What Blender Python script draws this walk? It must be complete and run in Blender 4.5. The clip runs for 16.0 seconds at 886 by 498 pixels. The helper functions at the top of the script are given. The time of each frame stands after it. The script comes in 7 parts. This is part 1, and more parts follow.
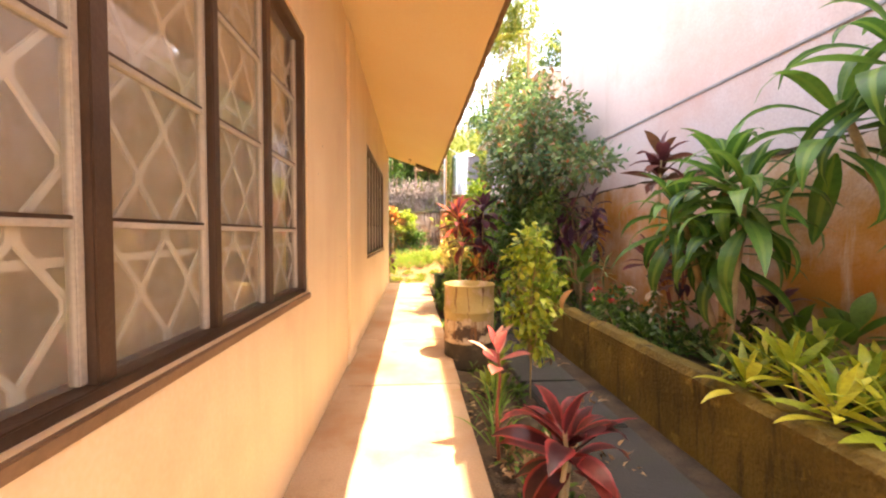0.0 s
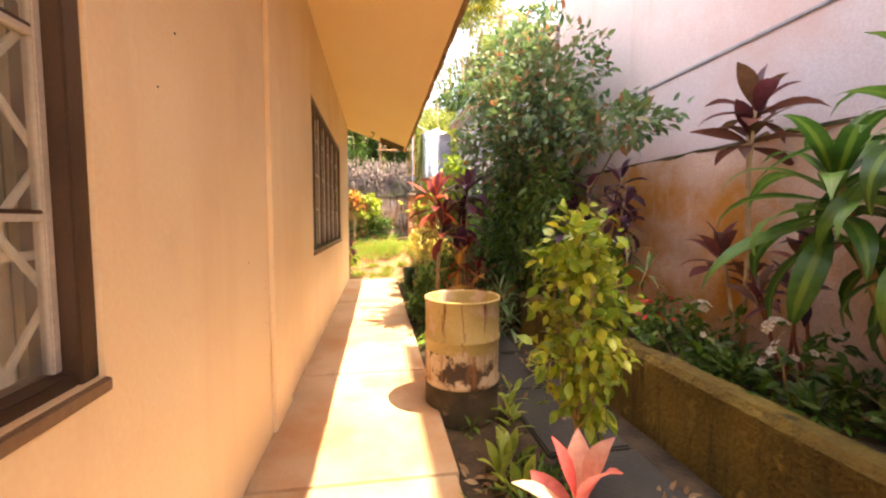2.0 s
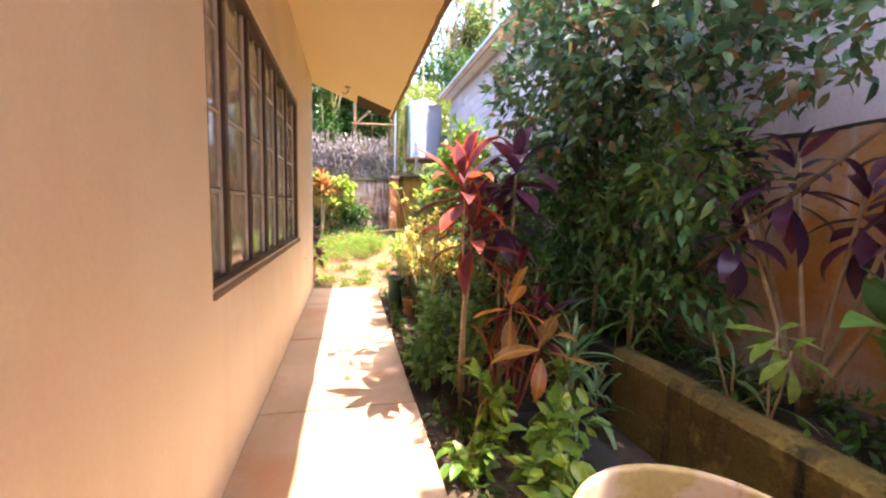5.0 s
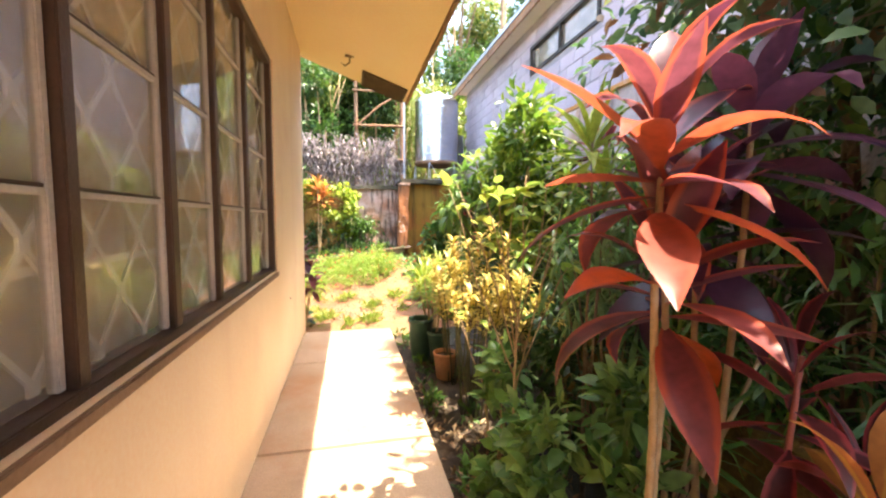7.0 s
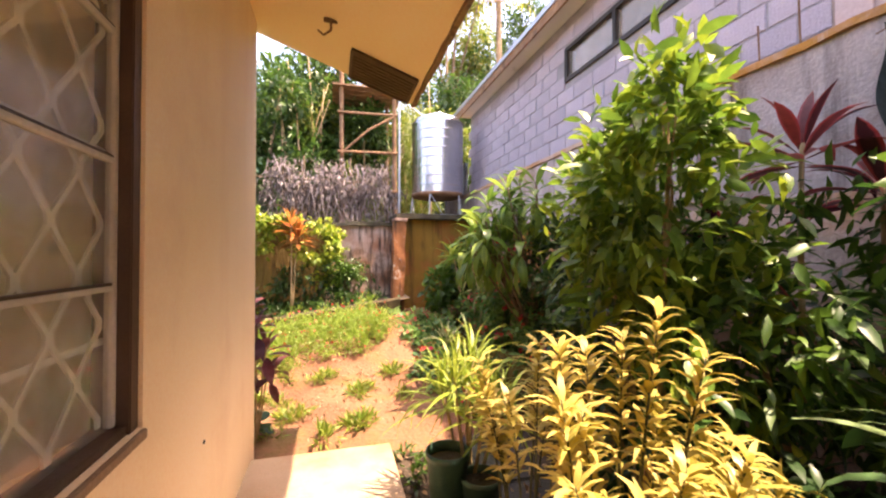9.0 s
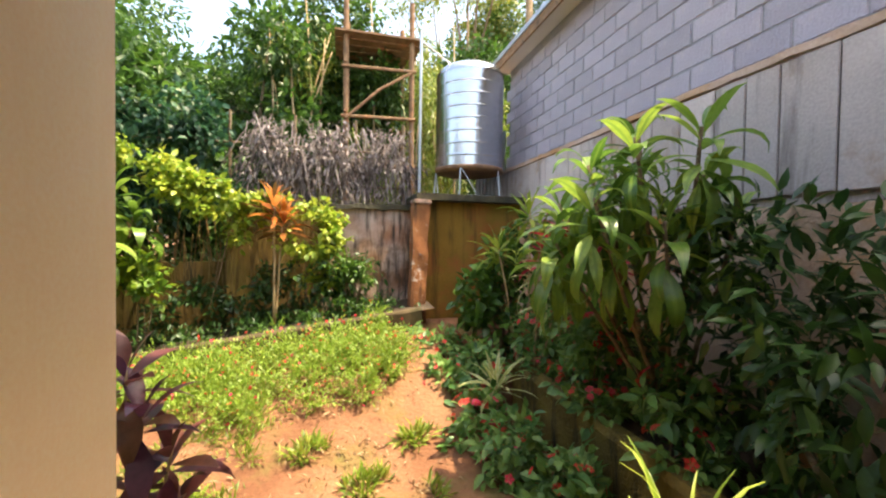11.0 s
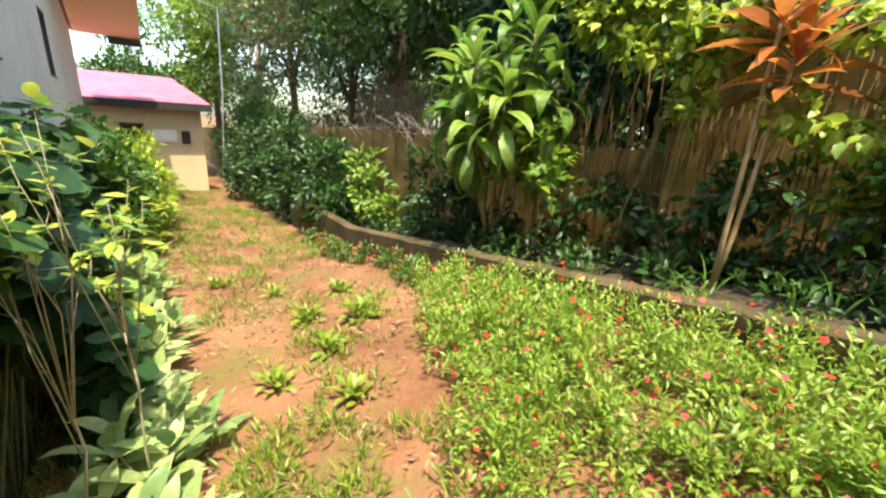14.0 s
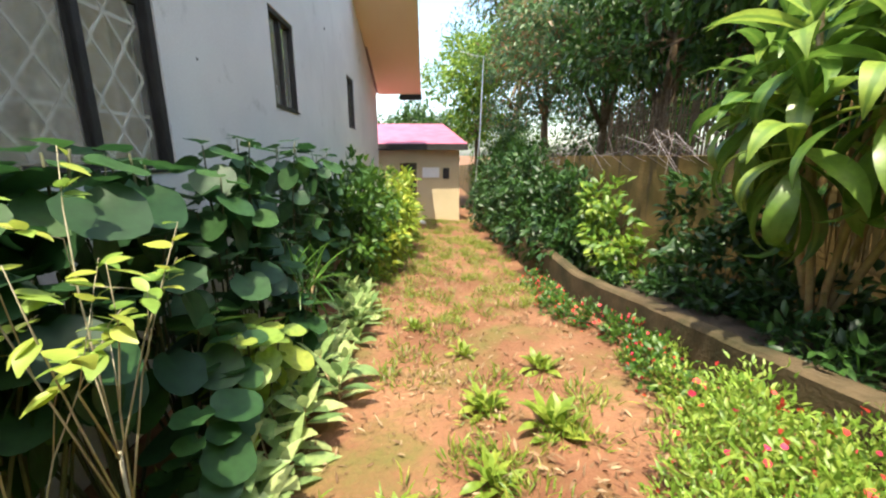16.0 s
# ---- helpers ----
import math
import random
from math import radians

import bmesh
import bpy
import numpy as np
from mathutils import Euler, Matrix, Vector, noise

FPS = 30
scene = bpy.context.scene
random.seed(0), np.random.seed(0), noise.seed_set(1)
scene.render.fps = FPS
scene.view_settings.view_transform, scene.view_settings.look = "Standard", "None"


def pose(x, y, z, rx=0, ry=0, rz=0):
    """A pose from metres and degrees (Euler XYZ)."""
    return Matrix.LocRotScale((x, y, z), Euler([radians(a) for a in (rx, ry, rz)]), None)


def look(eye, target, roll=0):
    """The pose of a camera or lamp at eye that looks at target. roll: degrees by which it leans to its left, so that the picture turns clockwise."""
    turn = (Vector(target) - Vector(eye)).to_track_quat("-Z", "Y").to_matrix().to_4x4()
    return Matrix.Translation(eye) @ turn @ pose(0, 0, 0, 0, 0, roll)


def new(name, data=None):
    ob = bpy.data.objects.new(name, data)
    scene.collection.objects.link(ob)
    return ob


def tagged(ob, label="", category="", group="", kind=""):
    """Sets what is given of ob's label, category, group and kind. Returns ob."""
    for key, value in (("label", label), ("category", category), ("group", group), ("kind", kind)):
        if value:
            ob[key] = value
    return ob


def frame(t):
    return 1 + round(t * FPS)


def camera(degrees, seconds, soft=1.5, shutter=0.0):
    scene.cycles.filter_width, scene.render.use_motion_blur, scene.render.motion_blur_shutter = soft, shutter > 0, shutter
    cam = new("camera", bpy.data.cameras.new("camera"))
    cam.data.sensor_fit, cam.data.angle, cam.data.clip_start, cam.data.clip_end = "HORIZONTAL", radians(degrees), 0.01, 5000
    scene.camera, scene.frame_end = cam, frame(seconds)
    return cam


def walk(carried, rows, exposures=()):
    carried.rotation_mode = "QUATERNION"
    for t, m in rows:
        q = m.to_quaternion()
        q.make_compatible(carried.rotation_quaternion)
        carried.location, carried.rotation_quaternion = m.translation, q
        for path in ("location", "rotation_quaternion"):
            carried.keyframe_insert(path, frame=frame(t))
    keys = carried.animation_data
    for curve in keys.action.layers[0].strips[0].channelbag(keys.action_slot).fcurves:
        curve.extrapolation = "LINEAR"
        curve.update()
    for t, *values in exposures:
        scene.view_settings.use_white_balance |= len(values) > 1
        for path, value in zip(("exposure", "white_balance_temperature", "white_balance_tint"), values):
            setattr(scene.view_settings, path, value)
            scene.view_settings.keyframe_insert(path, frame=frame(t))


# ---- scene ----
cam = camera(96.0, 16.0, 2.2)
PATH = [
    (0, (-0.051, 1.263, 1.311), (0.1, 3.256, 1.238), 0.2),
    (0.5, (-0.031, 1.636, 1.299), (0.147, 3.627, 1.223), 0.3),
    (1, (-0.017, 2.012, 1.304), (0.195, 3.999, 1.217), 0.5),
    (1.5, (-0.048, 2.415, 1.319), (0.203, 4.396, 1.219), 0.6),
    (2, (-0.046, 2.736, 1.327), (0.277, 4.705, 1.188), 0.2),
    (2.5, (-0.064, 3.125, 1.318), (0.334, 5.079, 1.168), 1.0),
    (3, (-0.099, 3.475, 1.351), (0.362, 5.416, 1.215), 1.4),
    (3.5, (-0.074, 3.869, 1.345), (0.415, 5.803, 1.209), 1.7),
    (4, (-0.091, 4.27, 1.366), (0.393, 6.203, 1.195), 1.0),
    (4.5, (-0.099, 4.662, 1.399), (0.362, 6.597, 1.197), 1.5),
    (7, (-0.142, 6.894, 1.412), (0.313, 8.836, 1.266), 0.3),
    (7.5, (-0.135, 7.379, 1.46), (0.333, 9.322, 1.378), -0.4),
    (8, (-0.173, 7.821, 1.513), (0.317, 9.76, 1.487), -0.4),
    (8.5, (-0.146, 8.253, 1.548), (0.367, 10.186, 1.564), -0.3),
    (9, (-0.093, 8.693, 1.57), (0.434, 10.623, 1.598), -0.0),
    (9.2, (-0.079, 8.848, 1.573), (0.452, 10.776, 1.598), -0.1),
    (11.5, (0.047, 11.154, 1.701), (0.489, 13.102, 1.615), 1.7),
    (12, (-0.031, 11.679, 1.506), (0.286, 13.648, 1.36), 2.1),
    (12.5, (0.063, 12.064, 1.426), (0.104, 14.052, 1.208), 4.1),
    (13, (0.138, 12.415, 1.338), (-0.328, 14.333, 1.018), 6.2),
    (13.5, (0.086, 12.781, 1.334), (-0.928, 14.441, 0.87), 5.9),
    (14, (0.058, 13.144, 1.432), (-1.462, 14.31, 0.855), 3.2),
    (14.5, (-0.093, 13.366, 1.412), (-1.863, 14.112, 0.853), 2.5),
    (15, (-0.407, 13.501, 1.402), (-2.29, 13.944, 0.893), 1.6),
    (15.5, (-0.632, 13.647, 1.368), (-2.566, 13.856, 0.903), 0.6),
    (16, (-0.831, 13.741, 1.349), (-2.776, 13.823, 0.893), -0.2),
]
EXPOSURES = [(0, 3.48, 9800, 16), (2.5, 3.2, 9800, 18), (3.5, 3.18, 7900, 12), (4.5, 3.3, 6600, 18), (7, 3.38, 7200, 12), (8.5, 2.9, 7900, 28), (9, 2.78, 8300, 28), (11.5, 2.4, 8200, 4), (12.5, 2.52, 8600, 20), (13.5, 2.2, 7600, 5), (14.5, 2.05, 7200, 1), (16, 2.0, 6900, 4)]
walk(cam, [(t, look(eye, target, roll)) for t, eye, target, roll in PATH], EXPOSURES)
# ---- world and light ----
SUN_TO = Vector((0.346, -0.10, 1.0)).normalized()
world = bpy.data.worlds.new("sky")
scene.world = world
world.use_nodes = True
wn = world.node_tree.nodes
sky = wn.new("ShaderNodeTexSky")
sky.sky_type, sky.sun_disc = "NISHITA", False
sky.sun_elevation, sky.sun_rotation = radians(70.5), radians(106)
sky.air_density, sky.dust_density = 1.0, 2.4
wn["Background"].inputs[1].default_value = 0.15
world.node_tree.links.new(sky.outputs[0], wn["Background"].inputs[0])
sun_data = bpy.data.lights.new("sun", "SUN")
sun_data.energy, sun_data.angle, sun_data.color = 2.5, radians(0.55), (1.0, 0.92, 0.79)
sun = new("sun", sun_data)
sun.matrix_world = look(SUN_TO * 60, (0, 0, 0))

# ---- materials ----
def nodes_of(m):
    m.use_nodes = True
    return m.node_tree.nodes, m.node_tree.links, m.node_tree.nodes["Principled BSDF"]


def ramp_node(n, stops):
    r = n.new("ShaderNodeValToRGB")
    e = r.color_ramp.elements
    while len(e) < len(stops):
        e.new(0.5)
    for el, (p, c) in zip(e, stops):
        el.position, el.color = p, (*c, 1)
    return r


def surf(name, c1, c2, scale=3.0, rough=0.75, bump=0.25, fine=70.0, stain=None, streak=None, metal=0.0, vary=0.0, spec=0.4):
    """Paint, stone, soil, metal: two tones at two scales, optional patches (stain) and upright runs (streak)."""
    m = bpy.data.materials.new(name)
    n, l, b = nodes_of(m)
    co = n.new("ShaderNodeTexCoord")
    big = n.new("ShaderNodeTexNoise")
    big.inputs["Scale"].default_value, big.inputs["Detail"].default_value = scale, 6
    small = n.new("ShaderNodeTexNoise")
    small.inputs["Scale"].default_value, small.inputs["Detail"].default_value = fine, 4
    for t in (big, small):
        l.new(co.outputs["Object"], t.inputs["Vector"])
    r = ramp_node(n, [(0.32, c1), (0.68, c2)])
    l.new(big.outputs[0], r.inputs[0])
    mixed = n.new("ShaderNodeMix")
    mixed.data_type, mixed.blend_type = "RGBA", "OVERLAY"
    mixed.inputs[0].default_value = 0.25
    l.new(r.outputs[0], mixed.inputs[6])
    l.new(small.outputs[0], mixed.inputs[7])
    col = mixed.outputs[2]
    if vary:
        info = n.new("ShaderNodeObjectInfo")
        hsv = n.new("ShaderNodeHueSaturation")
        mr = n.new("ShaderNodeMapRange")
        mr.inputs[3].default_value, mr.inputs[4].default_value = 1 - vary, 1 + vary
        l.new(info.outputs["Random"], mr.inputs[0])
        l.new(mr.outputs[0], hsv.inputs["Value"])
        l.new(col, hsv.inputs["Color"])
        col = hsv.outputs[0]
    for kind, spec_ in (("stain", stain), ("streak", streak)):
        if not spec_:
            continue
        c, sc, lo, hi = spec_
        mp = n.new("ShaderNodeMapping")
        l.new(co.outputs["Object"], mp.inputs[0])
        if kind == "streak":
            mp.inputs["Scale"].default_value = (1, 1, 0.12)
        t = n.new("ShaderNodeTexNoise")
        t.inputs["Scale"].default_value, t.inputs["Detail"].default_value, t.inputs["Roughness"].default_value = sc, 8, 0.65
        l.new(mp.outputs[0], t.inputs["Vector"])
        f = n.new("ShaderNodeMapRange")
        f.inputs[1].default_value, f.inputs[2].default_value = lo, hi
        l.new(t.outputs[0], f.inputs[0])
        mx = n.new("ShaderNodeMix")
        mx.data_type = "RGBA"
        l.new(f.outputs[0], mx.inputs[0])
        l.new(col, mx.inputs[6])
        mx.inputs[7].default_value = (*c, 1)
        col = mx.outputs[2]
    l.new(col, b.inputs["Base Color"])
    bp = n.new("ShaderNodeBump")
    bp.inputs["Strength"].default_value, bp.inputs["Distance"].default_value = bump, 0.02
    l.new(small.outputs[0], bp.inputs["Height"])
    l.new(bp.outputs[0], b.inputs["Normal"])
    b.inputs["Roughness"].default_value, b.inputs["Metallic"].default_value = rough, metal
    b.inputs["Specular IOR Level"].default_value = spec
    return m


def leafmat(name, cols, single=False, stripe=None, edge=None, through_=0.4, rough=0.42):
    """Leaf: colour varies leaf by leaf; a stripe along the midrib or a pale margin where the leaf has one."""
    m = bpy.data.materials.new(name)
    n, l, b = nodes_of(m)
    if single:
        rnd = n.new("ShaderNodeObjectInfo").outputs["Random"]
    else:
        rnd = n.new("ShaderNodeNewGeometry").outputs["Random Per Island"]
    k = max(1, len(cols) - 1)
    r = ramp_node(n, [(i / k, c) for i, c in enumerate(cols)])
    l.new(rnd, r.inputs[0])
    co = n.new("ShaderNodeTexCoord")
    t = n.new("ShaderNodeTexNoise")
    t.inputs["Scale"].default_value = 26
    l.new(co.outputs["Object"], t.inputs["Vector"])
    mx = n.new("ShaderNodeMix")
    mx.data_type, mx.blend_type = "RGBA", "OVERLAY"
    mx.inputs[0].default_value = 0.45
    l.new(r.outputs[0], mx.inputs[6])
    l.new(t.outputs[0], mx.inputs[7])
    col = mx.outputs[2]
    if stripe or edge:
        uv = n.new("ShaderNodeSeparateXYZ")
        l.new(co.outputs["UV"], uv.inputs[0])
        d = n.new("ShaderNodeMath")
        d.operation = "SUBTRACT"
        l.new(uv.outputs[0], d.inputs[0])
        d.inputs[1].default_value = 0.5
        a = n.new("ShaderNodeMath")
        a.operation = "ABSOLUTE"
        l.new(d.outputs[0], a.inputs[0])
        f = n.new("ShaderNodeMapRange")
        lo, hi = (0.16, 0.08) if stripe else (0.28, 0.40)
        f.inputs[1].default_value, f.inputs[2].default_value = lo, hi
        l.new(a.outputs[0], f.inputs[0])
        sm = n.new("ShaderNodeMix")
        sm.data_type = "RGBA"
        l.new(f.outputs[0], sm.inputs[0])
        l.new(col, sm.inputs[6])
        sm.inputs[7].default_value = (*(stripe or edge), 1)
        col = sm.outputs[2]
    l.new(col, b.inputs["Base Color"])
    b.inputs["Roughness"].default_value = rough
    tr = n.new("ShaderNodeBsdfTranslucent")
    l.new(col, tr.inputs["Color"])
    ms = n.new("ShaderNodeMixShader")
    ms.inputs[0].default_value = through_
    l.new(b.outputs[0], ms.inputs[1])
    l.new(tr.outputs[0], ms.inputs[2])
    l.new(ms.outputs[0], n["Material Output"].inputs[0])
    return m


def glassmat(name):
    m = bpy.data.materials.new(name)
    n, l, b = nodes_of(m)
    tp = n.new("ShaderNodeBsdfTransparent")
    tp.inputs[0].default_value = (0.97, 0.97, 0.95, 1)
    gl = n.new("ShaderNodeBsdfGlossy")
    gl.inputs["Roughness"].default_value = 0.03
    lw = n.new("ShaderNodeLayerWeight")
    pw = n.new("ShaderNodeMath")
    pw.operation, pw.inputs[1].default_value = "POWER", 3.6
    l.new(lw.outputs["Facing"], pw.inputs[0])
    fr = n.new("ShaderNodeMapRange")
    fr.inputs[3].default_value, fr.inputs[4].default_value = 0.05, 0.60
    l.new(pw.outputs[0], fr.inputs[0])
    co = n.new("ShaderNodeTexCoord")
    t = n.new("ShaderNodeTexNoise")
    t.inputs["Scale"].default_value = 3.0
    l.new(co.outputs["Object"], t.inputs["Vector"])
    bp = n.new("ShaderNodeBump")
    bp.inputs["Strength"].default_value, bp.inputs["Distance"].default_value = 0.25, 0.01
    l.new(t.outputs[0], bp.inputs["Height"])
    l.new(bp.outputs[0], gl.inputs["Normal"])
    ms = n.new("ShaderNodeMixShader")
    l.new(fr.outputs[0], ms.inputs[0])
    l.new(tp.outputs[0], ms.inputs[1])
    l.new(gl.outputs[0], ms.inputs[2])
    # a patchy film of dust, its pale haze added to brighten the panes
    du = n.new("ShaderNodeBsdfDiffuse")
    du.inputs[0].default_value = (0.74, 0.67, 0.56, 1)
    t2 = n.new("ShaderNodeTexNoise")
    t2.inputs["Scale"].default_value, t2.inputs["Detail"].default_value = 5.0, 6
    l.new(co.outputs["Object"], t2.inputs["Vector"])
    dr = n.new("ShaderNodeMapRange")
    dr.inputs[1].default_value, dr.inputs[2].default_value = 0.3, 0.75
    dr.inputs[3].default_value, dr.inputs[4].default_value = 0.07, 0.20
    l.new(t2.outputs[0], dr.inputs[0])
    md = n.new("ShaderNodeMixShader")
    l.new(dr.outputs[0], md.inputs[0])
    l.new(ms.outputs[0], md.inputs[1])
    l.new(du.outputs[0], md.inputs[2])
    l.new(md.outputs[0], n["Material Output"].inputs[0])
    return m


M = {}
M["peach"] = surf("peach_paint", (0.83, 0.63, 0.40), (0.91, 0.73, 0.51), 0.9, 0.6, 0.05, 60, stain=((0.74, 0.51, 0.33), 1.1, 0.54, 0.85), streak=((0.80, 0.58, 0.37), 2.2, 0.52, 0.80))
M["soffit"] = surf("soffit_paint", (0.88, 0.67, 0.40), (0.91, 0.72, 0.46), 0.8, 0.7, 0.05, 60)
M["endwall"] = surf("white_wash", (0.68, 0.65, 0.62), (0.78, 0.75, 0.71), 0.9, 0.8, 0.15, 70, stain=((0.45, 0.42, 0.38), 2.4, 0.60, 0.80), streak=((0.50, 0.47, 0.42), 5.0, 0.62, 0.85))
M["slab"] = surf("walk_concrete", (0.37, 0.255, 0.16), (0.48, 0.355, 0.25), 1.1, 0.75, 0.2, 90, stain=((0.38, 0.205, 0.105), 1.3, 0.48, 0.66), streak=((0.30, 0.20, 0.13), 3.0, 0.60, 0.78))
# Grey kept far below concrete: the passage's shade is in the colour.
M["paver"] = surf("grey_paver_shaded", (0.022, 0.021, 0.021), (0.046, 0.043, 0.041), 2.5, 0.6, 0.4, 60, stain=((0.022, 0.028, 0.011), 3.0, 0.48, 0.68), vary=0.18)
M["kerb"] = surf("mossy_concrete", (0.10, 0.066, 0.013), (0.21, 0.142, 0.030), 2.2, 0.9, 0.9, 40, stain=((0.25, 0.175, 0.040), 5.0, 0.58, 0.64), streak=((0.018, 0.014, 0.007), 7.0, 0.52, 0.70))
M["oldwall"] = surf("stained_wall", (0.50, 0.32, 0.22), (0.66, 0.50, 0.43), 1.5, 0.9, 0.5, 45, stain=((0.50, 0.225, 0.05), 0.9, 0.47, 0.62), streak=((0.62, 0.50, 0.44), 5.0, 0.60, 0.74))
M["pinkwall"] = surf("pale_wall", (0.55, 0.45, 0.44), (0.65, 0.55, 0.54), 0.5, 0.8, 0.04, 60, stain=((0.54, 0.35, 0.31), 0.6, 0.52, 0.72), streak=((0.42, 0.33, 0.30), 2.0, 0.58, 0.80))
M["block"] = surf("hollow_block", (0.39, 0.365, 0.43), (0.51, 0.475, 0.54), 1.2, 0.9, 0.6, 60, stain=((0.55, 0.50, 0.47), 1.4, 0.54, 0.66), streak=((0.27, 0.27, 0.30), 4.0, 0.56, 0.74), vary=0.10)
M["upperwall"] = surf("grey_render", (0.38, 0.31, 0.29), (0.54, 0.46, 0.44), 1.2, 0.9, 0.5, 50, stain=((0.30, 0.18, 0.10), 1.5, 0.50, 0.70), streak=((0.12, 0.09, 0.08), 5.0, 0.52, 0.72))
M["mortar"] = surf("mortar", (0.26, 0.26, 0.28), (0.34, 0.34, 0.36), 6.0, 0.95, 0.5, 80)
M["backwall"] = surf("back_wall_render", (0.15, 0.088, 0.020), (0.25, 0.160, 0.055), 1.2, 0.95, 0.12, 45, stain=((0.085, 0.068, 0.010), 0.9, 0.44, 0.62), streak=((0.03, 0.022, 0.012), 5.0, 0.52, 0.68))
M["runwall"] = surf("streaked_plaster", (0.36, 0.17, 0.10), (0.60, 0.47, 0.41), 2.6, 0.95, 0.3, 45, stain=((0.16, 0.075, 0.03), 1.6, 0.50, 0.66), streak=((0.045, 0.034, 0.026), 12.0, 0.47, 0.64))
M["ochre"] = surf("ochre_render", (0.20, 0.115, 0.016), (0.31, 0.17, 0.030), 1.6, 0.95, 0.4, 45, stain=((0.34, 0.10, 0.030), 1.1, 0.48, 0.62), streak=((0.035, 0.030, 0.010), 5.0, 0.52, 0.72))
M["blackmoss"] = surf("blackened_concrete", (0.028, 0.026, 0.020), (0.085, 0.075, 0.045), 3.5, 0.95, 0.8, 40, stain=((0.13, 0.12, 0.02), 3.0, 0.58, 0.72))
M["redplaster"] = surf("red_plaster", (0.22, 0.070, 0.024), (0.36, 0.15, 0.062), 3.0, 0.9, 0.4, 40, stain=((0.55, 0.44, 0.37), 5.0, 0.57, 0.64), streak=((0.05, 0.030, 0.018), 8.0, 0.50, 0.66))
M["bedkerb"] = surf("brown_kerb", (0.060, 0.040, 0.018), (0.115, 0.080, 0.042), 2.5, 0.95, 0.4, 40, stain=((0.04, 0.034, 0.012), 2.6, 0.45, 0.65))
M["soil"] = surf("red_soil", (0.145, 0.058, 0.028), (0.26, 0.125, 0.066), 1.3, 0.95, 0.9, 26, stain=((0.13, 0.105, 0.030), 1.8, 0.50, 0.68))
M["mulch"] = surf("dark_soil", (0.035, 0.024, 0.016), (0.085, 0.060, 0.038), 6.0, 1.0, 1.0, 40)
M["brown"] = surf("brown_frame", (0.060, 0.032, 0.020), (0.095, 0.055, 0.035), 5.0, 0.45, 0.1, 90)
M["pale"] = surf("pale_sash", (0.46, 0.42, 0.36), (0.56, 0.51, 0.45), 6.0, 0.5, 0.1, 90)
# Pale colour of the sheet that brightens the windows from behind.
M["curtain"] = leafmat("pale_backing", [(0.76, 0.65, 0.51), (0.82, 0.71, 0.56)], True, through_=0.15, rough=0.9)
M["grille"] = surf("cream_grille", (0.88, 0.84, 0.76), (0.94, 0.90, 0.82), 6.0, 0.5, 0.1, 90)
M["sill"] = surf("sill_paint", (0.20, 0.12, 0.07), (0.28, 0.17, 0.10), 4.0, 0.7, 0.2, 60)
M["room"] = surf("room_paint", (0.36, 0.32, 0.25), (0.42, 0.37, 0.30), 1.0, 0.9, 0.05, 40)
M["wood"] = surf("fascia_wood", (0.20, 0.11, 0.06), (0.33, 0.20, 0.11), 6.0, 0.8, 0.4, 60, stain=((0.05, 0.03, 0.02), 5.0, 0.55, 0.70))
M["cloth"] = surf("grey_cloth", (0.05, 0.065, 0.06), (0.09, 0.11, 0.10), 5.0, 0.95, 0.3, 90)
M["towerwood"] = surf("tower_wood", (0.16, 0.085, 0.045), (0.30, 0.17, 0.09), 7.0, 0.85, 0.5, 50, stain=((0.36, 0.15, 0.07), 3.0, 0.55, 0.68))
M["roots"] = surf("root_bark", (0.12, 0.075, 0.025), (0.22, 0.14, 0.05), 9.0, 0.9, 0.3, 60)
M["dryleaf"] = leafmat("dry_leaf", [(0.42, 0.17, 0.05), (0.50, 0.24, 0.08)], True, through_=0.3, rough=0.7)
M["soot"] = surf("sooty_metal", (0.030, 0.022, 0.012), (0.075, 0.052, 0.028), 5.0, 0.8, 0.2, 60, stain=((0.22, 0.14, 0.08), 7.0, 0.62, 0.70))
M["stalk"] = surf("green_stalk", (0.045, 0.055, 0.022), (0.10, 0.10, 0.045), 9.0, 0.7, 0.2, 60)
M["palestem"] = surf("bleached_twig", (0.30, 0.26, 0.17), (0.44, 0.39, 0.27), 9.0, 0.8, 0.2, 60)
M["boards"] = surf("drip_stained_board", (0.42, 0.35, 0.33), (0.58, 0.50, 0.48), 1.4, 0.85, 0.15, 60, stain=((0.36, 0.22, 0.13), 1.3, 0.55, 0.70), streak=((0.20, 0.16, 0.15), 6.0, 0.56, 0.72), vary=0.14)
M["ventwood"] = surf("vent_wood", (0.075, 0.042, 0.022), (0.12, 0.07, 0.038), 5.0, 0.7, 0.3, 60)
M["dark"] = surf("dark_metal", (0.020, 0.018, 0.016), (0.04, 0.035, 0.03), 6.0, 0.6, 0.2, 60)
M["steel"] = surf("brushed_steel", (0.44, 0.46, 0.50), (0.58, 0.60, 0.64), 2.0, 0.22, 0.03, 120, metal=1.0)
M["iron"] = surf("rusty_iron", (0.16, 0.08, 0.045), (0.26, 0.15, 0.09), 9.0, 0.85, 0.5, 60)
M["galv"] = surf("galvanised", (0.40, 0.43, 0.47), (0.52, 0.55, 0.58), 4.0, 0.45, 0.1, 60, metal=0.7, stain=((0.24, 0.13, 0.07), 3.0, 0.62, 0.78))
M["drum"] = surf("drum_paint", (0.32, 0.235, 0.085), (0.43, 0.33, 0.145), 2.4, 0.55, 0.04, 60, stain=((0.46, 0.34, 0.25), 4.0, 0.55, 0.62), streak=((0.15, 0.065, 0.025), 16.0, 0.57, 0.66))
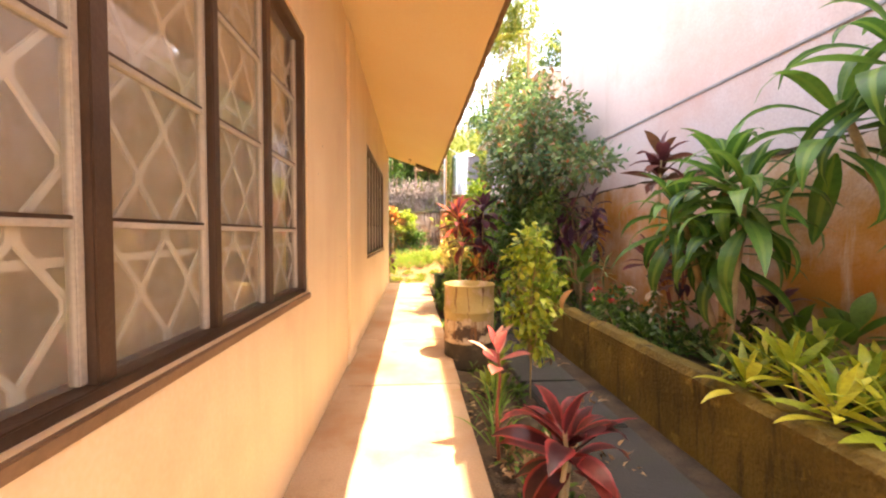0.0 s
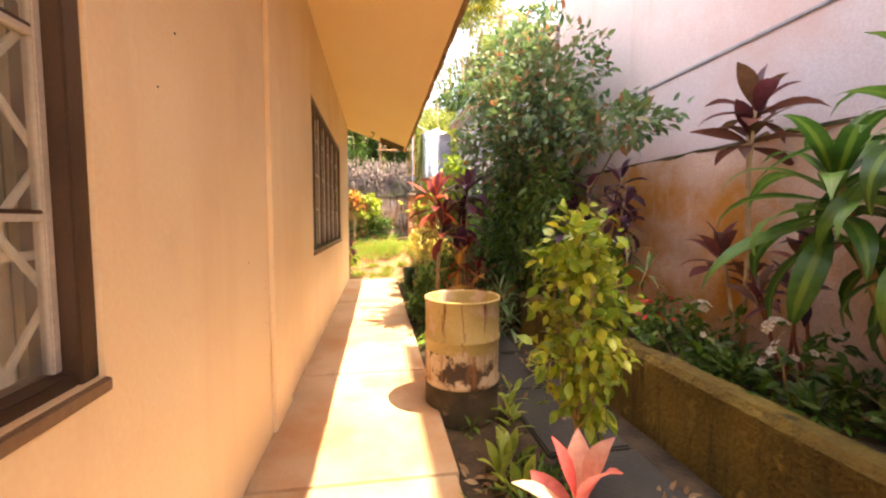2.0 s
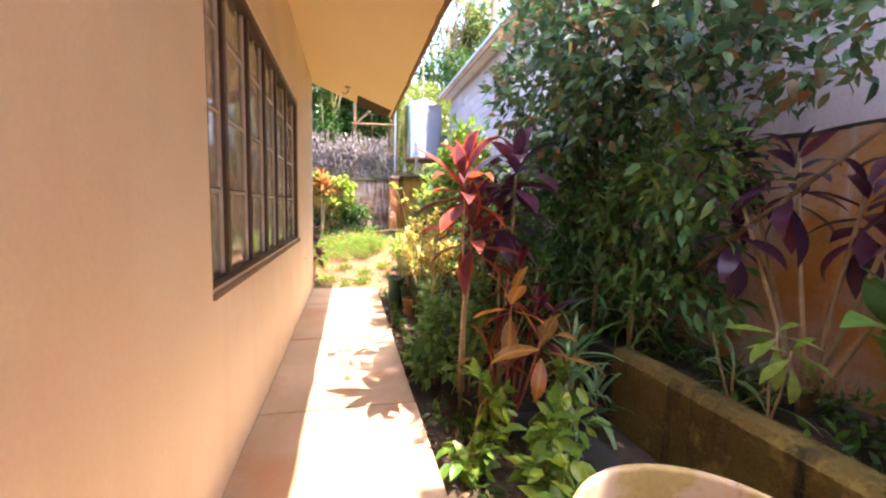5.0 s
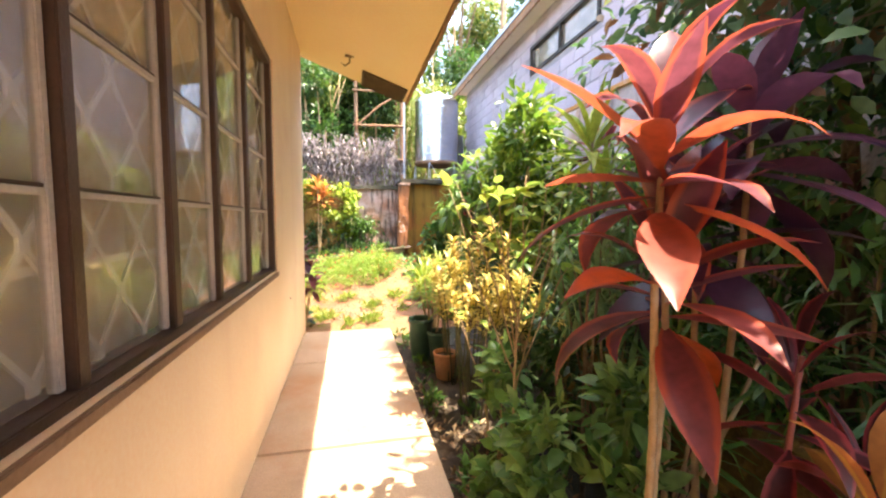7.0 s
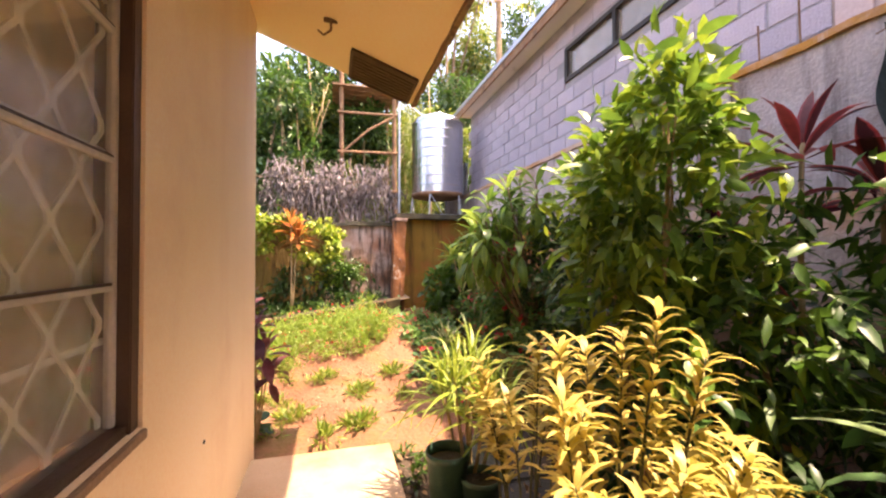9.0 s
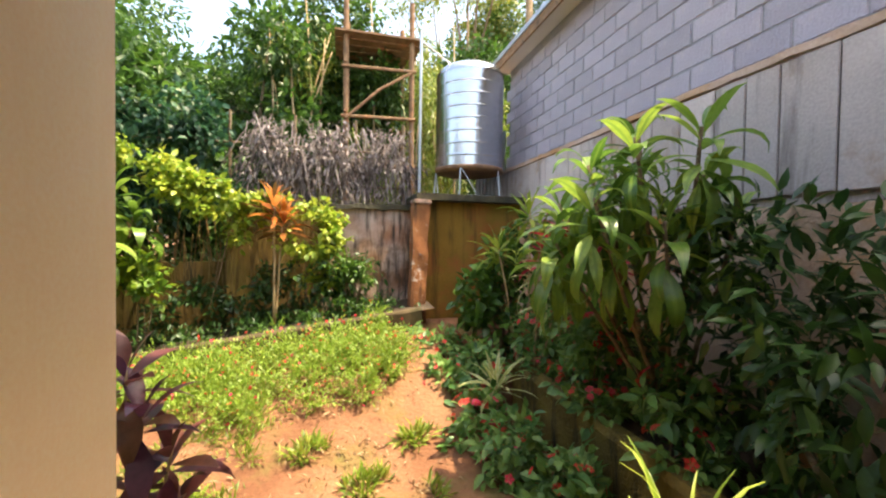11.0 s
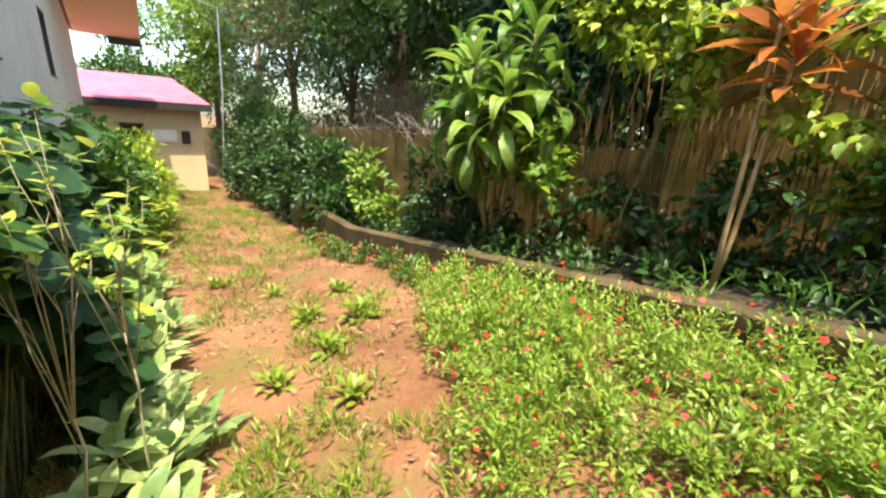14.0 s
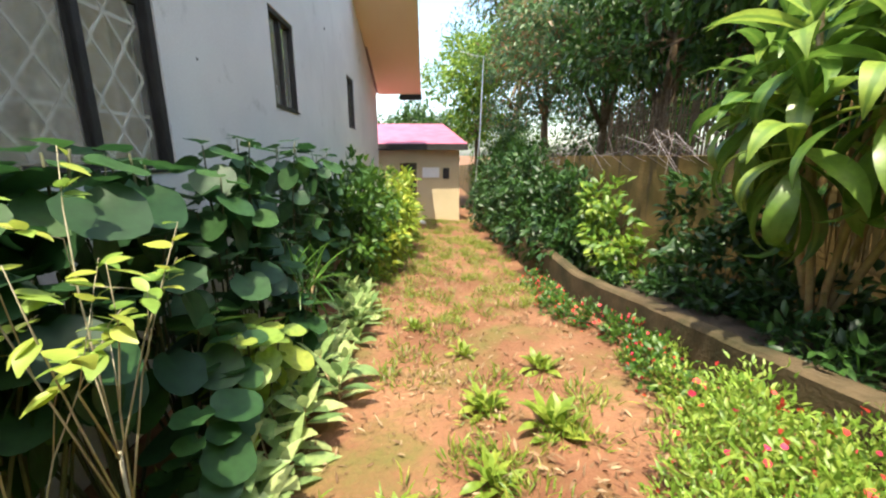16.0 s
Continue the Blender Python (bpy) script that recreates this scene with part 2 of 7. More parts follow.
M["drumlow"] = surf("drum_rust", (0.42, 0.31, 0.20), (0.52, 0.41, 0.30), 3.0, 0.7, 0.12, 60, stain=((0.050, 0.028, 0.016), 5.0, 0.50, 0.56), streak=((0.20, 0.08, 0.025), 9.0, 0.52, 0.62))
M["pinkroof"] = surf("pink_roof", (0.36, 0.085, 0.15), (0.44, 0.14, 0.21), 2.0, 0.6, 0.1, 40)
M["roof"] = surf("roof_sheet", (0.22, 0.16, 0.13), (0.30, 0.22, 0.18), 2.0, 0.6, 0.2, 40)
M["annex"] = surf("cream_paint", (0.56, 0.46, 0.28), (0.64, 0.53, 0.34), 1.0, 0.8, 0.1, 60)
M["bark"] = surf("bark", (0.13, 0.085, 0.05), (0.25, 0.18, 0.11), 14.0, 0.95, 0.9, 50)
M["stem"] = surf("pale_stem", (0.30, 0.20, 0.10), (0.44, 0.32, 0.18), 12.0, 0.8, 0.4, 60)
M["redstem"] = surf("red_stem", (0.22, 0.05, 0.04), (0.34, 0.10, 0.06), 12.0, 0.6, 0.2, 60)
M["dry"] = leafmat("dry_vine", [(0.07, 0.055, 0.05), (0.22, 0.18, 0.17), (0.42, 0.36, 0.35)], through_=0.2, rough=0.9)
M["potgreen"] = surf("green_plastic", (0.022, 0.060, 0.045), (0.035, 0.085, 0.06), 5.0, 0.4, 0.1, 60)
M["clay"] = surf("clay_pot", (0.36, 0.18, 0.10), (0.48, 0.26, 0.15), 5.0, 0.85, 0.3, 60)
M["white"] = surf("white_paint", (0.74, 0.74, 0.74), (0.82, 0.82, 0.80), 3.0, 0.6, 0.1, 60)
M["glass"] = glassmat("window_glass")
G1, G2, G3 = (0.030, 0.085, 0.016), (0.065, 0.15, 0.022), (0.12, 0.23, 0.030)
YG, YL = (0.26, 0.34, 0.035), (0.50, 0.42, 0.045)
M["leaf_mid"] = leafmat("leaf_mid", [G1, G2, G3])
# Darker copy of leaf_mid: shade is put into the leaf colour.
M["leaf_shaded"] = leafmat("leaf_shaded", [(0.014, 0.045, 0.012), (0.030, 0.080, 0.016), (0.05, 0.12, 0.022)], through_=0.3)
M["leaf_light"] = leafmat("leaf_light", [G2, (0.15, 0.27, 0.035), YG])
M["leaf_yellow"] = leafmat("leaf_yellow", [(0.34, 0.34, 0.06), (0.54, 0.46, 0.12), (0.66, 0.56, 0.20)])
M["leaf_tree"] = leafmat("leaf_tree", [(0.022, 0.06, 0.014), (0.045, 0.11, 0.02), (0.09, 0.18, 0.028)])
M["leaf_blue"] = leafmat("leaf_blue", [(0.045, 0.11, 0.05), (0.085, 0.17, 0.07), (0.15, 0.25, 0.09), (0.13, 0.20, 0.08), (0.30, 0.12, 0.06)])
M["leaf_blue2"] = leafmat("leaf_creeper", [(0.014, 0.055, 0.028), (0.028, 0.088, 0.042), (0.055, 0.14, 0.06)])
M["leaf_bamboo"] = leafmat("leaf_bamboo", [(0.09, 0.15, 0.025), (0.17, 0.23, 0.035), (0.26, 0.27, 0.06)])
M["lantana"] = leafmat("leaf_lantana", [(0.15, 0.27, 0.035), (0.23, 0.35, 0.05), (0.33, 0.42, 0.075)])
M["grass"] = leafmat("grass_blade", [(0.10, 0.19, 0.022), (0.20, 0.29, 0.035), (0.34, 0.34, 0.07)])
M["litter"] = leafmat("leaf_litter", [(0.16, 0.088, 0.045), (0.25, 0.155, 0.085), (0.38, 0.28, 0.17)], through_=0.1, rough=0.9)
M["drac"] = leafmat("dracaena_leaf", [(0.035, 0.115, 0.022), (0.065, 0.18, 0.032), (0.12, 0.25, 0.045)], True, stripe=(0.15, 0.28, 0.05))
M["drac2"] = leafmat("dracaena_pale", [(0.07, 0.16, 0.025), (0.15, 0.26, 0.045), (0.30, 0.40, 0.07)], True, stripe=(0.16, 0.27, 0.05), rough=0.35)
M["strap"] = leafmat("strap_leaf", [(0.06, 0.15, 0.045), (0.11, 0.22, 0.065), (0.19, 0.30, 0.09)], True, edge=(0.28, 0.37, 0.19))
M["palevar"] = leafmat("variegated_leaf", [(0.30, 0.36, 0.10), (0.44, 0.46, 0.18)], True, edge=(0.62, 0.60, 0.38))
M["cord_red"] = leafmat("cordyline_red", [(0.040, 0.012, 0.016), (0.085, 0.018, 0.020), (0.24, 0.040, 0.028)], True, edge=(0.30, 0.045, 0.05), through_=0.45)
M["cord_org"] = leafmat("cordyline_orange", [(0.085, 0.022, 0.045), (0.15, 0.045, 0.065), (0.46, 0.085, 0.022), (0.10, 0.03, 0.05)], True, edge=(0.40, 0.085, 0.05), through_=0.45, rough=0.35)
M["cord_pur"] = leafmat("cordyline_purple", [(0.045, 0.018, 0.035), (0.10, 0.035, 0.065), (0.17, 0.05, 0.08)], True, through_=0.35, rough=0.3)
M["cord_brown"] = leafmat("cordyline_brown", [(0.11, 0.030, 0.035), (0.18, 0.055, 0.045), (0.13, 0.075, 0.035)], True, through_=0.45)
M["cord_pink"] = leafmat("cordyline_pink", [(0.66, 0.30, 0.26), (0.52, 0.07, 0.08), (0.74, 0.46, 0.38), (0.60, 0.14, 0.14)], True, through_=0.45)
M["croton"] = leafmat("croton_leaf", [(0.13, 0.22, 0.03), (0.38, 0.43, 0.05), (0.62, 0.54, 0.07)], True)
M["crotred"] = leafmat("croton_red", [(0.24, 0.06, 0.025), (0.34, 0.13, 0.03), (0.20, 0.11, 0.03)], True, stripe=(0.42, 0.22, 0.04))
M["heart"] = leafmat("heart_leaf", [(0.018, 0.058, 0.020), (0.032, 0.092, 0.026), (0.055, 0.135, 0.032)], True, rough=0.52)
M["limeheart"] = leafmat("lime_heart", [(0.16, 0.29, 0.05), (0.30, 0.42, 0.08), (0.42, 0.46, 0.08)], True)
M["silver"] = leafmat("silver_leaf", [(0.15, 0.26, 0.09), (0.30, 0.41, 0.15), (0.46, 0.53, 0.23)], True)
M["gloss"] = leafmat("glossy_strap", [(0.11, 0.23, 0.09), (0.19, 0.33, 0.13), (0.32, 0.45, 0.21)], True, rough=0.24)
M["cord_flame"] = leafmat("cordyline_flame", [(0.46, 0.13, 0.03), (0.54, 0.22, 0.05), (0.26, 0.09, 0.035), (0.16, 0.14, 0.04)], True, through_=0.5)
M["cord_bright"] = leafmat("cordyline_bright", [(0.34, 0.02, 0.04), (0.60, 0.04, 0.06), (0.16, 0.02, 0.03)], True, through_=0.5)
M["leaf_lime"] = leafmat("leaf_lime", [(0.14, 0.26, 0.03), (0.30, 0.40, 0.05), (0.46, 0.48, 0.07)])
M["leaf_soft"] = leafmat("leaf_soft", [(0.07, 0.18, 0.05), (0.14, 0.28, 0.07), (0.24, 0.38, 0.11)])
M["broad"] = leafmat("broad_leaf", [(0.06, 0.16, 0.025), (0.13, 0.25, 0.04)], True)
M["lime"] = leafmat("lime_leaf", [(0.17, 0.27, 0.035), (0.32, 0.38, 0.06)], True)
M["petal"] = leafmat("red_flower_petal", [(0.72, 0.05, 0.045), (0.82, 0.10, 0.07), (0.76, 0.06, 0.15)], True, rough=0.6)
M["flower_red"] = leafmat("red_petal", [(0.70, 0.045, 0.045), (0.80, 0.09, 0.06), (0.74, 0.05, 0.14)], rough=0.6)

# ---- helpers for meshes and things ----
def thing(name, label, category, at=(0, 0, 0), group="", kind="", turn=0.0):
    ob = new(name)
    ob.empty_display_size = 0.1
    ob.matrix_world = pose(*at, 0, 0, turn)
    return tagged(ob, label, category, group, kind)


def mesh_from(name, bm, mat, smooth=False):
    me = bpy.data.meshes.new(name)
    bm.to_mesh(me)
    bm.free()
    me.materials.append(mat)
    if smooth:
        me.polygons.foreach_set("use_smooth", [True] * len(me.polygons))
    return me


def part(name, bm, mat, parent=None, label="", smooth=False):
    me = bm if isinstance(bm, bpy.types.Mesh) else mesh_from(name, bm, mat, smooth)
    ob = new(name, me)
    ob.parent = parent
    if label:
        ob["label"] = label
    return ob


def solid(name, bm, mat, label, category, kind="", group="", smooth=False):
    ob = new(name, mesh_from(name, bm, mat, smooth))
    return tagged(ob, label, category, group, kind)


def boxes(*spans, bevel=0.0, bm=None):
    """A bmesh of boxes, each ((x0, x1), (y0, y1), (z0, z1))."""
    bm = bm or bmesh.new()
    for (x0, x1), (y0, y1), (z0, z1) in spans:
        m = Matrix.LocRotScale(((x0 + x1) / 2, (y0 + y1) / 2, (z0 + z1) / 2), None, (x1 - x0, y1 - y0, z1 - z0))
        made = bmesh.ops.create_cube(bm, size=1, matrix=m)
        if bevel:
            edges = list({e for v in made["verts"] for e in v.link_edges})
            bmesh.ops.bevel(bm, geom=edges, offset=bevel, segments=2, affect="EDGES")
    return bm


def panel_wall(us, vs, holes, place):
    """One wall mesh with openings: cells of a grid us x vs, less the holes; place(u, v, side) gives the corner."""
    us = sorted(set(us) | {h[k] for h in holes for k in (0, 1)})
    vs = sorted(set(vs) | {h[k] for h in holes for k in (2, 3)})
    bm, vert = bmesh.new(), {}

    def corner(i, j, s):
        if (i, j, s) not in vert:
            vert[i, j, s] = bm.verts.new(place(us[i], vs[j], s))
        return vert[i, j, s]

    def filled(i, j):
        if not (0 <= i < len(us) - 1 and 0 <= j < len(vs) - 1):
            return False
        u, v = (us[i] + us[i + 1]) / 2, (vs[j] + vs[j + 1]) / 2
        return not any(h[0] < u < h[1] and h[2] < v < h[3] for h in holes)

    for i in range(len(us) - 1):
        for j in range(len(vs) - 1):
            if not filled(i, j):
                continue
            bm.faces.new([corner(*q, 0) for q in ((i, j), (i + 1, j), (i + 1, j + 1), (i, j + 1))])
            bm.faces.new([corner(*q, 1) for q in ((i, j), (i, j + 1), (i + 1, j + 1), (i + 1, j))])
            for di, dj, a, c in ((-1, 0, (0, 0), (0, 1)), (1, 0, (1, 1), (1, 0)), (0, -1, (1, 0), (0, 0)), (0, 1, (0, 1), (1, 1))):
                if not filled(i + di, j + dj):
                    p, q = (i + a[0], j + a[1]), (i + c[0], j + c[1])
                    bm.faces.new((corner(*p, 0), corner(*q, 0), corner(*q, 1), corner(*p, 1)))
    bmesh.ops.recalc_face_normals(bm, faces=bm.faces)
    return bm


def tube(points, radii, sides=7, bm=None, cap=True):
    """A tapered tube along points."""
    bm = bm or bmesh.new()
    pts = [Vector(p) for p in points]
    rings = []
    for i, p in enumerate(pts):
        d = (pts[min(i + 1, len(pts) - 1)] - pts[max(i - 1, 0)]).normalized()
        a = d.orthogonal().normalized() if abs(d.z) < 0.99 else Vector((1, 0, 0))
        if i:
            a = (last - d * last.dot(d)).normalized()
        last = a
        b = d.cross(a)
        rings.append([bm.verts.new(p + radii[i] * (a * math.cos(k * math.tau / sides) + b * math.sin(k * math.tau / sides))) for k in range(sides)])
    for r0, r1 in zip(rings, rings[1:]):
        for k in range(sides):
            bm.faces.new((r0[k], r0[(k + 1) % sides], r1[(k + 1) % sides], r1[k]))
    if cap:
        bm.faces.new(rings[0][::-1])
        bm.faces.new(rings[-1])
    return bm


def lathe(profile, sides=40, bm=None, closed=False):
    """A turned surface from (radius, height) pairs."""
    bm = bm or bmesh.new()
    rings = [[bm.verts.new((r * math.cos(k * math.tau / sides), r * math.sin(k * math.tau / sides), z)) for k in range(sides)] for r, z in profile]
    pairs = list(zip(rings, rings[1:])) + ([(rings[-1], rings[0])] if closed else [])
    for r0, r1 in pairs:
        for k in range(sides):
            bm.faces.new((r0[k], r0[(k + 1) % sides], r1[(k + 1) % sides], r1[k]))
    return bm


def rough_up(bm, amount, size, axes=(1, 1, 1), seed=0.0):
    for v in bm.verts:
        d = noise.noise_vector(v.co / size + Vector((seed, seed * 2, seed * 3)))
        v.co += Vector((d.x * axes[0], d.y * axes[1], d.z * axes[2])) * amount
    return bm


def blade(name, mat, length, width, droop=0.9, fold=0.22, n=6, peak=0.45, base=0.12, wave=0.0):
    """A leaf of its own along +x, arching down, folded along the midrib."""
    bm = bmesh.new()
    uv = bm.loops.layers.uv.new("UVMap")
    rows, x, z = [], 0.0, 0.0
    for i in range(n + 1):
        s = i / n
        w = width * 0.5 * (base + (1 - base) * math.sin(math.pi * min(1, s ** (math.log(0.5) / math.log(peak))))) if s < peak else width * 0.5 * math.sin(math.pi * (s ** (math.log(0.5) / math.log(peak))))
        w = max(w, 0.002)
        lift = fold * w + wave * width * math.sin(s * 9)
        rows.append([bm.verts.new((x, -w, z + lift)), bm.verts.new((x, 0, z)), bm.verts.new((x, w, z + lift + wave * width * 0.5 * math.cos(s * 11)))])
        a = droop * s * s
        x += length / n * math.cos(a)
        z -= length / n * math.sin(a)
    for i, (a, b) in enumerate(zip(rows, rows[1:])):
        for k in (0, 1):
            f = bm.faces.new((a[k], a[k + 1], b[k + 1], b[k]))
            us = ((k / 2, i / n), ((k + 1) / 2, i / n), ((k + 1) / 2, (i + 1) / n), (k / 2, (i + 1) / n))
            for lp, c in zip(f.loops, us):
                lp[uv].uv = c
    return mesh_from(name, bm, mat, True)


def round_leaf(name, mat, size, seed):
    """A broad round leaf with a notch at its stalk, slightly cupped and wavy."""
    rng = random.Random(seed)
    bm = bmesh.new()
    mid = [bm.verts.new((size * 0.08, 0, 0)), bm.verts.new((size * 0.55, 0, size * -0.03))]
    ring = []
    for i in range(15):
        a = -2.75 + 5.5 * i / 14
        r = size * (0.50 + 0.035 * rng.uniform(-1, 1) + 0.05 * math.cos(a))
        ring.append(bm.verts.new((size * 0.46 + r * math.cos(a), r * math.sin(a), size * (0.06 * abs(math.sin(a)) - 0.09 * math.cos(a) + 0.03 * rng.uniform(-1, 1)))))
    for i in range(14):
        bm.faces.new((mid[1], ring[i], ring[i + 1]))
    bm.faces.new((mid[0], ring[0], mid[1]))
    bm.faces.new((mid[0], mid[1], ring[14]))
    return mesh_from(name, bm, mat, True)


def head(parent, leaves, at, count, rng, steep=(80, -15), reach=0.12, size=(0.8, 1.1), lean=(0, 0)):
    """A head of leaves round a stem's end: young ones upright, old ones hanging."""
    for i in range(count):
        s = i / max(1, count - 1)
        el = steep[0] + (steep[1] - steep[0]) * s + rng.uniform(-9, 9)
        turn = i * 137.5 + rng.uniform(-14, 14)
        k = rng.uniform(*size) * (0.72 + 0.28 * min(1, s * 2.5))
        ob = new("leaf", rng.choice(leaves))
        ob.parent = parent
        ob.matrix_local = Matrix.Translation((at[0], at[1], at[2] - reach * s)) @ pose(0, 0, 0, lean[0], lean[1], turn) @ pose(0.012, 0, 0, rng.uniform(-18, 18), -el, 0) @ Matrix.Diagonal((k, k, k, 1))


def rosette(name, label, at, heads, leaves, count, stem_mat, seed, category="plant", group="", steep=(80, -15), reach=0.12, radius=0.018, size=(0.8, 1.1)):
    """A plant of one or more stems, each with a head of leaves. heads: (dx, dy, height)."""
    rng = random.Random(seed)
    root = thing(name, label, category, at, group)
    for hx, hy, hz in heads:
        pts = [(hx * s + rng.uniform(-0.012, 0.012), hy * s + rng.uniform(-0.012, 0.012), -0.03 + (hz + 0.03) * s) for s in (0, 0.25, 0.5, 0.75, 1)]
        part("stem", tube(pts, [radius * (1.25 - 0.5 * s) for s in (0, 0.25, 0.5, 0.75, 1)], 8), stem_mat, root, smooth=True)
        head(root, leaves, (hx, hy, hz), count, rng, steep, reach, size)
    return root


def leaf_cloud(name, mat, centres, count, length, width, seed, hang=0.35, shell=0.55, up=0.35):
    """One mesh of many small folded leaves, gathered in clumps round centres: (x, y, z, rx, ry, rz)."""
    rng = np.random.default_rng(seed)
    count = int(count * 1.35)
    c = np.array(centres, dtype=float)
    vol = np.cbrt(c[:, 3] * c[:, 4] * c[:, 5]) ** 2
    pick = rng.choice(len(c), count, p=vol / vol.sum())
    d = rng.normal(size=(count, 3))
    d /= np.linalg.norm(d, axis=1)[:, None]
    # leaves sit on twigs: pull them towards a few hundred twig ends
    twigs = rng.normal(size=(max(12, count // 14), 3))
    twigs /= np.linalg.norm(twigs, axis=1)[:, None]
    tw = twigs[rng.integers(0, len(twigs), count)]
    d = d * 0.32 + tw
    d /= np.linalg.norm(d, axis=1)[:, None]
    rad = shell + (1.08 - shell) * rng.random(count) ** 0.6
    lump = 1 + 0.24 * np.sin(d[:, 0] * 5 + pick) * np.cos(d[:, 1] * 6 + 2 * pick) + 0.10 * np.sin(d[:, 2] * 9 + pick)
    pos = c[pick, :3] + d * c[pick, 3:] * (rad * lump)[:, None]
    # gaps between the sprays
    fq = 0.75 / length
    gap = np.sin(pos[:, 0] * fq + seed) * np.sin(pos[:, 1] * fq * 1.1 + 2 * seed) * np.sin(pos[:, 2] * fq * 0.9 + seed * 0.7)
    keep = gap > -0.12
    pos, d = pos[keep], d[keep]
    count = len(pos)
    ax = d * 0.7 + rng.normal(size=(count, 3)) * 0.55
    ax[:, 2] += up - hang * rng.random(count) * 2
    ax /= np.linalg.norm(ax, axis=1)[:, None]
    side = np.cross(ax, rng.normal(size=(count, 3)) * 0.5 + np.array([0, 0, 1.0]))
    side /= np.linalg.norm(side, axis=1)[:, None] + 1e-9
    nor = np.cross(side, ax)
    k = rng.uniform(0.6, 1.25, count)[:, None]
    L, W = length * k, width * k
    v = np.empty((count, 8, 3))
    v[:, 0] = pos
    for q, (s, w, dip) in enumerate(((0.30, 0.44, 0.02), (0.64, 0.42, 0.08))):
        mid = pos + ax * L * s - nor * L * dip
        v[:, 1 + 3 * q] = mid - side * W * w + nor * W * 0.13
        v[:, 2 + 3 * q] = mid
        v[:, 3 + 3 * q] = mid + side * W * w + nor * W * 0.13
    v[:, 7] = pos + ax * L - nor * L * 0.24
    tri = np.array([[0, 1, 2], [0, 2, 3], [1, 4, 5], [1, 5, 2], [2, 5, 6], [2, 6, 3], [4, 7, 5], [5, 7, 6]])
    f = (tri[None] + (np.arange(count) * 8)[:, None, None]).reshape(-1, 3)
    me = bpy.data.meshes.new(name)
    me.vertices.add(count * 8)
    me.vertices.foreach_set("co", v.reshape(-1))
    me.loops.add(len(f) * 3)
    me.loops.foreach_set("vertex_index", f.reshape(-1).astype(np.int32))
    me.polygons.add(len(f))
    me.polygons.foreach_set("loop_start", np.arange(len(f), dtype=np.int32) * 3)
    me.update(calc_edges=True)
    me.materials.append(mat)
    return me


def bush(name, label, at, lobes, count, leaf, mat, seed, stems=4, stem_mat=None, spread=0.25, height=0.6, category="shrub", group="", hang=0.35, shell=0.5, flowers=None, radius=0.014):
    """A shrub: stems from the ground and a crown of small leaves. lobes are relative to at."""
    rng = random.Random(seed)
    root = thing(name, label, category, at, group)
    for i in range(stems):
        lx, ly, lz = rng.choice(lobes)[:3]
        bx, by = rng.uniform(-spread, spread) * 0.4, rng.uniform(-spread, spread) * 0.4
        pts = [(bx + (lx - bx) * s + rng.uniform(-0.03, 0.03) * s, by + (ly - by) * s + rng.uniform(-0.03, 0.03) * s, -0.04 + (lz + 0.04) * s) for s in (0, 0.3, 0.6, 0.85, 1)]
        part("stem", tube(pts, [radius * k for k in (1.3, 1.1, 0.8, 0.55, 0.3)], 6), stem_mat or M["bark"], root, smooth=True)
    part("crown", leaf_cloud("crown", mat, lobes, count, leaf[0], leaf[1], seed, hang, shell), mat, root)
    if flowers:
        fm, fc, fs = flowers
        for i in range(fc):
            lx, ly, lz, rx, ry, rz = rng.choice(lobes)
            a, e = rng.uniform(0, math.tau), rng.uniform(0.1, 1.3)
            n = Vector((math.cos(a) * math.cos(e), math.sin(a) * math.cos(e), math.sin(e)))
            ob = part("flower", fm, None, root)
            ob.matrix_local = Matrix.Translation((lx + n.x * rx * 1.05, ly + n.y * ry * 1.05, lz + n.z * rz * 1.1)) @ n.to_track_quat("Z", "Y").to_matrix().to_4x4() @ Matrix.Scale(fs * rng.uniform(0.75, 1.2), 4)
    return root


def blossom(name, mat):
    """A small open flower of five notched petals, one unit across."""
    bm = bmesh.new()
    for k in range(5):
        a = k * math.tau / 5
        u, w = Vector((math.cos(a), math.sin(a), 0)), Vector((-math.sin(a), math.cos(a), 0))
        q = [bm.verts.new(v) for v in (u * 0.04, u * 0.34 - w * 0.22 + Vector((0, 0, 0.10)), u * 0.54 + Vector((0, 0, 0.02)), u * 0.34 + w * 0.22 + Vector((0, 0, 0.10)))]
        bm.faces.new(q)
    bmesh.ops.create_cone(bm, cap_ends=True, segments=5, radius1=0.07, radius2=0.03, depth=0.12, matrix=Matrix.Translation((0, 0, 0.05)))
    return mesh_from(name, bm, mat)


# ---- ground ----
def smooth01(a):
    a = min(1.0, max(0.0, a))
    return a * a * (3 - 2 * a)


def ground_z(x, y):
    low = -0.06 * max(0.0, -x)
    rise = max(0.47 + 0.155 * min(x, 0.6), low - 0.12)
    z = low + (rise - low) * smooth01((y - 13.0) / 2.4)
    z = z + (-0.10 - z) * smooth01((x - 1.05) / 0.6) * (1 - smooth01((y - 15.2) / 0.8))
    inner = smooth01((y - 11.95) / 0.45)
    z = -0.13 * (1 - inner) + (z - 0.015) * inner
    if x < 14 and y < 25:
        z += 0.018 * noise.noise(Vector((x * 1.7, y * 1.7, 0))) + 0.008 * noise.noise(Vector((x * 6, y * 6, 3)))
    return z


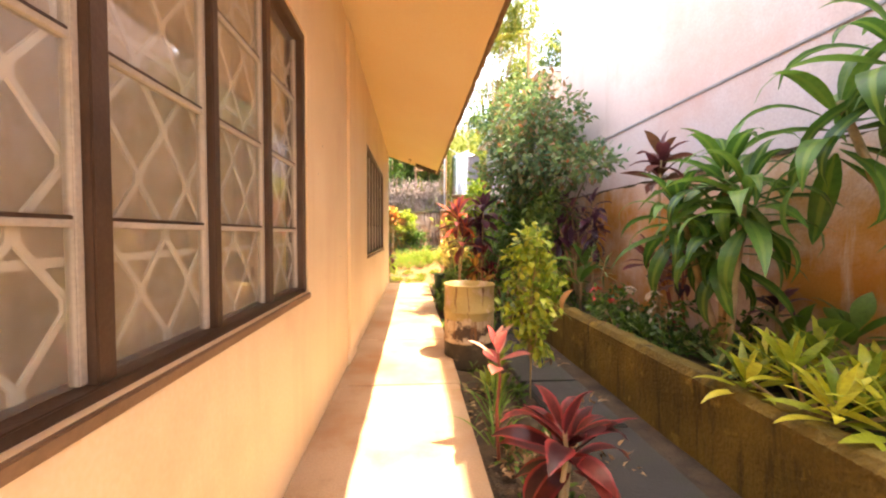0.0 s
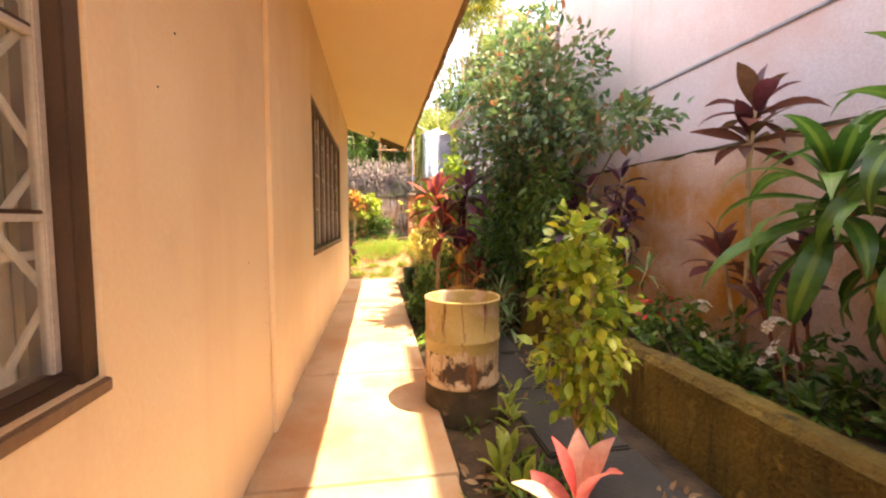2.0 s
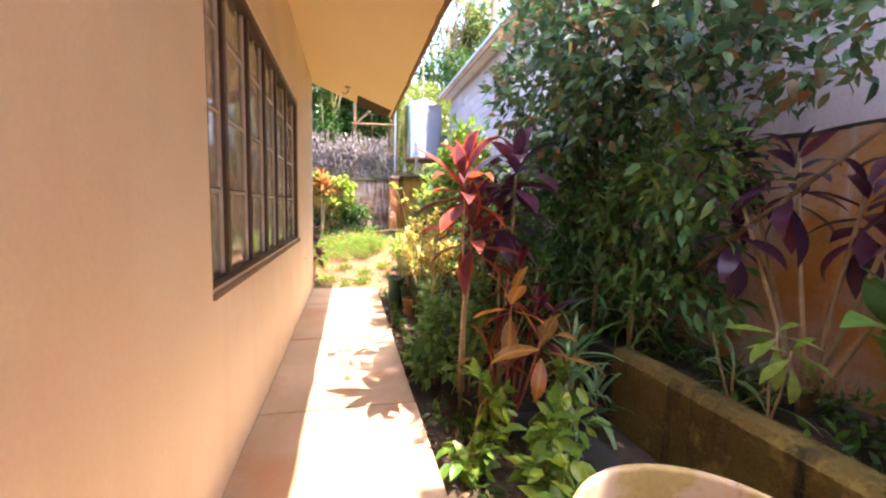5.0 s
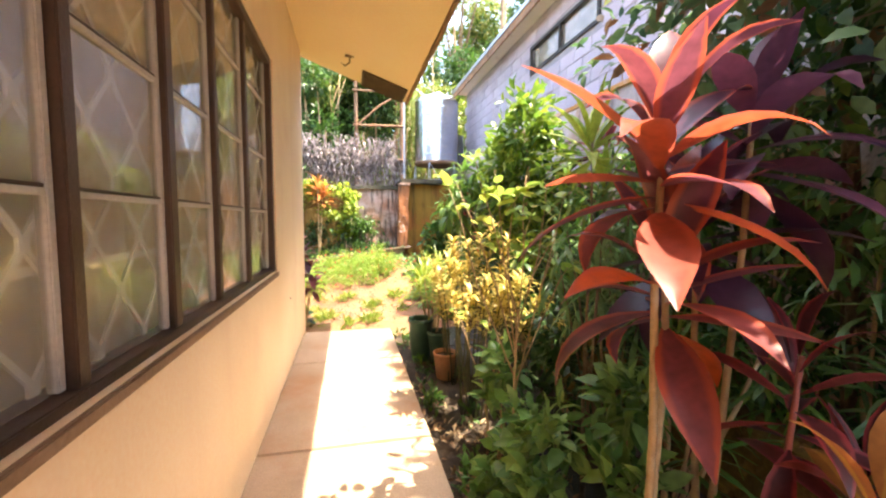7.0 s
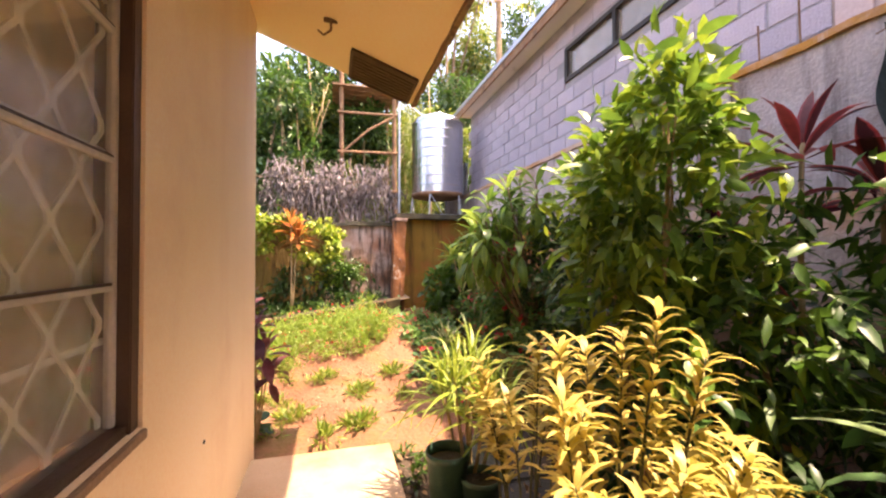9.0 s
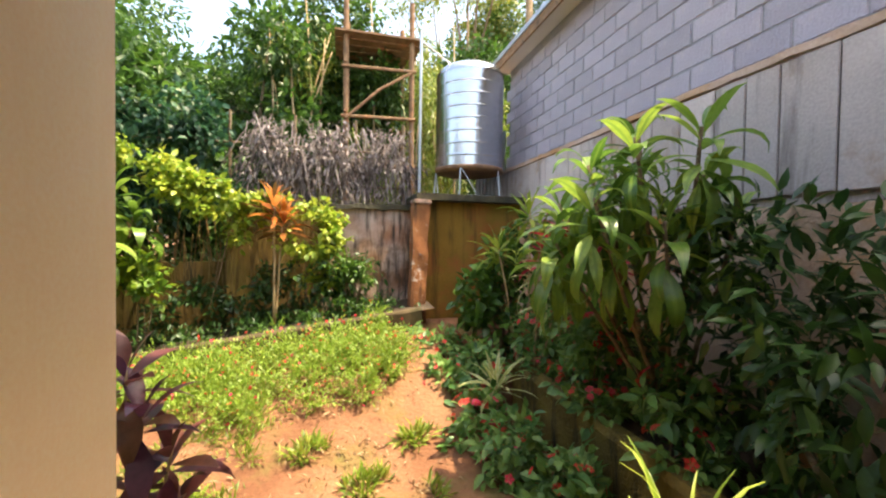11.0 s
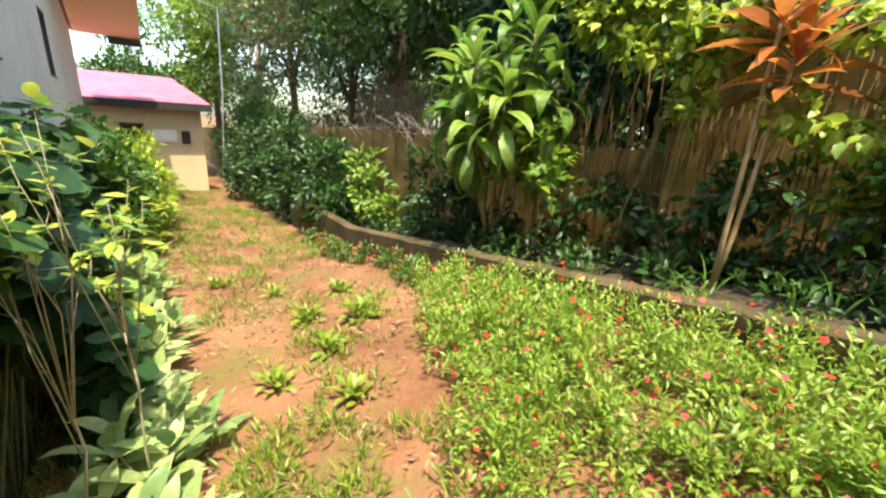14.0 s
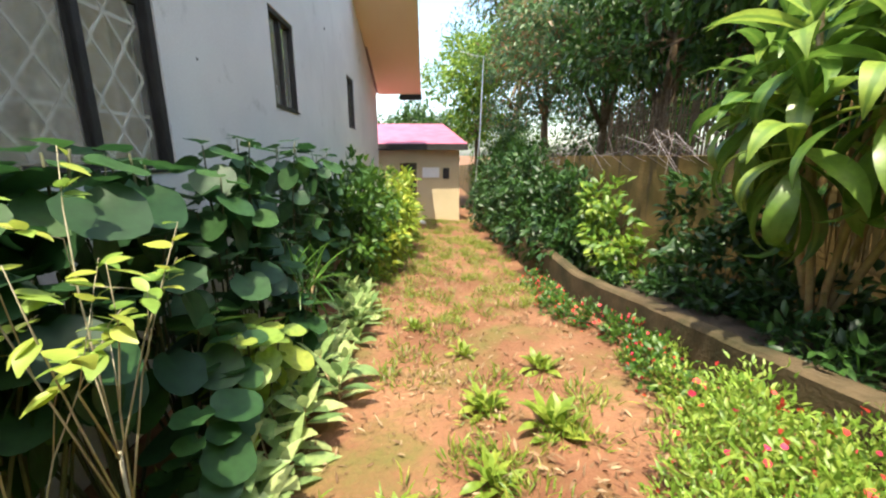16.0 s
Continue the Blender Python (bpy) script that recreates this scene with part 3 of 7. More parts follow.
def make_ground():
    xs = [-3000, -600, -150, -60, -35] + list(np.arange(-24, 5.01, 0.14)) + [8, 20, 60, 300, 3000]
    ys = [-3000, -600, -100, -30, -10, -4, 0, 4, 8] + list(np.arange(11, 19.01, 0.12)) + [21, 24, 30, 45, 100, 500, 3000]
    bm = bmesh.new()
    grid = [[bm.verts.new((x, y, ground_z(max(-20, min(5, x)), max(-5, min(19, y))))) for y in ys] for x in xs]
    for a, b in zip(grid, grid[1:]):
        for j in range(len(ys) - 1):
            bm.faces.new((a[j], b[j], b[j + 1], a[j + 1]))
    return solid("ground", bm, M["soil"], "reddish bare earth of the yard with worn patches", "ground", "structure", smooth=True)


make_ground()
WALL_X, CORNER_Y, EDGE_X, KERB_X, BOUND_X = -0.70, 12.16, 0.36, 1.70, 2.65


def make_walk():
    root = thing("walkway", "buff concrete walkway slabs along the house wall", "walkway", kind="structure")
    y = -3.1
    rng = random.Random(3)
    for ln in (1.55, 1.6, 1.5, 1.62, 1.55, 1.5, 1.6, 1.55, 1.55, 1.13):
        bm = boxes(((WALL_X, EDGE_X + rng.uniform(-0.01, 0.012)), (y, y + ln - 0.008), (-0.16, 0.0 + rng.uniform(-0.003, 0.003))), bevel=0.006)
        part("slab", bm, M["slab"], root)
        y += ln
    root2 = thing("paving", "grey mossy concrete stepping slabs, coloured darker for shade in the side passage", "paving", kind="structure")
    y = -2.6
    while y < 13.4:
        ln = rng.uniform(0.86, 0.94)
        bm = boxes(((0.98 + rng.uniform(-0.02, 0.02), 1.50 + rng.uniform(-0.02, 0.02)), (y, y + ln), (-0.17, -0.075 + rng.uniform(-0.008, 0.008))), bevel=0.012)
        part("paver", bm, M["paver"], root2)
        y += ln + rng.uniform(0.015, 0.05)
    soil = boxes(((EDGE_X + 0.02, KERB_X + 0.05), (-3, 12.2), (-0.2, -0.105)))
    bmesh.ops.subdivide_edges(soil, edges=soil.edges[:], cuts=30, use_grid_fill=True)
    rough_up(soil, 0.03, 0.15, (0, 0, 1))
    solid("soil_strip", soil, M["mulch"], "dark damp soil strip beside the walkway", "soil", "structure", smooth=True)


make_walk()


def make_planter():
    bm = bmesh.new()
    for ya, yb, dx in ((-3.0, 7.44, 0.0), (7.98, 14.36, 0.03)):
        rows = []
        for y in np.linspace(ya, yb, int((yb - ya) / 0.12)):
            w = dx + 0.018 * noise.noise(Vector((y * 0.8, 1, 0)))
            j = [0.014 * noise.noise(Vector((y * 5, k, 4))) for k in range(6)]
            prof = [(KERB_X + 0.02 + w, -0.2), (KERB_X + 0.015 + w + j[0], 0.10), (KERB_X + 0.01 + w + j[4], 0.26), (KERB_X + w + j[1], 0.41), (KERB_X + 0.03 + w, 0.455 + j[2]), (KERB_X + 0.13 + w, 0.46 + j[3]), (KERB_X + 0.16 + w, 0.42), (KERB_X + 0.16 + w, -0.2)]
            rows.append([bm.verts.new((x, y, z)) for x, z in prof])
        for a, b in zip(rows, rows[1:]):
            for k in range(7):
                bm.faces.new((a[k], b[k], b[k + 1], a[k + 1]))
        bm.faces.new(rows[0])
        bm.faces.new(rows[-1][::-1])
    solid("planter_kerb", bm, M["kerb"], "low mossy concrete wall of a raised flower bed", "planter wall", "structure")
    bed = boxes(((KERB_X + 0.15, BOUND_X), (-3, 14.3), (-0.2, 0.36)))
    bmesh.ops.subdivide_edges(bed, edges=bed.edges[:], cuts=34, use_grid_fill=True)
    rough_up(bed, 0.05, 0.2, (0, 0, 1))
    solid("planter_soil", bed, M["mulch"], "dark soil of the raised flower bed", "soil", "structure", smooth=True)


make_planter()

# ---- house ----
W1, W2 = (0.52, 3.80, 0.95, 2.52), (7.02, 10.23, 1.00, 2.62)
E1, E2, E3 = (-3.50, -1.10, 1.28, 2.75), (-6.20, -5.40, 1.88, 2.87), (-10.40, -9.60, 1.95, 2.98)


def make_house():
    a, b = WALL_X - 0.18, WALL_X
    top = 3.62
    bm = panel_wall([-4, CORNER_Y], [-0.4, top], [W1, W2], lambda u, v, s: (a if s else b, u, v))
    solid("wall_side", bm, M["peach"], "peach painted plaster wall of the bungalow", "wall", "structure")
    solid("pilaster", boxes(((WALL_X, WALL_X + 0.028), (5.28, 5.74), (0.0, 3.40)), bevel=0.008), M["peach"], "shallow peach plaster pilaster on the house wall", "pilaster", "structure")
    c, d = CORNER_Y - 0.18, CORNER_Y - 0.001
    x0, x1 = -14.6, a
    def gable(u, v, s):
        z = v if v < 4 else min(5.55, 3.55 + 0.36 * (WALL_X - u), 3.4 + 0.36 * (u + 14.6))
        return (u, c if s else d, z)
    bm = panel_wall([x0, -7.6, x1], [-1.4, 5.6], [E1, E2, E3], gable)
    solid("wall_end", bm, M["endwall"], "whitewashed weathered gable wall of the bungalow", "wall", "structure")
    solid("wall_back", boxes(((x0 - 0.18, x0), (-4, d), (-1.4, 3.6))), M["endwall"], "whitewashed rear wall of the bungalow", "wall", "structure")
    solid("wall_front", boxes(((x0, a), (-4.18, -4), (-1.4, 3.6))), M["endwall"], "whitewashed front wall of the bungalow", "wall", "structure")
    solid("room_shell", boxes(((x0, a), (-4, c), (-0.05, 0.0)), ((-3.0, -2.9), (-4, c - 2.4), (0.0, 3.3)), ((-3.0, a), (5.4, 5.5), (0.0, 3.3)), ((x0, a), (c - 2.5, c - 2.4), (0, 3.3))), M["room"], "beige painted inner walls and floor of the rooms", "wall", "structure")
    solid("ceiling", boxes(((x0, a), (-4, c), (3.3, 3.36))), M["room"], "beige room ceiling", "ceiling", "structure")
    # roof: soffit boards and the sheet above them
    ex, ey = 0.60, 12.34
    bm = bmesh.new()
    sl = 0.36
    zw = 3.44
    def strip(xa, xb, ya, yb, lift, thick):
        zs = [zw + (WALL_X - x) * sl + lift for x in (xa, xb)]
        vs = [bm.verts.new(p) for p in ((xa, ya, zs[0]), (xb, ya, zs[1]), (xb, yb, zs[1]), (xa, yb, zs[0]))]
        f = bm.faces.new(vs)
        up = [bm.verts.new(v.co + Vector((0, 0, thick))) for v in vs]
        bm.faces.new(up[::-1])
        for i in range(4):
            bm.faces.new((vs[i], up[i], up[(i + 1) % 4], vs[(i + 1) % 4]))
    strip(WALL_X - 0.05, ex, -4.5, ey, 0.0, 0.03)
    solid("soffit", bm, M["soffit"], "sloping cream painted eaves soffit", "soffit", "structure")
    bm = bmesh.new()
    strip(-7.65, ex + 0.06, -4.5, ey + 0.02, 0.07, 0.03)
    solid("roof_front", bm, M["roof"], "brown corrugated roof slope", "roof", "structure")
    bm = boxes(((-14.9, -7.65), (-4.5, CORNER_Y + 0.05), (0, 0.03)))
    for v in bm.verts:
        v.co.z += 3.36 + 0.36 * (v.co.x + 14.9)
    solid("roof_rear", bm, M["roof"], "brown corrugated roof slope", "roof", "structure")
    ze = zw + (WALL_X - ex) * sl
    bm = boxes(((ex, ex + 0.035), (-4.5, ey + 0.02), (ze - 0.03, ze + 0.13)))
    bmesh.ops.subdivide_edges(bm, edges=[e for e in bm.edges if e.calc_length() > 2], cuts=120)
    rough_up(bm, 0.02, 0.1, (0.6, 0, 1))
    solid("fascia", bm, M["wood"], "weathered wooden fascia board along the eaves", "fascia", "structure")
    vent = thing("soffit_vent", "dark brown louvred vent panel at the end of the eaves", "vent", (0.30, 12.08, zw + (WALL_X - 0.30) * sl))
    tilt = pose(0, 0, 0, 0, math.degrees(math.atan(sl)), 0)
    for nm, span in (("backing", ((-0.27, 0.27), (-0.23, 0.25), (-0.010, -0.004))), ("frame", ((-0.28, 0.28), (-0.25, -0.22), (-0.024, -0.002))), ("frame", ((-0.28, 0.28), (0.235, 0.262), (-0.024, -0.002))), ("frame", ((-0.285, -0.262), (-0.22, 0.235), (-0.024, -0.002))), ("frame", ((0.262, 0.285), (-0.22, 0.235), (-0.024, -0.002)))):
        part(nm, boxes(span), M["ventwood"], vent).matrix_local = tilt
    for k in range(8):
        part("slat", boxes(((-0.26, 0.26), (-0.205 + 0.054 * k, -0.175 + 0.054 * k), (-0.020, -0.010))), M["ventwood"], vent).matrix_local = tilt
    # far eaves over the gable wall
    bm = boxes(((-15.3, -10.6), (CORNER_Y, 13.62), (0, 0.06)))
    for v in bm.verts:
        v.co.z += 3.38 + 0.30 * (v.co.x + 15.3)
    solid("far_soffit", bm, M["soffit"], "cream soffit of a canopy on the gable wall", "soffit", "structure")
    solid("far_fascia", boxes(((-15.36, -15.30), (12.9, 13.64), (3.20, 3.50))), M["dark"], "dark fascia at the canopy end", "fascia", "structure")


make_house()


def zigzag(length, amp, pitch, phase):
    """One bent flat bar of a diamond grille, upright, in the y-z plane."""
    bm = bmesh.new()
    pts, z, k = [], 0.0, 0
    while z < length:
        s = amp if (k + phase) % 2 else -amp
        pts += [(0, s, z), (0, s, min(length, z + pitch * 0.09))]
        z += pitch * 0.5
        k += 1
    rings = []
    for _, y, zz in pts:
        rings.append([bm.verts.new((dx, y + dy, zz)) for dx, dy in ((-0.004, -0.0095), (0.004, -0.0095), (0.004, 0.0095), (-0.004, 0.0095))])
    for a, b in zip(rings, rings[1:]):
        for i in range(4):
            bm.faces.new((a[i], a[(i + 1) % 4], b[(i + 1) % 4], b[i]))
    return bm


def make_window(name, label, width, height, origin, turn, posts, bars, grille=True, recess=0.05, sash_mat="pale", frame_mat="brown"):
    """A steel casement window. Local x runs along the wall, -y is outside... the frame stands in the opening's plane."""
    root = thing(name, label, "window", origin, kind="structure", turn=turn)
    fr = 0.055
    def bx(nm, x0, x1, z0, z1, y0, y1, mat, lab="", bev=0.004, parent=root):
        return part(nm, boxes(((x0, x1), (y0, y1), (z0, z1)), bevel=bev), mat, parent, lab)
    # lining of the opening
    bx("jamb", 0.0, fr, 0.0, height, 0.012, 0.12, M[frame_mat])
    bx("jamb", width - fr, width, 0.0, height, 0.012, 0.12, M[frame_mat])
    bx("window_head", fr, width - fr, height - fr, height, 0.012, 0.12, M[frame_mat])
    bx("window_sill", -0.004, width + 0.004, -0.036 if frame_mat != "dark" else -0.022, -0.002, -0.014 if frame_mat != "dark" else -0.012, 0.13, M["sill" if frame_mat != "dark" else "dark"])
    bx("window_bottom", fr, width - fr, 0.0, 0.03, 0.02, 0.12, M[frame_mat])
    xs = [fr] + list(posts) + [width - fr]
    zs = [0.03] + list(bars) + [height - fr]
    for i, x in enumerate(posts):
        thick = 0.022 if i % 2 else 0.028
        bx("mullion", x - thick, x + thick, 0.03, height - fr, recess - 0.02, recess + 0.03, M[frame_mat])
    g = 0.024
    for i in range(len(xs) - 1):
        xa = xs[i] + (0.028 if i else 0.0)
        xb = xs[i + 1] - (0.028 if i < len(xs) - 2 else 0.0)
        sash = part("sash", boxes(((xa + 0.001, xa + g), (recess, recess + 0.026), (0.035, height - fr - 0.005)), ((xb - g, xb - 0.001), (recess, recess + 0.026), (0.035, height - fr - 0.005)), bevel=0.003), M[sash_mat], root, "steel sash")
        for j in range(len(zs) - 1):
            za, zb = zs[j], zs[j + 1]
            if j:
                part("glazing_bar", boxes(((xa + g, xb - g), (recess, recess + 0.026), (za - 0.012, za + 0.004)), bevel=0.002), M[sash_mat], sash)
                part("glazing_bar", boxes(((xa + g, xb - g), (recess + 0.002, recess + 0.024), (za + 0.004, za + 0.013)), bevel=0.002), M[frame_mat], sash)
            pane = part("pane", boxes(((xa + g - 0.003, xb - g + 0.003), (recess + 0.010, recess + 0.014), (za + 0.006, zb - 0.006))), M["glass"], sash)
            pane.visible_shadow = False
    if grille:
        # Pale folded sheet and rail, added to bounce light out of dark windows.
        cu = thing("window_backing", "thin beige backing sheet added inside the window to brighten the panes", "curtain")
        cu.matrix_world = root.matrix_basis.copy()
        bm = bmesh.new()
        cols = []
        for i in range(int(width / 0.03) + 1):
            x = min(width, i * 0.03)
            y = recess + 0.115 + 0.022 * math.sin(x * 31) + 0.015 * math.sin(x * 13 + 1)
            cols.append((bm.verts.new((x, y, -0.25)), bm.verts.new((x, y + 0.01, height + 0.15))))
        for p0, p1 in zip(cols, cols[1:]):
            bm.faces.new((p0[0], p1[0], p1[1], p0[1]))
        part("cloth", bm, M["curtain"], cu, smooth=True)
        part("rail", tube([(-0.05, recess + 0.10, height + 0.16), (width + 0.05, recess + 0.10, height + 0.16)], [0.01, 0.01], 8), M["iron"], cu)
        gr = thing("window_grille", "cream painted diamond steel grille behind the panes", "grille", kind="structure")
        gr.matrix_world = root.matrix_basis.copy()
        amp, k, x = 0.052, 0, 0.10
        meshes = [mesh_from("grille_bar", zigzag(height - 0.1, amp, 0.30, p), M["grille"]) for p in (0, 1)]
        while x < width - 0.08:
            ob = part("grille_bar", meshes[k % 2], M["grille"], gr)
            ob.matrix_local = pose(x, recess + 0.030, 0.045, 0, 0, 90)
            x += amp * 2 + 0.010
            k += 1
        for z in (0.30, height * 0.55, height - 0.25):
            part("grille_rail", boxes(((0.03, width - 0.03), (recess + 0.037, recess + 0.043), (z - 0.010, z + 0.010))), M["grille"], gr)


def side_window(name, w, posts, bars):
    # local x runs towards -y of the world when turned by -90, so it starts at the far jamb
    make_window(name, "brown steel casement window with small panes and diamond grille", w[1] - w[0], w[3] - w[2], (WALL_X, w[0], w[2]), 90, [p - w[0] for p in posts], [b - w[2] for b in bars])


side_window("window_1", W1, (1.12, 1.66, 2.20, 2.72, 3.24), (1.335, 1.72, 2.11))
side_window("window_2", W2, (7.42, 7.94, 8.46, 8.95, 9.52), (1.47, 1.865, 2.27))


def end_window(name, e, posts, bars, grille):
    make_window(name, "dark framed window in the gable wall", e[1] - e[0], e[3] - e[2], (e[1], CORNER_Y, e[2]), 180, [e[1] - p for p in posts], [b - e[2] for b in bars], grille, 0.05, "dark", "dark")


end_window("window_3", E1, (-2.95, -2.42, -1.9, -1.45), (2.20,), True)
end_window("window_4", E2, (-5.80,), (), False)
end_window("window_5", E3, (-10.0,), (), False)

# ---- neighbours' walls along the other side ----
def make_boundary():
    bm = boxes(((BOUND_X, BOUND_X + 0.18), (-4, 17.2), (-0.3, 1.92)))
    bmesh.ops.subdivide_edges(bm, edges=[e for e in bm.edges if e.calc_length() > 1], cuts=70, use_grid_fill=True)
    rough_up(bm, 0.016, 0.22, (1, 0, 1))
    solid("wall_boundary", bm, M["oldwall"], "old boundary wall with brown moss and water stains", "wall", "structure")
    bm = boxes(((BOUND_X - 0.004, BOUND_X + 0.043), (-4, 9.55), (1.905, 1.935)))
    bmesh.ops.subdivide_edges(bm, edges=[e for e in bm.edges if e.calc_length() > 1], cuts=110)
    rough_up(bm, 0.020, 0.09)
    solid("wall_boundary_edge", bm, M["bedkerb"], "blackened ragged top edge of the old wall", "ledge", "structure")
    solid("wall_neighbour", boxes(((BOUND_X + 0.045, BOUND_X + 0.3), (-4, 8.6), (1.90, 6.0))), M["pinkwall"], "pale pinkish plastered flank wall of the neighbouring building", "wall", "structure")
    solid("wall_neighbour_end", boxes(((BOUND_X + 0.3, 9.0), (8.4, 8.6), (0, 6.0))), M["pinkwall"], "pale plastered end wall of the neighbouring building", "wall", "structure")
    solid("wall_neighbour_low", boxes(((BOUND_X + 0.05, BOUND_X + 0.24), (8.604, 9.55), (1.90, 4.0))), M["pinkwall"], "low pale plastered wall between the neighbouring houses", "wall", "structure")
    # Unseen extra height, added only to cast shade on the walkway edge.
    solid("wall_neighbour_shade_block", boxes(((BOUND_X + 0.045, BOUND_X + 0.25), (-4, 6.2), (6.003, 7.15))), M["pinkwall"], "unseen block over the neighbouring wall, added to shade the walkway edge", "wall", "structure")
    solid("roof_neighbour", boxes(((BOUND_X + 0.26, 9.2), (-4, 8.65), (6.004, 6.1))), M["roof"], "flat roof edge of the neighbouring building", "roof", "structure")
    bm = boxes(((BOUND_X + 0.030, BOUND_X + 0.046), (-4, 9.55), (2.662, 2.690)), bevel=0.006)
    solid("string_course", bm, M["mortar"], "thin weathered ledge line along the pale wall", "ledge", "structure")
    bm = boxes(((BOUND_X + 0.02, BOUND_X + 0.16), (9.56, 17.2), (1.90, 2.82)))
    bmesh.ops.subdivide_edges(bm, edges=[e for e in bm.edges if e.calc_length() > 0.7], cuts=40, use_grid_fill=True)
    rough_up(bm, 0.018, 0.25, (1, 0, 1))
    upper = solid("wall_upper", bm, M["upperwall"], "rough plastered upper part of the boundary wall", "wall", "structure")
    rng = random.Random(17)
    y = 10.9
    while y < 15.9:
        w = rng.uniform(0.20, 0.30)
        part("panel", boxes(((BOUND_X - 0.014, BOUND_X + 0.003 + rng.uniform(0, 0.004)), (y, y + w), (1.95 + rng.uniform(0, 0.04), 2.80)), bevel=0.004), M["boards"], upper)
        y += w + 0.012
    bm = boxes(((BOUND_X - 0.01, BOUND_X + 0.17), (9.56, 17.2), (2.82, 2.87)))
    bmesh.ops.subdivide_edges(bm, edges=[e for e in bm.edges if e.calc_length() > 0.7], cuts=60, use_grid_fill=True)
    rough_up(bm, 0.02, 0.15)
    solid("wall_coping", bm, M["oldwall"], "crumbling brown coping on the boundary wall", "coping", "structure")


make_boundary()


def make_block_house():
    root = thing("block_house", "unplastered grey hollow block house with low roof", "house")
    X, TOP, W0, W1z, YA = 2.92, 4.72, 3.88, 4.34, 10.44
    part("wall", boxes(((X + 0.002, X + 0.15), (YA, 11.45), (2.3, TOP)), ((X + 0.002, X + 0.15), (13.42, 17.3), (2.3, TOP)), ((X + 0.002, X + 0.15), (11.45, 13.42), (2.3, W0)), ((X + 0.002, X + 0.15), (11.45, 13.42), (W1z, TOP)), ((X + 0.15, 9), (17.15, 17.3), (-0.2, TOP)), ((X + 0.15, 9), (9.7, 9.85), (2.3, TOP))), M["mortar"], root)
    part("plaster_wall", boxes(((X - 0.02, X + 0.14), (9.56, YA - 0.004), (2.3, TOP))), M["upperwall"], root, "pale plastered end of the wall")
    for y0 in (9.60, 9.81, 10.02, 10.23):
        part("plaster_strip", boxes(((X - 0.032, X - 0.021), (y0, y0 + 0.185), (2.85, TOP - 0.02)), bevel=0.004), M["pinkwall"], root)
    part("roof", boxes(((X - 0.34, 9.2), (9.6, 17.55), (TOP + 0.05, TOP + 0.12))), M["galv"], root, "thin grey roof edge")
    part("rafter_board", boxes(((X - 0.32, X - 0.29), (9.6, 17.5), (TOP - 0.08, TOP + 0.05))), M["wood"], root)
    part("soffit", boxes(((X - 0.29, X + 0.012), (9.6, 17.4), (TOP + 0.004, TOP + 0.044))), M["endwall"], root)
    win = part("window", boxes(*(((X - 0.025, X + 0.06), ys, zs) for ys, zs in (((11.45, 11.51), (W0, W1z)), ((13.36, 13.42), (W0, W1z)), ((12.41, 12.46), (W0 + 0.05, W1z - 0.05)), ((11.51, 13.36), (W0, W0 + 0.05)), ((11.51, 13.36), (W1z - 0.05, W1z))))), M["dark"], root, "dark sliding window")
    for y0, y1 in ((11.51, 12.41), (12.46, 13.36)):
        part("pane", boxes(((X + 0.02, X + 0.026), (y0, y1), (W0 + 0.05, W1z - 0.05))), M["glass"], win).visible_shadow = False
    part("room", boxes(((X + 1.2, X + 1.25), (11.0, 14.0), (3.0, 4.7))), M["dark"], root)
    full = mesh_from("block", boxes(((-0.0, 0.02), (0, 0.388), (0, 0.188)), bevel=0.006), M["block"])
    half = mesh_from("block", boxes(((-0.0, 0.02), (0, 0.188), (0, 0.188)), bevel=0.006), M["block"])
    z, row = 2.80, 0
    while z < TOP - 0.2:
        y = YA + (0.2 if row % 2 else 0.0)
        if row % 2:
            part("block", half, None, root).location = (X - 0.006, YA, z)
        while y < 17.1:
            if not (z + 0.19 > W0 and z < W1z and y + 0.39 > 11.45 and y < 13.42):
                part("block", full, None, root).location = (X - 0.006 + 0.004 * math.sin(y * 7 + z * 3), y, z)
            y += 0.4
        z += 0.2
        row += 1
    for y, h in ((9.75, 3.35), (10.05, 3.3), (10.5, 3.2), (10.75, 3.15)):
        rod = thing("steel_rod", "thin rusty reinforcing bar standing out of the wall", "rod", (BOUND_X + 0.08, y, 2.0), "rods in the wall")
        part("bar", tube([(0, 0, 0), (0.01, 0.0, (h - 2) * 0.5), (0.0, 0.01, h - 2)], [0.006, 0.006, 0.006], 6), M["iron"], rod)


make_block_house()


def hanging_cloth():
    root = thing("hanging_cloth", "dark grey-green cloth hung from the wall rods", "cloth", (2.60, 9.95, 2.22))
    bm = bmesh.new()
    rows = []
    for i in range(9):
        z = 0.52 * i / 8
        rows.append([bm.verts.new((0.025 * math.sin(k * 1.1 + i * 0.3), -0.10 + 0.025 * k + 0.03 * math.sin(i * 0.7), z + 0.02 * math.sin(k * 0.8))) for k in range(9)])
    fs = [bm.faces.new((a[k], a[k + 1], b[k + 1], b[k])) for a, b in zip(rows, rows[1:]) for k in range(8)]
    bmesh.ops.solidify(bm, geom=fs, thickness=0.006)
    part("cloth", bm, M["cloth"], root, smooth=True)
    part("cord", tube([(0.02, -0.12, 0.50), (0.05, 0.0, 0.54), (0.03, 0.14, 0.50)], [0.004] * 3, 5), M["iron"], root)


hanging_cloth()

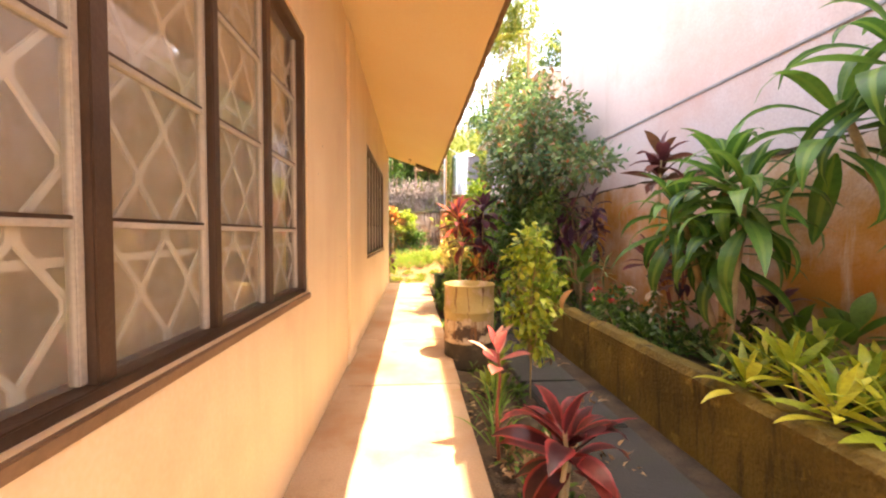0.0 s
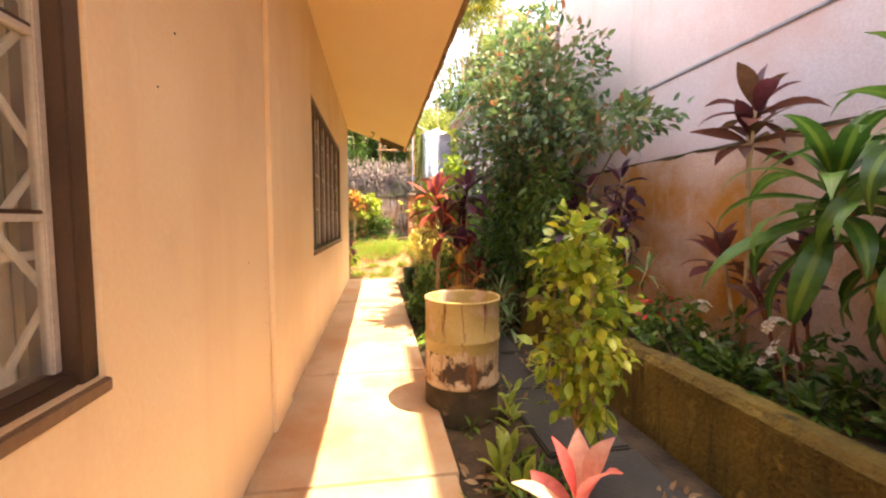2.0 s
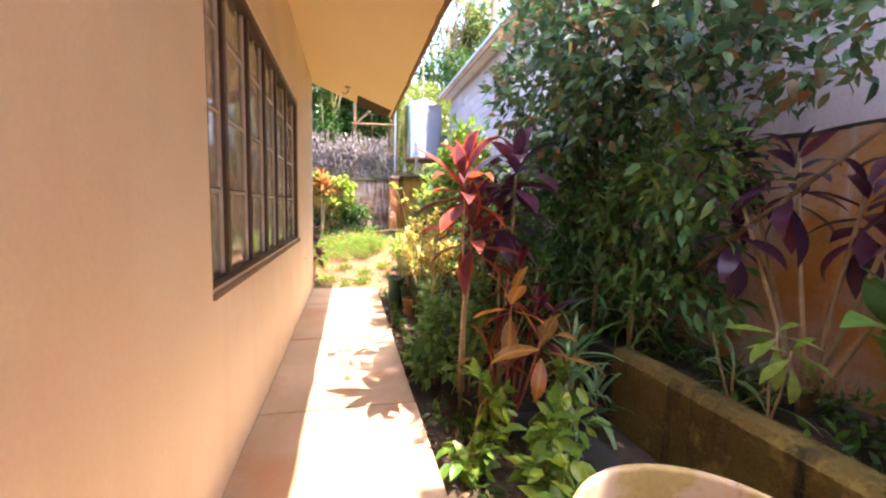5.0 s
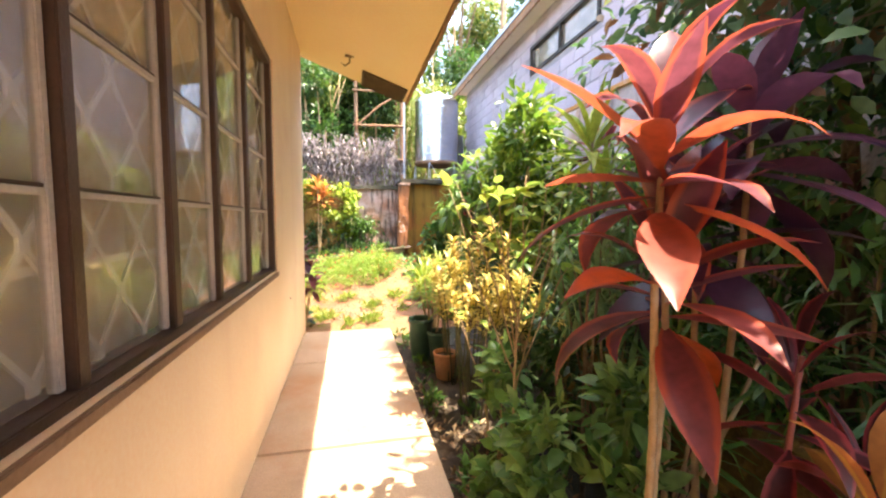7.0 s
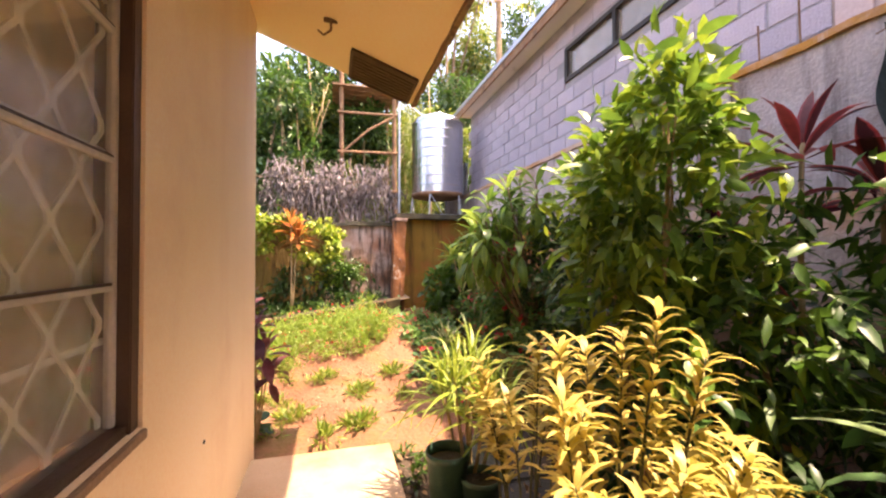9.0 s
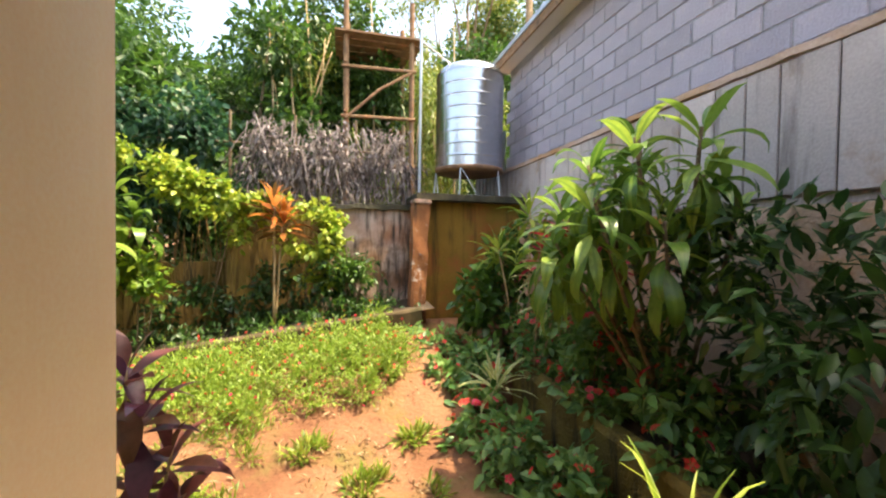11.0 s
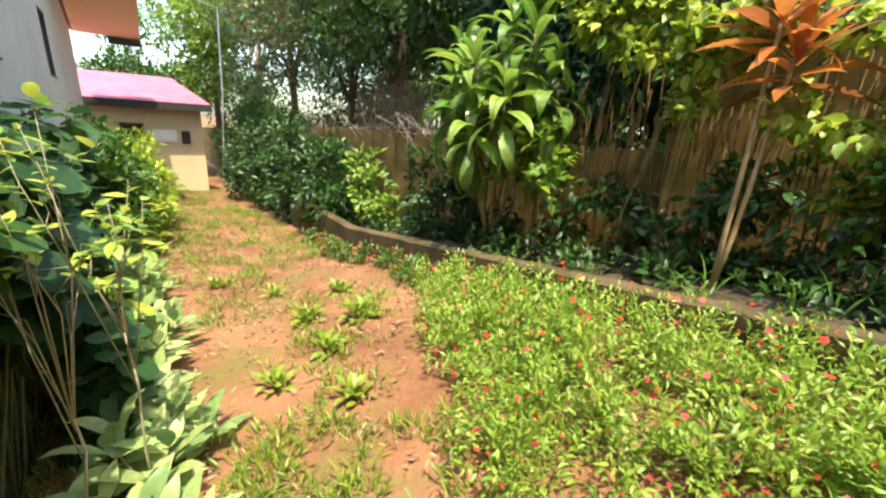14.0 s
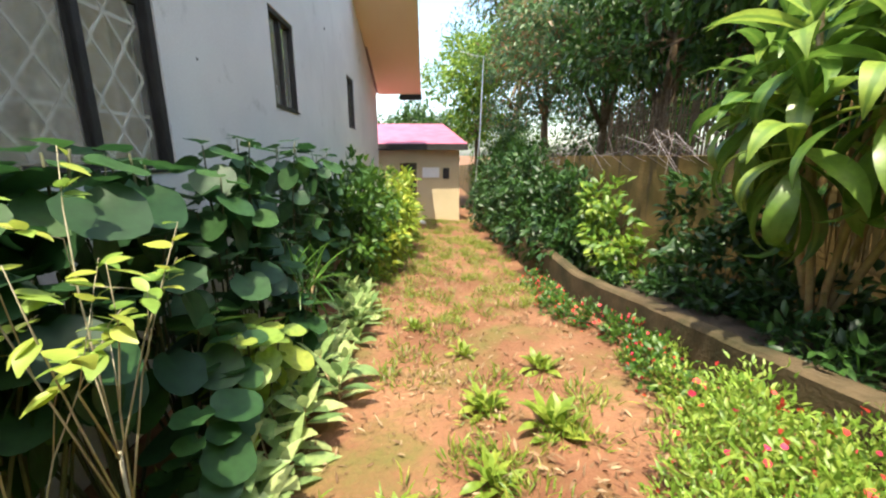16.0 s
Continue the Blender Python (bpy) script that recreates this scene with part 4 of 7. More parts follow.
# ---- back of the yard ----
def make_back():
    for xa, xb, mt, lab in ((-1.5, -0.25, "backwall", "ochre mossy stretch of the back wall"), (-0.25, BOUND_X, "runwall", "pale plastered back wall with black water runs")):
        bm = boxes(((xa, xb), (16.6, 16.78), (-0.6, 2.15)))
        bmesh.ops.subdivide_edges(bm, edges=[e for e in bm.edges if e.calc_length() > 1], cuts=24, use_grid_fill=True)
        rough_up(bm, 0.02, 0.3, (0.0, 0.6, 1))
        solid("wall_back_yard", bm, M[mt], lab, "wall", "structure")
    bm = boxes(((-1.5, 1.0), (16.55, 16.83), (2.13, 2.20)))
    bmesh.ops.subdivide_edges(bm, edges=[e for e in bm.edges if e.calc_length() > 1], cuts=30, use_grid_fill=True)
    rough_up(bm, 0.03, 0.2)
    solid("wall_back_coping", bm, M["blackmoss"], "blackened crumbling coping of the back wall", "coping", "structure")
    bm = boxes(((-40, -1.5), (16.7, 16.88), (-2.0, 1.34)))
    bmesh.ops.subdivide_edges(bm, edges=[e for e in bm.edges if e.calc_length() > 1], cuts=60, use_grid_fill=True)
    rough_up(bm, 0.025, 0.4, (0.3, 0.6, 1))
    for v in bm.verts:
        if v.co.z > 0 and v.co.x < -9:
            v.co.z += 0.03 * (v.co.x + 9)
    solid("wall_far_yard", bm, M["backwall"], "low ochre yard wall with moss and stains", "wall", "structure")
    post = thing("brick_post", "leaning reddish post with flaking plaster", "post", (1.06, 16.02, 0.2))
    bm = boxes(((-0.11, 0.11), (-0.10, 0.10), (-0.3, 1.98)))
    bmesh.ops.subdivide_edges(bm, edges=bm.edges[:], cuts=9, use_grid_fill=True)
    rough_up(bm, 0.025, 0.12)
    part("shaft", bm, M["redplaster"], post)
    part("cap", boxes(((-0.13, 0.13), (-0.12, 0.12), (1.98, 2.04)), bevel=0.015), M["runwall"], post)
    post.matrix_world = pose(1.02, 16.02, 0.2, 0, 1.6, 3)
    # platform of the tank
    plat = thing("tank_platform", "concrete platform carrying the water tank", "platform", (0, 0, 0))
    part("slab", rough_up(boxes(((1.02, BOUND_X), (16.02, 17.5), (2.24, 2.34)), bevel=0.01), 0.01, 0.2), M["blackmoss"], plat, "blackened concrete slab")
    part("front", boxes(((1.20, BOUND_X), (16.22, 16.32), (-0.2, 2.24))), M["ochre"], plat, "ochre rendered front wall")
    part("leg", boxes(((1.1, 1.3), (17.2, 17.4), (-0.3, 2.24))), M["kerb"], plat)
    tank = thing("water_tank", "shiny stainless steel water tank with domed lid", "water tank", (1.98, 16.72, 2.34))
    R, H, B = 0.53, 1.46, 0.44
    prof = [(R, B)]
    for i in range(1, 8):
        z = B + H * i / 8
        prof += [(R, z - 0.022), (R, z - 0.012), (R + 0.004, z - 0.005), (R + 0.004, z + 0.005), (R, z + 0.012), (R, z + 0.022)]
    prof += [(R, B + H)]
    part("shell", lathe(prof, 56), M["steel"], tank, smooth=True)
    part("dome", lathe([(R + 0.006, B + H - 0.01), (R, B + H + 0.03), (R * 0.86, B + H + 0.12), (R * 0.5, B + H + 0.18), (0.16, B + H + 0.20), (0.16, B + H + 0.25), (0.001, B + H + 0.26)], 48), M["steel"], tank, smooth=True)
    part("base", lathe([(0.001, B - 0.05), (R * 0.8, B - 0.05), (R + 0.012, B - 0.02), (R + 0.012, B + 0.03), (R, B + 0.035)], 48), M["iron"], tank, smooth=True)
    for k in range(5):
        a = k * math.tau / 5 + 0.4
        part("leg", tube([(R * 0.98 * math.cos(a), R * 0.98 * math.sin(a), B), (R * 1.05 * math.cos(a), R * 1.05 * math.sin(a), 0)], [0.013, 0.013], 8), M["galv"], tank)
        b = a + 0.5
        part("brace", tube([(R * 0.98 * math.cos(a), R * 0.98 * math.sin(a), B), (R * 1.04 * math.cos(b), R * 1.04 * math.sin(b), 0.0)], [0.007, 0.007], 6), M["galv"], tank)
    part("foot_ring", lathe([(R * 1.03, 0.0), (R * 1.07, 0.0), (R * 1.07, 0.02), (R * 1.03, 0.02)], 40, closed=True), M["galv"], tank)
    pipe = thing("water_pipe", "thin grey upright pipe beside the tank", "pipe", (1.16, 16.6, 2.34))
    part("riser", tube([(0, 0, -0.1), (0, 0, 2.5)], [0.022, 0.022], 10), M["galv"], pipe)
    part("arm", tube([(0, 0, 2.35), (0.3, 0.05, 2.2), (0.62, 0.1, 2.02)], [0.014] * 3, 8), M["galv"], pipe)
    sheet = thing("corrugated_sheet", "grey corrugated metal sheet standing behind the tank", "metal sheet", (2.3, 17.3, 2.3))
    bm = bmesh.new()
    n = 48
    lo = [bm.verts.new((i * 0.55 / n, 0.018 * math.sin(i * math.tau / 6), 0.02)) for i in range(n + 1)]
    hi = [bm.verts.new((i * 0.55 / n, 0.018 * math.sin(i * math.tau / 6), 1.35)) for i in range(n + 1)]
    fs = [bm.faces.new((lo[i], lo[i + 1], hi[i + 1], hi[i])) for i in range(n)]
    bmesh.ops.solidify(bm, geom=fs, thickness=0.004)
    part("sheet", bm, M["galv"], sheet)
    # bed kerb along the back, rising with the ground
    bm = bmesh.new()
    rows = []
    for x in np.arange(-8.0, 1.05, 0.2):
        t = 0.70 + 0.135 * x if x > -5.2 else 0.0
        zt = max(t, ground_z(x, 15.35) + 0.10)
        j = 0.015 * noise.noise(Vector((x * 3, 2, 0)))
        rows.append([bm.verts.new((x, 15.46 + y + j, z)) for y, z in ((0, zt - 0.6), (0.0, zt - 0.02 + j), (0.03, zt), (0.13, zt + j), (0.15, zt - 0.6))])
    for a, b in zip(rows, rows[1:]):
        for k in range(4):
            bm.faces.new((a[k], a[k + 1], b[k + 1], b[k]))
    solid("bed_kerb", bm, M["bedkerb"], "low brown concrete kerb of the back bed", "kerb", "structure")
    bm = bmesh.new()
    rows = []
    for x in np.arange(-9.0, 1.21, 0.2):
        zt = max(0.70 + 0.135 * x if x > -5.2 else -0.3, ground_z(x, 15.35) + 0.10) - 0.05
        rows.append([bm.verts.new((x, y, zt + 0.03 * noise.noise(Vector((x * 2, y * 2, 9))))) for y in np.arange(15.6, 16.75, 0.19)])
    for a, b in zip(rows, rows[1:]):
        for k in range(len(a) - 1):
            bm.faces.new((a[k], b[k], b[k + 1], a[k + 1]))
    solid("bed_soil", bm, M["mulch"], "dark soil of the back bed", "soil", "structure", smooth=True)


make_back()


def make_annex():
    root = thing("annex", "cream outbuilding with a pink metal roof", "building", (-16.0, 0, 0))
    for ya, yb, za, zb in ((11.0, 12.78, -1.4, 1.66), (13.42, 15.0, -1.4, 1.66), (12.78, 13.42, -1.4, -0.22), (12.78, 13.42, 1.1, 1.66)):
        part("wall", boxes(((-3.2, 0), (ya, yb), (za, zb))), M["annex"], root)
    bm = boxes(((-3.6, 0.45), (10.8, 15.25), (0, 0.05)))
    for v in bm.verts:
        v.co.z += 1.72 + (0.45 - v.co.x) * 0.24
        if v.co.y > 14 and v.co.x < -1:
            v.co.y -= 0.7
    part("roof", bm, M["pinkroof"], root)
    part("fascia", boxes(((0.44, 0.49), (10.8, 15.27), (1.54, 1.76))), M["dark"], root)
    win = part("window", boxes(((-0.10, -0.02), (12.80, 12.86), (-0.20, 1.08)), ((-0.10, -0.02), (13.34, 13.40), (-0.20, 1.08)), ((-0.09, -0.03), (12.86, 13.34), (0.42, 0.48)), ((-0.10, -0.02), (12.86, 13.34), (1.02, 1.08)), ((-0.10, -0.02), (12.86, 13.34), (-0.20, -0.14))), M["brown"], root)
    part("pane", boxes(((-0.065, -0.06), (12.86, 13.34), (-0.14, 1.02))), M["dark"], win)
    part("panel", boxes(((0, 0.06), (13.62, 14.25), (0.55, 0.92)), bevel=0.01), M["white"], root, "white board on the wall")
    part("meter", boxes(((0, 0.10), (14.38, 14.62), (0.5, 0.9)), bevel=0.02), M["dark"], root)


make_annex()

# ---- drum ----
def make_drum():
    root = thing("oil_drum", "open yellow oil drum with rust and peeling paint", "drum", (0.57, 5.60, -0.115))
    R = 0.272
    top = [(R, 0.52), (R, 0.585), (R + 0.010, 0.600), (R + 0.010, 0.612), (R, 0.626), (R, 0.872), (R + 0.008, 0.880), (R + 0.008, 0.890), (R - 0.004, 0.892), (R - 0.010, 0.88), (R - 0.012, 0.45)]
    foot = [(0.001, 0.0), (R - 0.01, 0.0), (R + 0.006, 0.012), (R, 0.024), (R, 0.275)]
    low = [(R, 0.275), (R + 0.010, 0.29), (R + 0.010, 0.302), (R, 0.317), (R, 0.42), (R, 0.52)]
    for nm, prof, mt, lab in (("foot_band", foot, "soot", "sooty black foot"), ("lower_shell", low, "drumlow", "scorched rusty lower shell")):
        bm = lathe(prof, 56)
        for v in bm.verts:
            if 0.03 < v.co.z < 0.5:
                v.co *= 1 + 0.01 * noise.noise(v.co * 6)
        part(nm, bm, M[mt], root, lab, smooth=True)
    part("upper_shell", lathe(top, 56), M["drum"], root, smooth=True)
    part("inside", rough_up(lathe([(R - 0.013, 0.70), (R - 0.03, 0.685), (R * 0.7, 0.66), (R * 0.35, 0.65), (0.001, 0.64)], 48), 0.012, 0.08, (0, 0, 1)), M["mulch"], root, "dark ash and soil filling the drum", smooth=True)


make_drum()


# ---- small marks on the plaster ----
def wall_plugs():
    plug = mesh_from("plug", lathe([(0.001, 0.006), (0.010, 0.006), (0.014, 0.002), (0.015, 0.0)], 10), M["dark"])
    for y, z, s in ((4.91, 1.11, 0.4), (5.20, 0.93, 0.4), (5.21, 0.97, 0.3), (5.31, 1.16, 0.4), (5.21, 0.72, 0.35), (4.22, 1.94, 0.5), (4.10, 1.73, 0.4), (10.88, 0.66, 1.2)):
        ob = tagged(new("wall_plug", plug), "small dark screw plug in the peach wall", "plug", "plugs in the walls")
        ob.matrix_world = pose(WALL_X, y, z, 0, 90, 0) @ Matrix.Scale(s * 0.65, 4)
    for x, z, s in ((-7.87, 3.32, 1.6), (-3.91, 2.01, 0.7)):
        ob = tagged(new("wall_plug", plug), "small dark plug in the whitewashed wall", "plug", "plugs in the walls")
        ob.matrix_world = pose(x, CORNER_Y, z, -90, 0, 0) @ Matrix.Scale(s, 4)


wall_plugs()

# ---- plants of the flower bed and the strip ----
L_DRAC = [blade("dracaena_leaf", M["drac"], 0.60, 0.115, d, 0.22, 8, 0.46) for d in (1.3, 2.0, 2.6)]
L_DRACB = [blade("dracaena_leaf", M["drac2"], 0.52, 0.125, d, 0.20, 8, 0.46, wave=0.02) for d in (1.5, 2.3, 2.9)]
L_CRED = [blade("cordyline_leaf", M["cord_red"], 0.40, 0.085, d, 0.30, 6, 0.5) for d in (0.5, 1.0, 1.5)]
L_CORG = [blade("cordyline_leaf", M["cord_org"], 0.44, 0.125, d, 0.24, 8, 0.5, wave=0.015) for d in (0.3, 0.9, 1.6)]
L_CPUR = [blade("cordyline_leaf", M["cord_pur"], 0.36, 0.12, d, 0.24, 7, 0.5, wave=0.015) for d in (0.6, 1.2, 1.9)]
L_CBRN = [blade("cordyline_leaf", M["cord_brown"], 0.34, 0.11, d, 0.30, 6, 0.5) for d in (0.4, 0.9, 1.4)]
L_PINK = [blade("cordyline_leaf", M["cord_pink"], 0.27, 0.10, d, 0.30, 6, 0.5, wave=0.02) for d in (0.4, 1.0, 1.5)]
L_CROT = [blade("croton_leaf", M["croton"], 0.28, 0.058, d, 0.25, 6, 0.5) for d in (0.3, 0.8, 1.2)]
L_CRTR = [blade("croton_leaf", M["crotred"], 0.34, 0.115, d, 0.2, 6, 0.5, wave=0.03) for d in (0.5, 1.1, 1.6)]
L_STRP = [blade("strap_leaf", M["strap"], 0.42, 0.036, d, 0.25, 7, 0.35) for d in (0.7, 1.4, 2.0)]
L_GLOS = [blade("glossy_leaf", M["gloss"], 0.36, 0.036, d, 0.22, 7, 0.4) for d in (0.9, 1.6, 2.3)]
L_SPIK = [blade("spike_leaf", M["lime"], 0.42, 0.052, d, 0.25, 7, 0.4) for d in (0.4, 0.9, 1.5)]
L_FLAM = [blade("cordyline_leaf", M["cord_flame"], 0.40, 0.078, d, 0.28, 6, 0.5) for d in (0.4, 0.8, 1.3)]
L_CBRT = [blade("cordyline_leaf", M["cord_bright"], 0.42, 0.10, d, 0.28, 6, 0.5) for d in (0.5, 1.0, 1.5)]
L_PALE = [blade("pale_leaf", M["palevar"], 0.30, 0.035, d, 0.25, 6, 0.4) for d in (0.4, 0.9, 1.3)]
L_GRAS = [blade("grass_leaf", M["broad"], 0.44, 0.022, d, 0.25, 6, 0.35) for d in (0.8, 1.5, 2.1)]
L_BRD = [blade("broad_leaf", M["broad"], 0.42, 0.17, d, 0.15, 7, 0.5, wave=0.02) for d in (0.5, 0.9, 1.3)]
L_HEART = [round_leaf("heart_leaf", M["heart"], s, k) for k, s in enumerate((0.135, 0.165, 0.19))]
L_LIMEH = [round_leaf("heart_leaf", M["limeheart"], s, 5 + k) for k, s in enumerate((0.13, 0.16, 0.18))]
L_VARI = [blade("silver_leaf", M["silver"], 0.21, 0.085, d, 0.14, 6, 0.45, wave=0.02) for d in (0.4, 0.8, 1.2)]
L_WEED = [blade("weed_leaf", M["lime"], 0.20, 0.06, d, 0.2, 6, 0.55) for d in (0.4, 0.9, 1.3)]
L_VINE = [blade("vine_leaf", M["limeheart"], 0.17, 0.115, d, 0.12, 6, 0.40, base=0.5, wave=0.02) for d in (0.5, 1.0)]
L_TINY = [blade("small_leaf", M["limeheart"], 0.065, 0.034, d, 0.12, 5, 0.42, base=0.3) for d in (0.4, 0.9)]

BED = 0.36
F_RED, F_WHITE = blossom("red_flower", M["petal"]), blossom("white_flower", leafmat("white_petal_single", [(0.76, 0.62, 0.55), (0.82, 0.74, 0.66)], True, rough=0.6))
L_LIME = [blade("lime_leaf", M["lime"], 0.44, 0.026, d, 0.25, 6, 0.35) for d in (0.8, 1.5, 2.1)]
rosette("dracaena", "lush green dracaena with yellow-striped arching leaves", (2.20, 3.95, BED), [(0.0, 0.05, 1.46), (-0.12, -0.28, 1.28), (-0.15, 0.34, 1.22), (-0.05, 0.0, 1.02)], L_DRAC, 28, M["stem"], 1, steep=(75, -45), reach=0.30, radius=0.026)
rosette("dracaena", "tall green dracaena with long drooping leaves beside the wall", (2.42, 2.62, BED), [(-0.15, 0.42, 1.92), (-0.22, 0.62, 1.66), (-0.1, 0.1, 1.75)], L_DRAC, 19, M["stem"], 2, steep=(70, -45), reach=0.30, radius=0.024)
rosette("cordyline", "brownish red cordyline on a thin stem", (2.36, 5.0, BED), [(0.0, 0.0, 1.74), (0.03, 0.06, 1.58), (0.05, 0.25, 0.75)], L_CBRN, 14, M["stem"], 3, steep=(80, -10), radius=0.012)
rosette("cordyline", "slender reddish cordylines before the stained wall", (2.40, 4.75, BED), [(0.0, -0.1, 0.80), (0.04, 0.3, 0.62), (-0.1, 0.1, 0.55)], L_CBRN, 9, M["redstem"], 4, steep=(80, 15), radius=0.009, size=(0.5, 0.8))
rosette("croton", "yellow-green croton with broad upright leaves", (1.98, 3.12, BED), [(-0.05, 0.06, 0.28), (0.12, -0.14, 0.24), (-0.12, -0.22, 0.20), (0.2, 0.14, 0.30), (-0.16, 0.22, 0.16), (0.3, -0.05, 0.26), (0.05, 0.32, 0.22), (-0.02, -0.38, 0.2)], L_CROT, 19, M["stem"], 5, steep=(82, 0), reach=0.10, radius=0.012)
rosette("leafy_plant", "green strap-leaved plant by the wall", (2.42, 3.3, BED), [(0.0, 0.0, 0.42), (-0.05, 0.3, 0.3), (0, -0.35, 0.5)], L_BRD, 7, M["stem"], 6, steep=(75, 10), radius=0.012, size=(0.6, 0.95))
rosette("cordyline", "dark purple cordyline low in the bed", (2.40, 3.75, BED), [(0.0, 0.0, 0.52)], L_CPUR, 12, M["stem"], 7, steep=(70, 0), radius=0.012, size=(0.5, 0.7))
rosette("cordyline", "low dark red cordyline in the soil strip", (0.66, 3.06, -0.12), [(0.0, 0.0, 0.52), (0.08, 0.1, 0.4)], [blade("cordyline_leaf", M["cord_red"], 0.40, 0.135, d, 0.22, 7, 0.5, wave=0.02) for d in (0.6, 1.2, 1.8)], 15, M["stem"], 8, steep=(75, -20), reach=0.16, radius=0.014, size=(0.75, 1.0))
rosette("cordyline", "pink and white cordyline on a tall bare stem", (0.49, 3.66, -0.12), [(-0.02, 0.0, 0.74)], L_PINK, 8, M["redstem"], 9, steep=(80, 10), reach=0.12, radius=0.010, size=(0.7, 0.95))
rosette("grass_clump", "narrow green leaves at the walkway edge", (0.55, 4.15, -0.12), [(0, 0, 0.10), (0.1, 0.25, 0.08), (-0.05, -0.3, 0.08)], L_GRAS, 12, M["stem"], 10, steep=(88, 40), radius=0.008, size=(0.7, 1.0))
bush("flowering_tree", "round dense shrub tree with glossy leaves and red young tips", (2.15, 8.2, BED), [(-0.25, 0.0, 2.55, 0.75, 0.95, 0.85), (-0.2, -0.7, 2.15, 0.70, 0.80, 0.60), (-0.3, 0.25, 2.1, 0.7, 0.8, 0.75), (-0.25, 0.1, 3.15, 0.5, 0.6, 0.5), (-0.05, -1.6, 1.92, 0.36, 0.65, 0.26), (-0.1, -2.3, 1.78, 0.28, 0.45, 0.16), (-0.2, -1.0, 2.6, 0.5, 0.6, 0.6)], 8600, (0.105, 0.05), M["leaf_blue"], 12, stems=7, category="tree", hang=0.3, shell=0.45, radius=0.017)
rosette("cordyline", "deep purple cordylines under the shrub tree", (2.25, 6.6, BED), [(-0.05, 0.45, 1.52), (-0.1, 0.1, 1.38), (0.0, -0.35, 1.42), (0.1, -0.1, 1.22), (-0.2, 0.3, 1.12), (-0.05, -0.5, 1.15)], L_CPUR, 17, M["stem"], 13, steep=(70, -65), reach=0.32, radius=0.012, size=(0.62, 0.88))
rosette("cordyline", "red-brown cordyline among the green", (2.3, 9.9, BED), [(0.0, 0.0, 1.55)], L_CRED, 16, M["stem"], 14, steep=(75, -20), radius=0.013)
rosette("broad_leaf_plant", "broad shiny green leaves on long stalks", (2.02, 6.05, BED), [(0.0, 0.0, 0.42), (0.10, 0.12, 0.62)], L_BRD, 6, M["stem"], 15, steep=(70, 25), radius=0.010)
rosette("pale_plant", "pale green narrow-leaved plant at the bed edge", (1.95, 6.75, BED), [(0.0, 0.0, 0.25), (0.05, 0.2, 0.35), (0.0, -0.2, 0.2)], L_STRP, 10, M["stem"], 16, steep=(80, 0), radius=0.008, size=(0.5, 0.8))
rosette("pale_plant", "yellowish drooping narrow-leaved plant in the bed", (2.1, 5.9, BED), [(0.0, 0.0, 0.75), (0.05, -0.2, 0.60)], L_STRP, 12, M["stem"], 17, steep=(75, -30), radius=0.008, size=(0.5, 0.75))
for k, (x, y, s) in enumerate(((2.05, 4.4, 1.0), (2.2, 5.05, 0.9), (1.98, 5.3, 0.8), (2.3, 3.95, 1.1), (2.1, 5.6, 0.9))):
    bush("flowering_plant", "small plant with pale blossom clusters", (x, y, BED), [(0, 0, 0.22 * s, 0.16, 0.16, 0.14), (0.08, 0.12, 0.16, 0.14, 0.14, 0.10), (-0.08, 0.05, 0.42 * s, 0.06, 0.06, 0.05), (0.12, -0.08, 0.36 * s, 0.06, 0.06, 0.05)], 170, (0.08, 0.035), M["leaf_mid"], 30 + k, stems=3, stem_mat=M["stem"], shell=0.3, group="blossoming bed plants", flowers=(F_RED if y > 5.2 else F_WHITE, 9 if y > 5.2 else 14, 0.055), radius=0.006)
rosette("leafy_plant", "grey-green leafy plant low in the bed", (2.1, 4.35, BED), [(0, 0, 0.12), (0.2, 0.1, 0.1), (0.05, -0.3, 0.14)], L_VARI, 9, M["stem"], 36, steep=(60, 5), radius=0.006)
for k, (x, y, lb, n, mt, lab) in enumerate((
        (2.15, 7.6, [(0, 0, 0.95, 0.42, 0.5, 0.5), (0.0, 0.5, 1.25, 0.45, 0.5, 0.5), (-0.1, -0.35, 1.3, 0.35, 0.4, 0.4), (0.05, -0.1, 0.5, 0.4, 0.5, 0.3)], 2200, "leaf_soft", "dark green shrub in the deep shade of the tree"),
        (2.1, 8.7, [(0, 0, 0.9, 0.45, 0.5, 0.6), (0.0, 0.5, 1.5, 0.45, 0.55, 0.5), (-0.1, -0.4, 1.5, 0.4, 0.4, 0.5)], 2000, "leaf_mid", "dense shaded shrub behind the kerb"),
        (1.30, 9.2, [(0.1, 0, 0.5, 0.35, 0.5, 0.45), (0.15, 0.7, 0.7, 0.35, 0.5, 0.5), (0.2, 1.4, 0.8, 0.35, 0.5, 0.6)], 1600, "leaf_shaded", "low shrub between the walkway and the kerb, coloured dark for deep shade"))):
    bush("shade_shrub", lab, (x, y, BED if x > 1.7 else -0.1), lb, n, (0.12, 0.045), M[mt], 350 + k, stems=5, group="shrubs in the shade", hang=0.6, shell=0.25)
bush("bed_shrub", "lush mixed green shrub in the raised bed", (2.05, 9.3, BED), [(0.05, 0.0, 0.55, 0.5, 0.6, 0.45), (0.0, 0.8, 0.9, 0.5, 0.6, 0.6), (-0.1, -0.8, 0.4, 0.4, 0.5, 0.3)], 3000, (0.13, 0.035), M["leaf_mid"], 37, stems=6, hang=0.5)
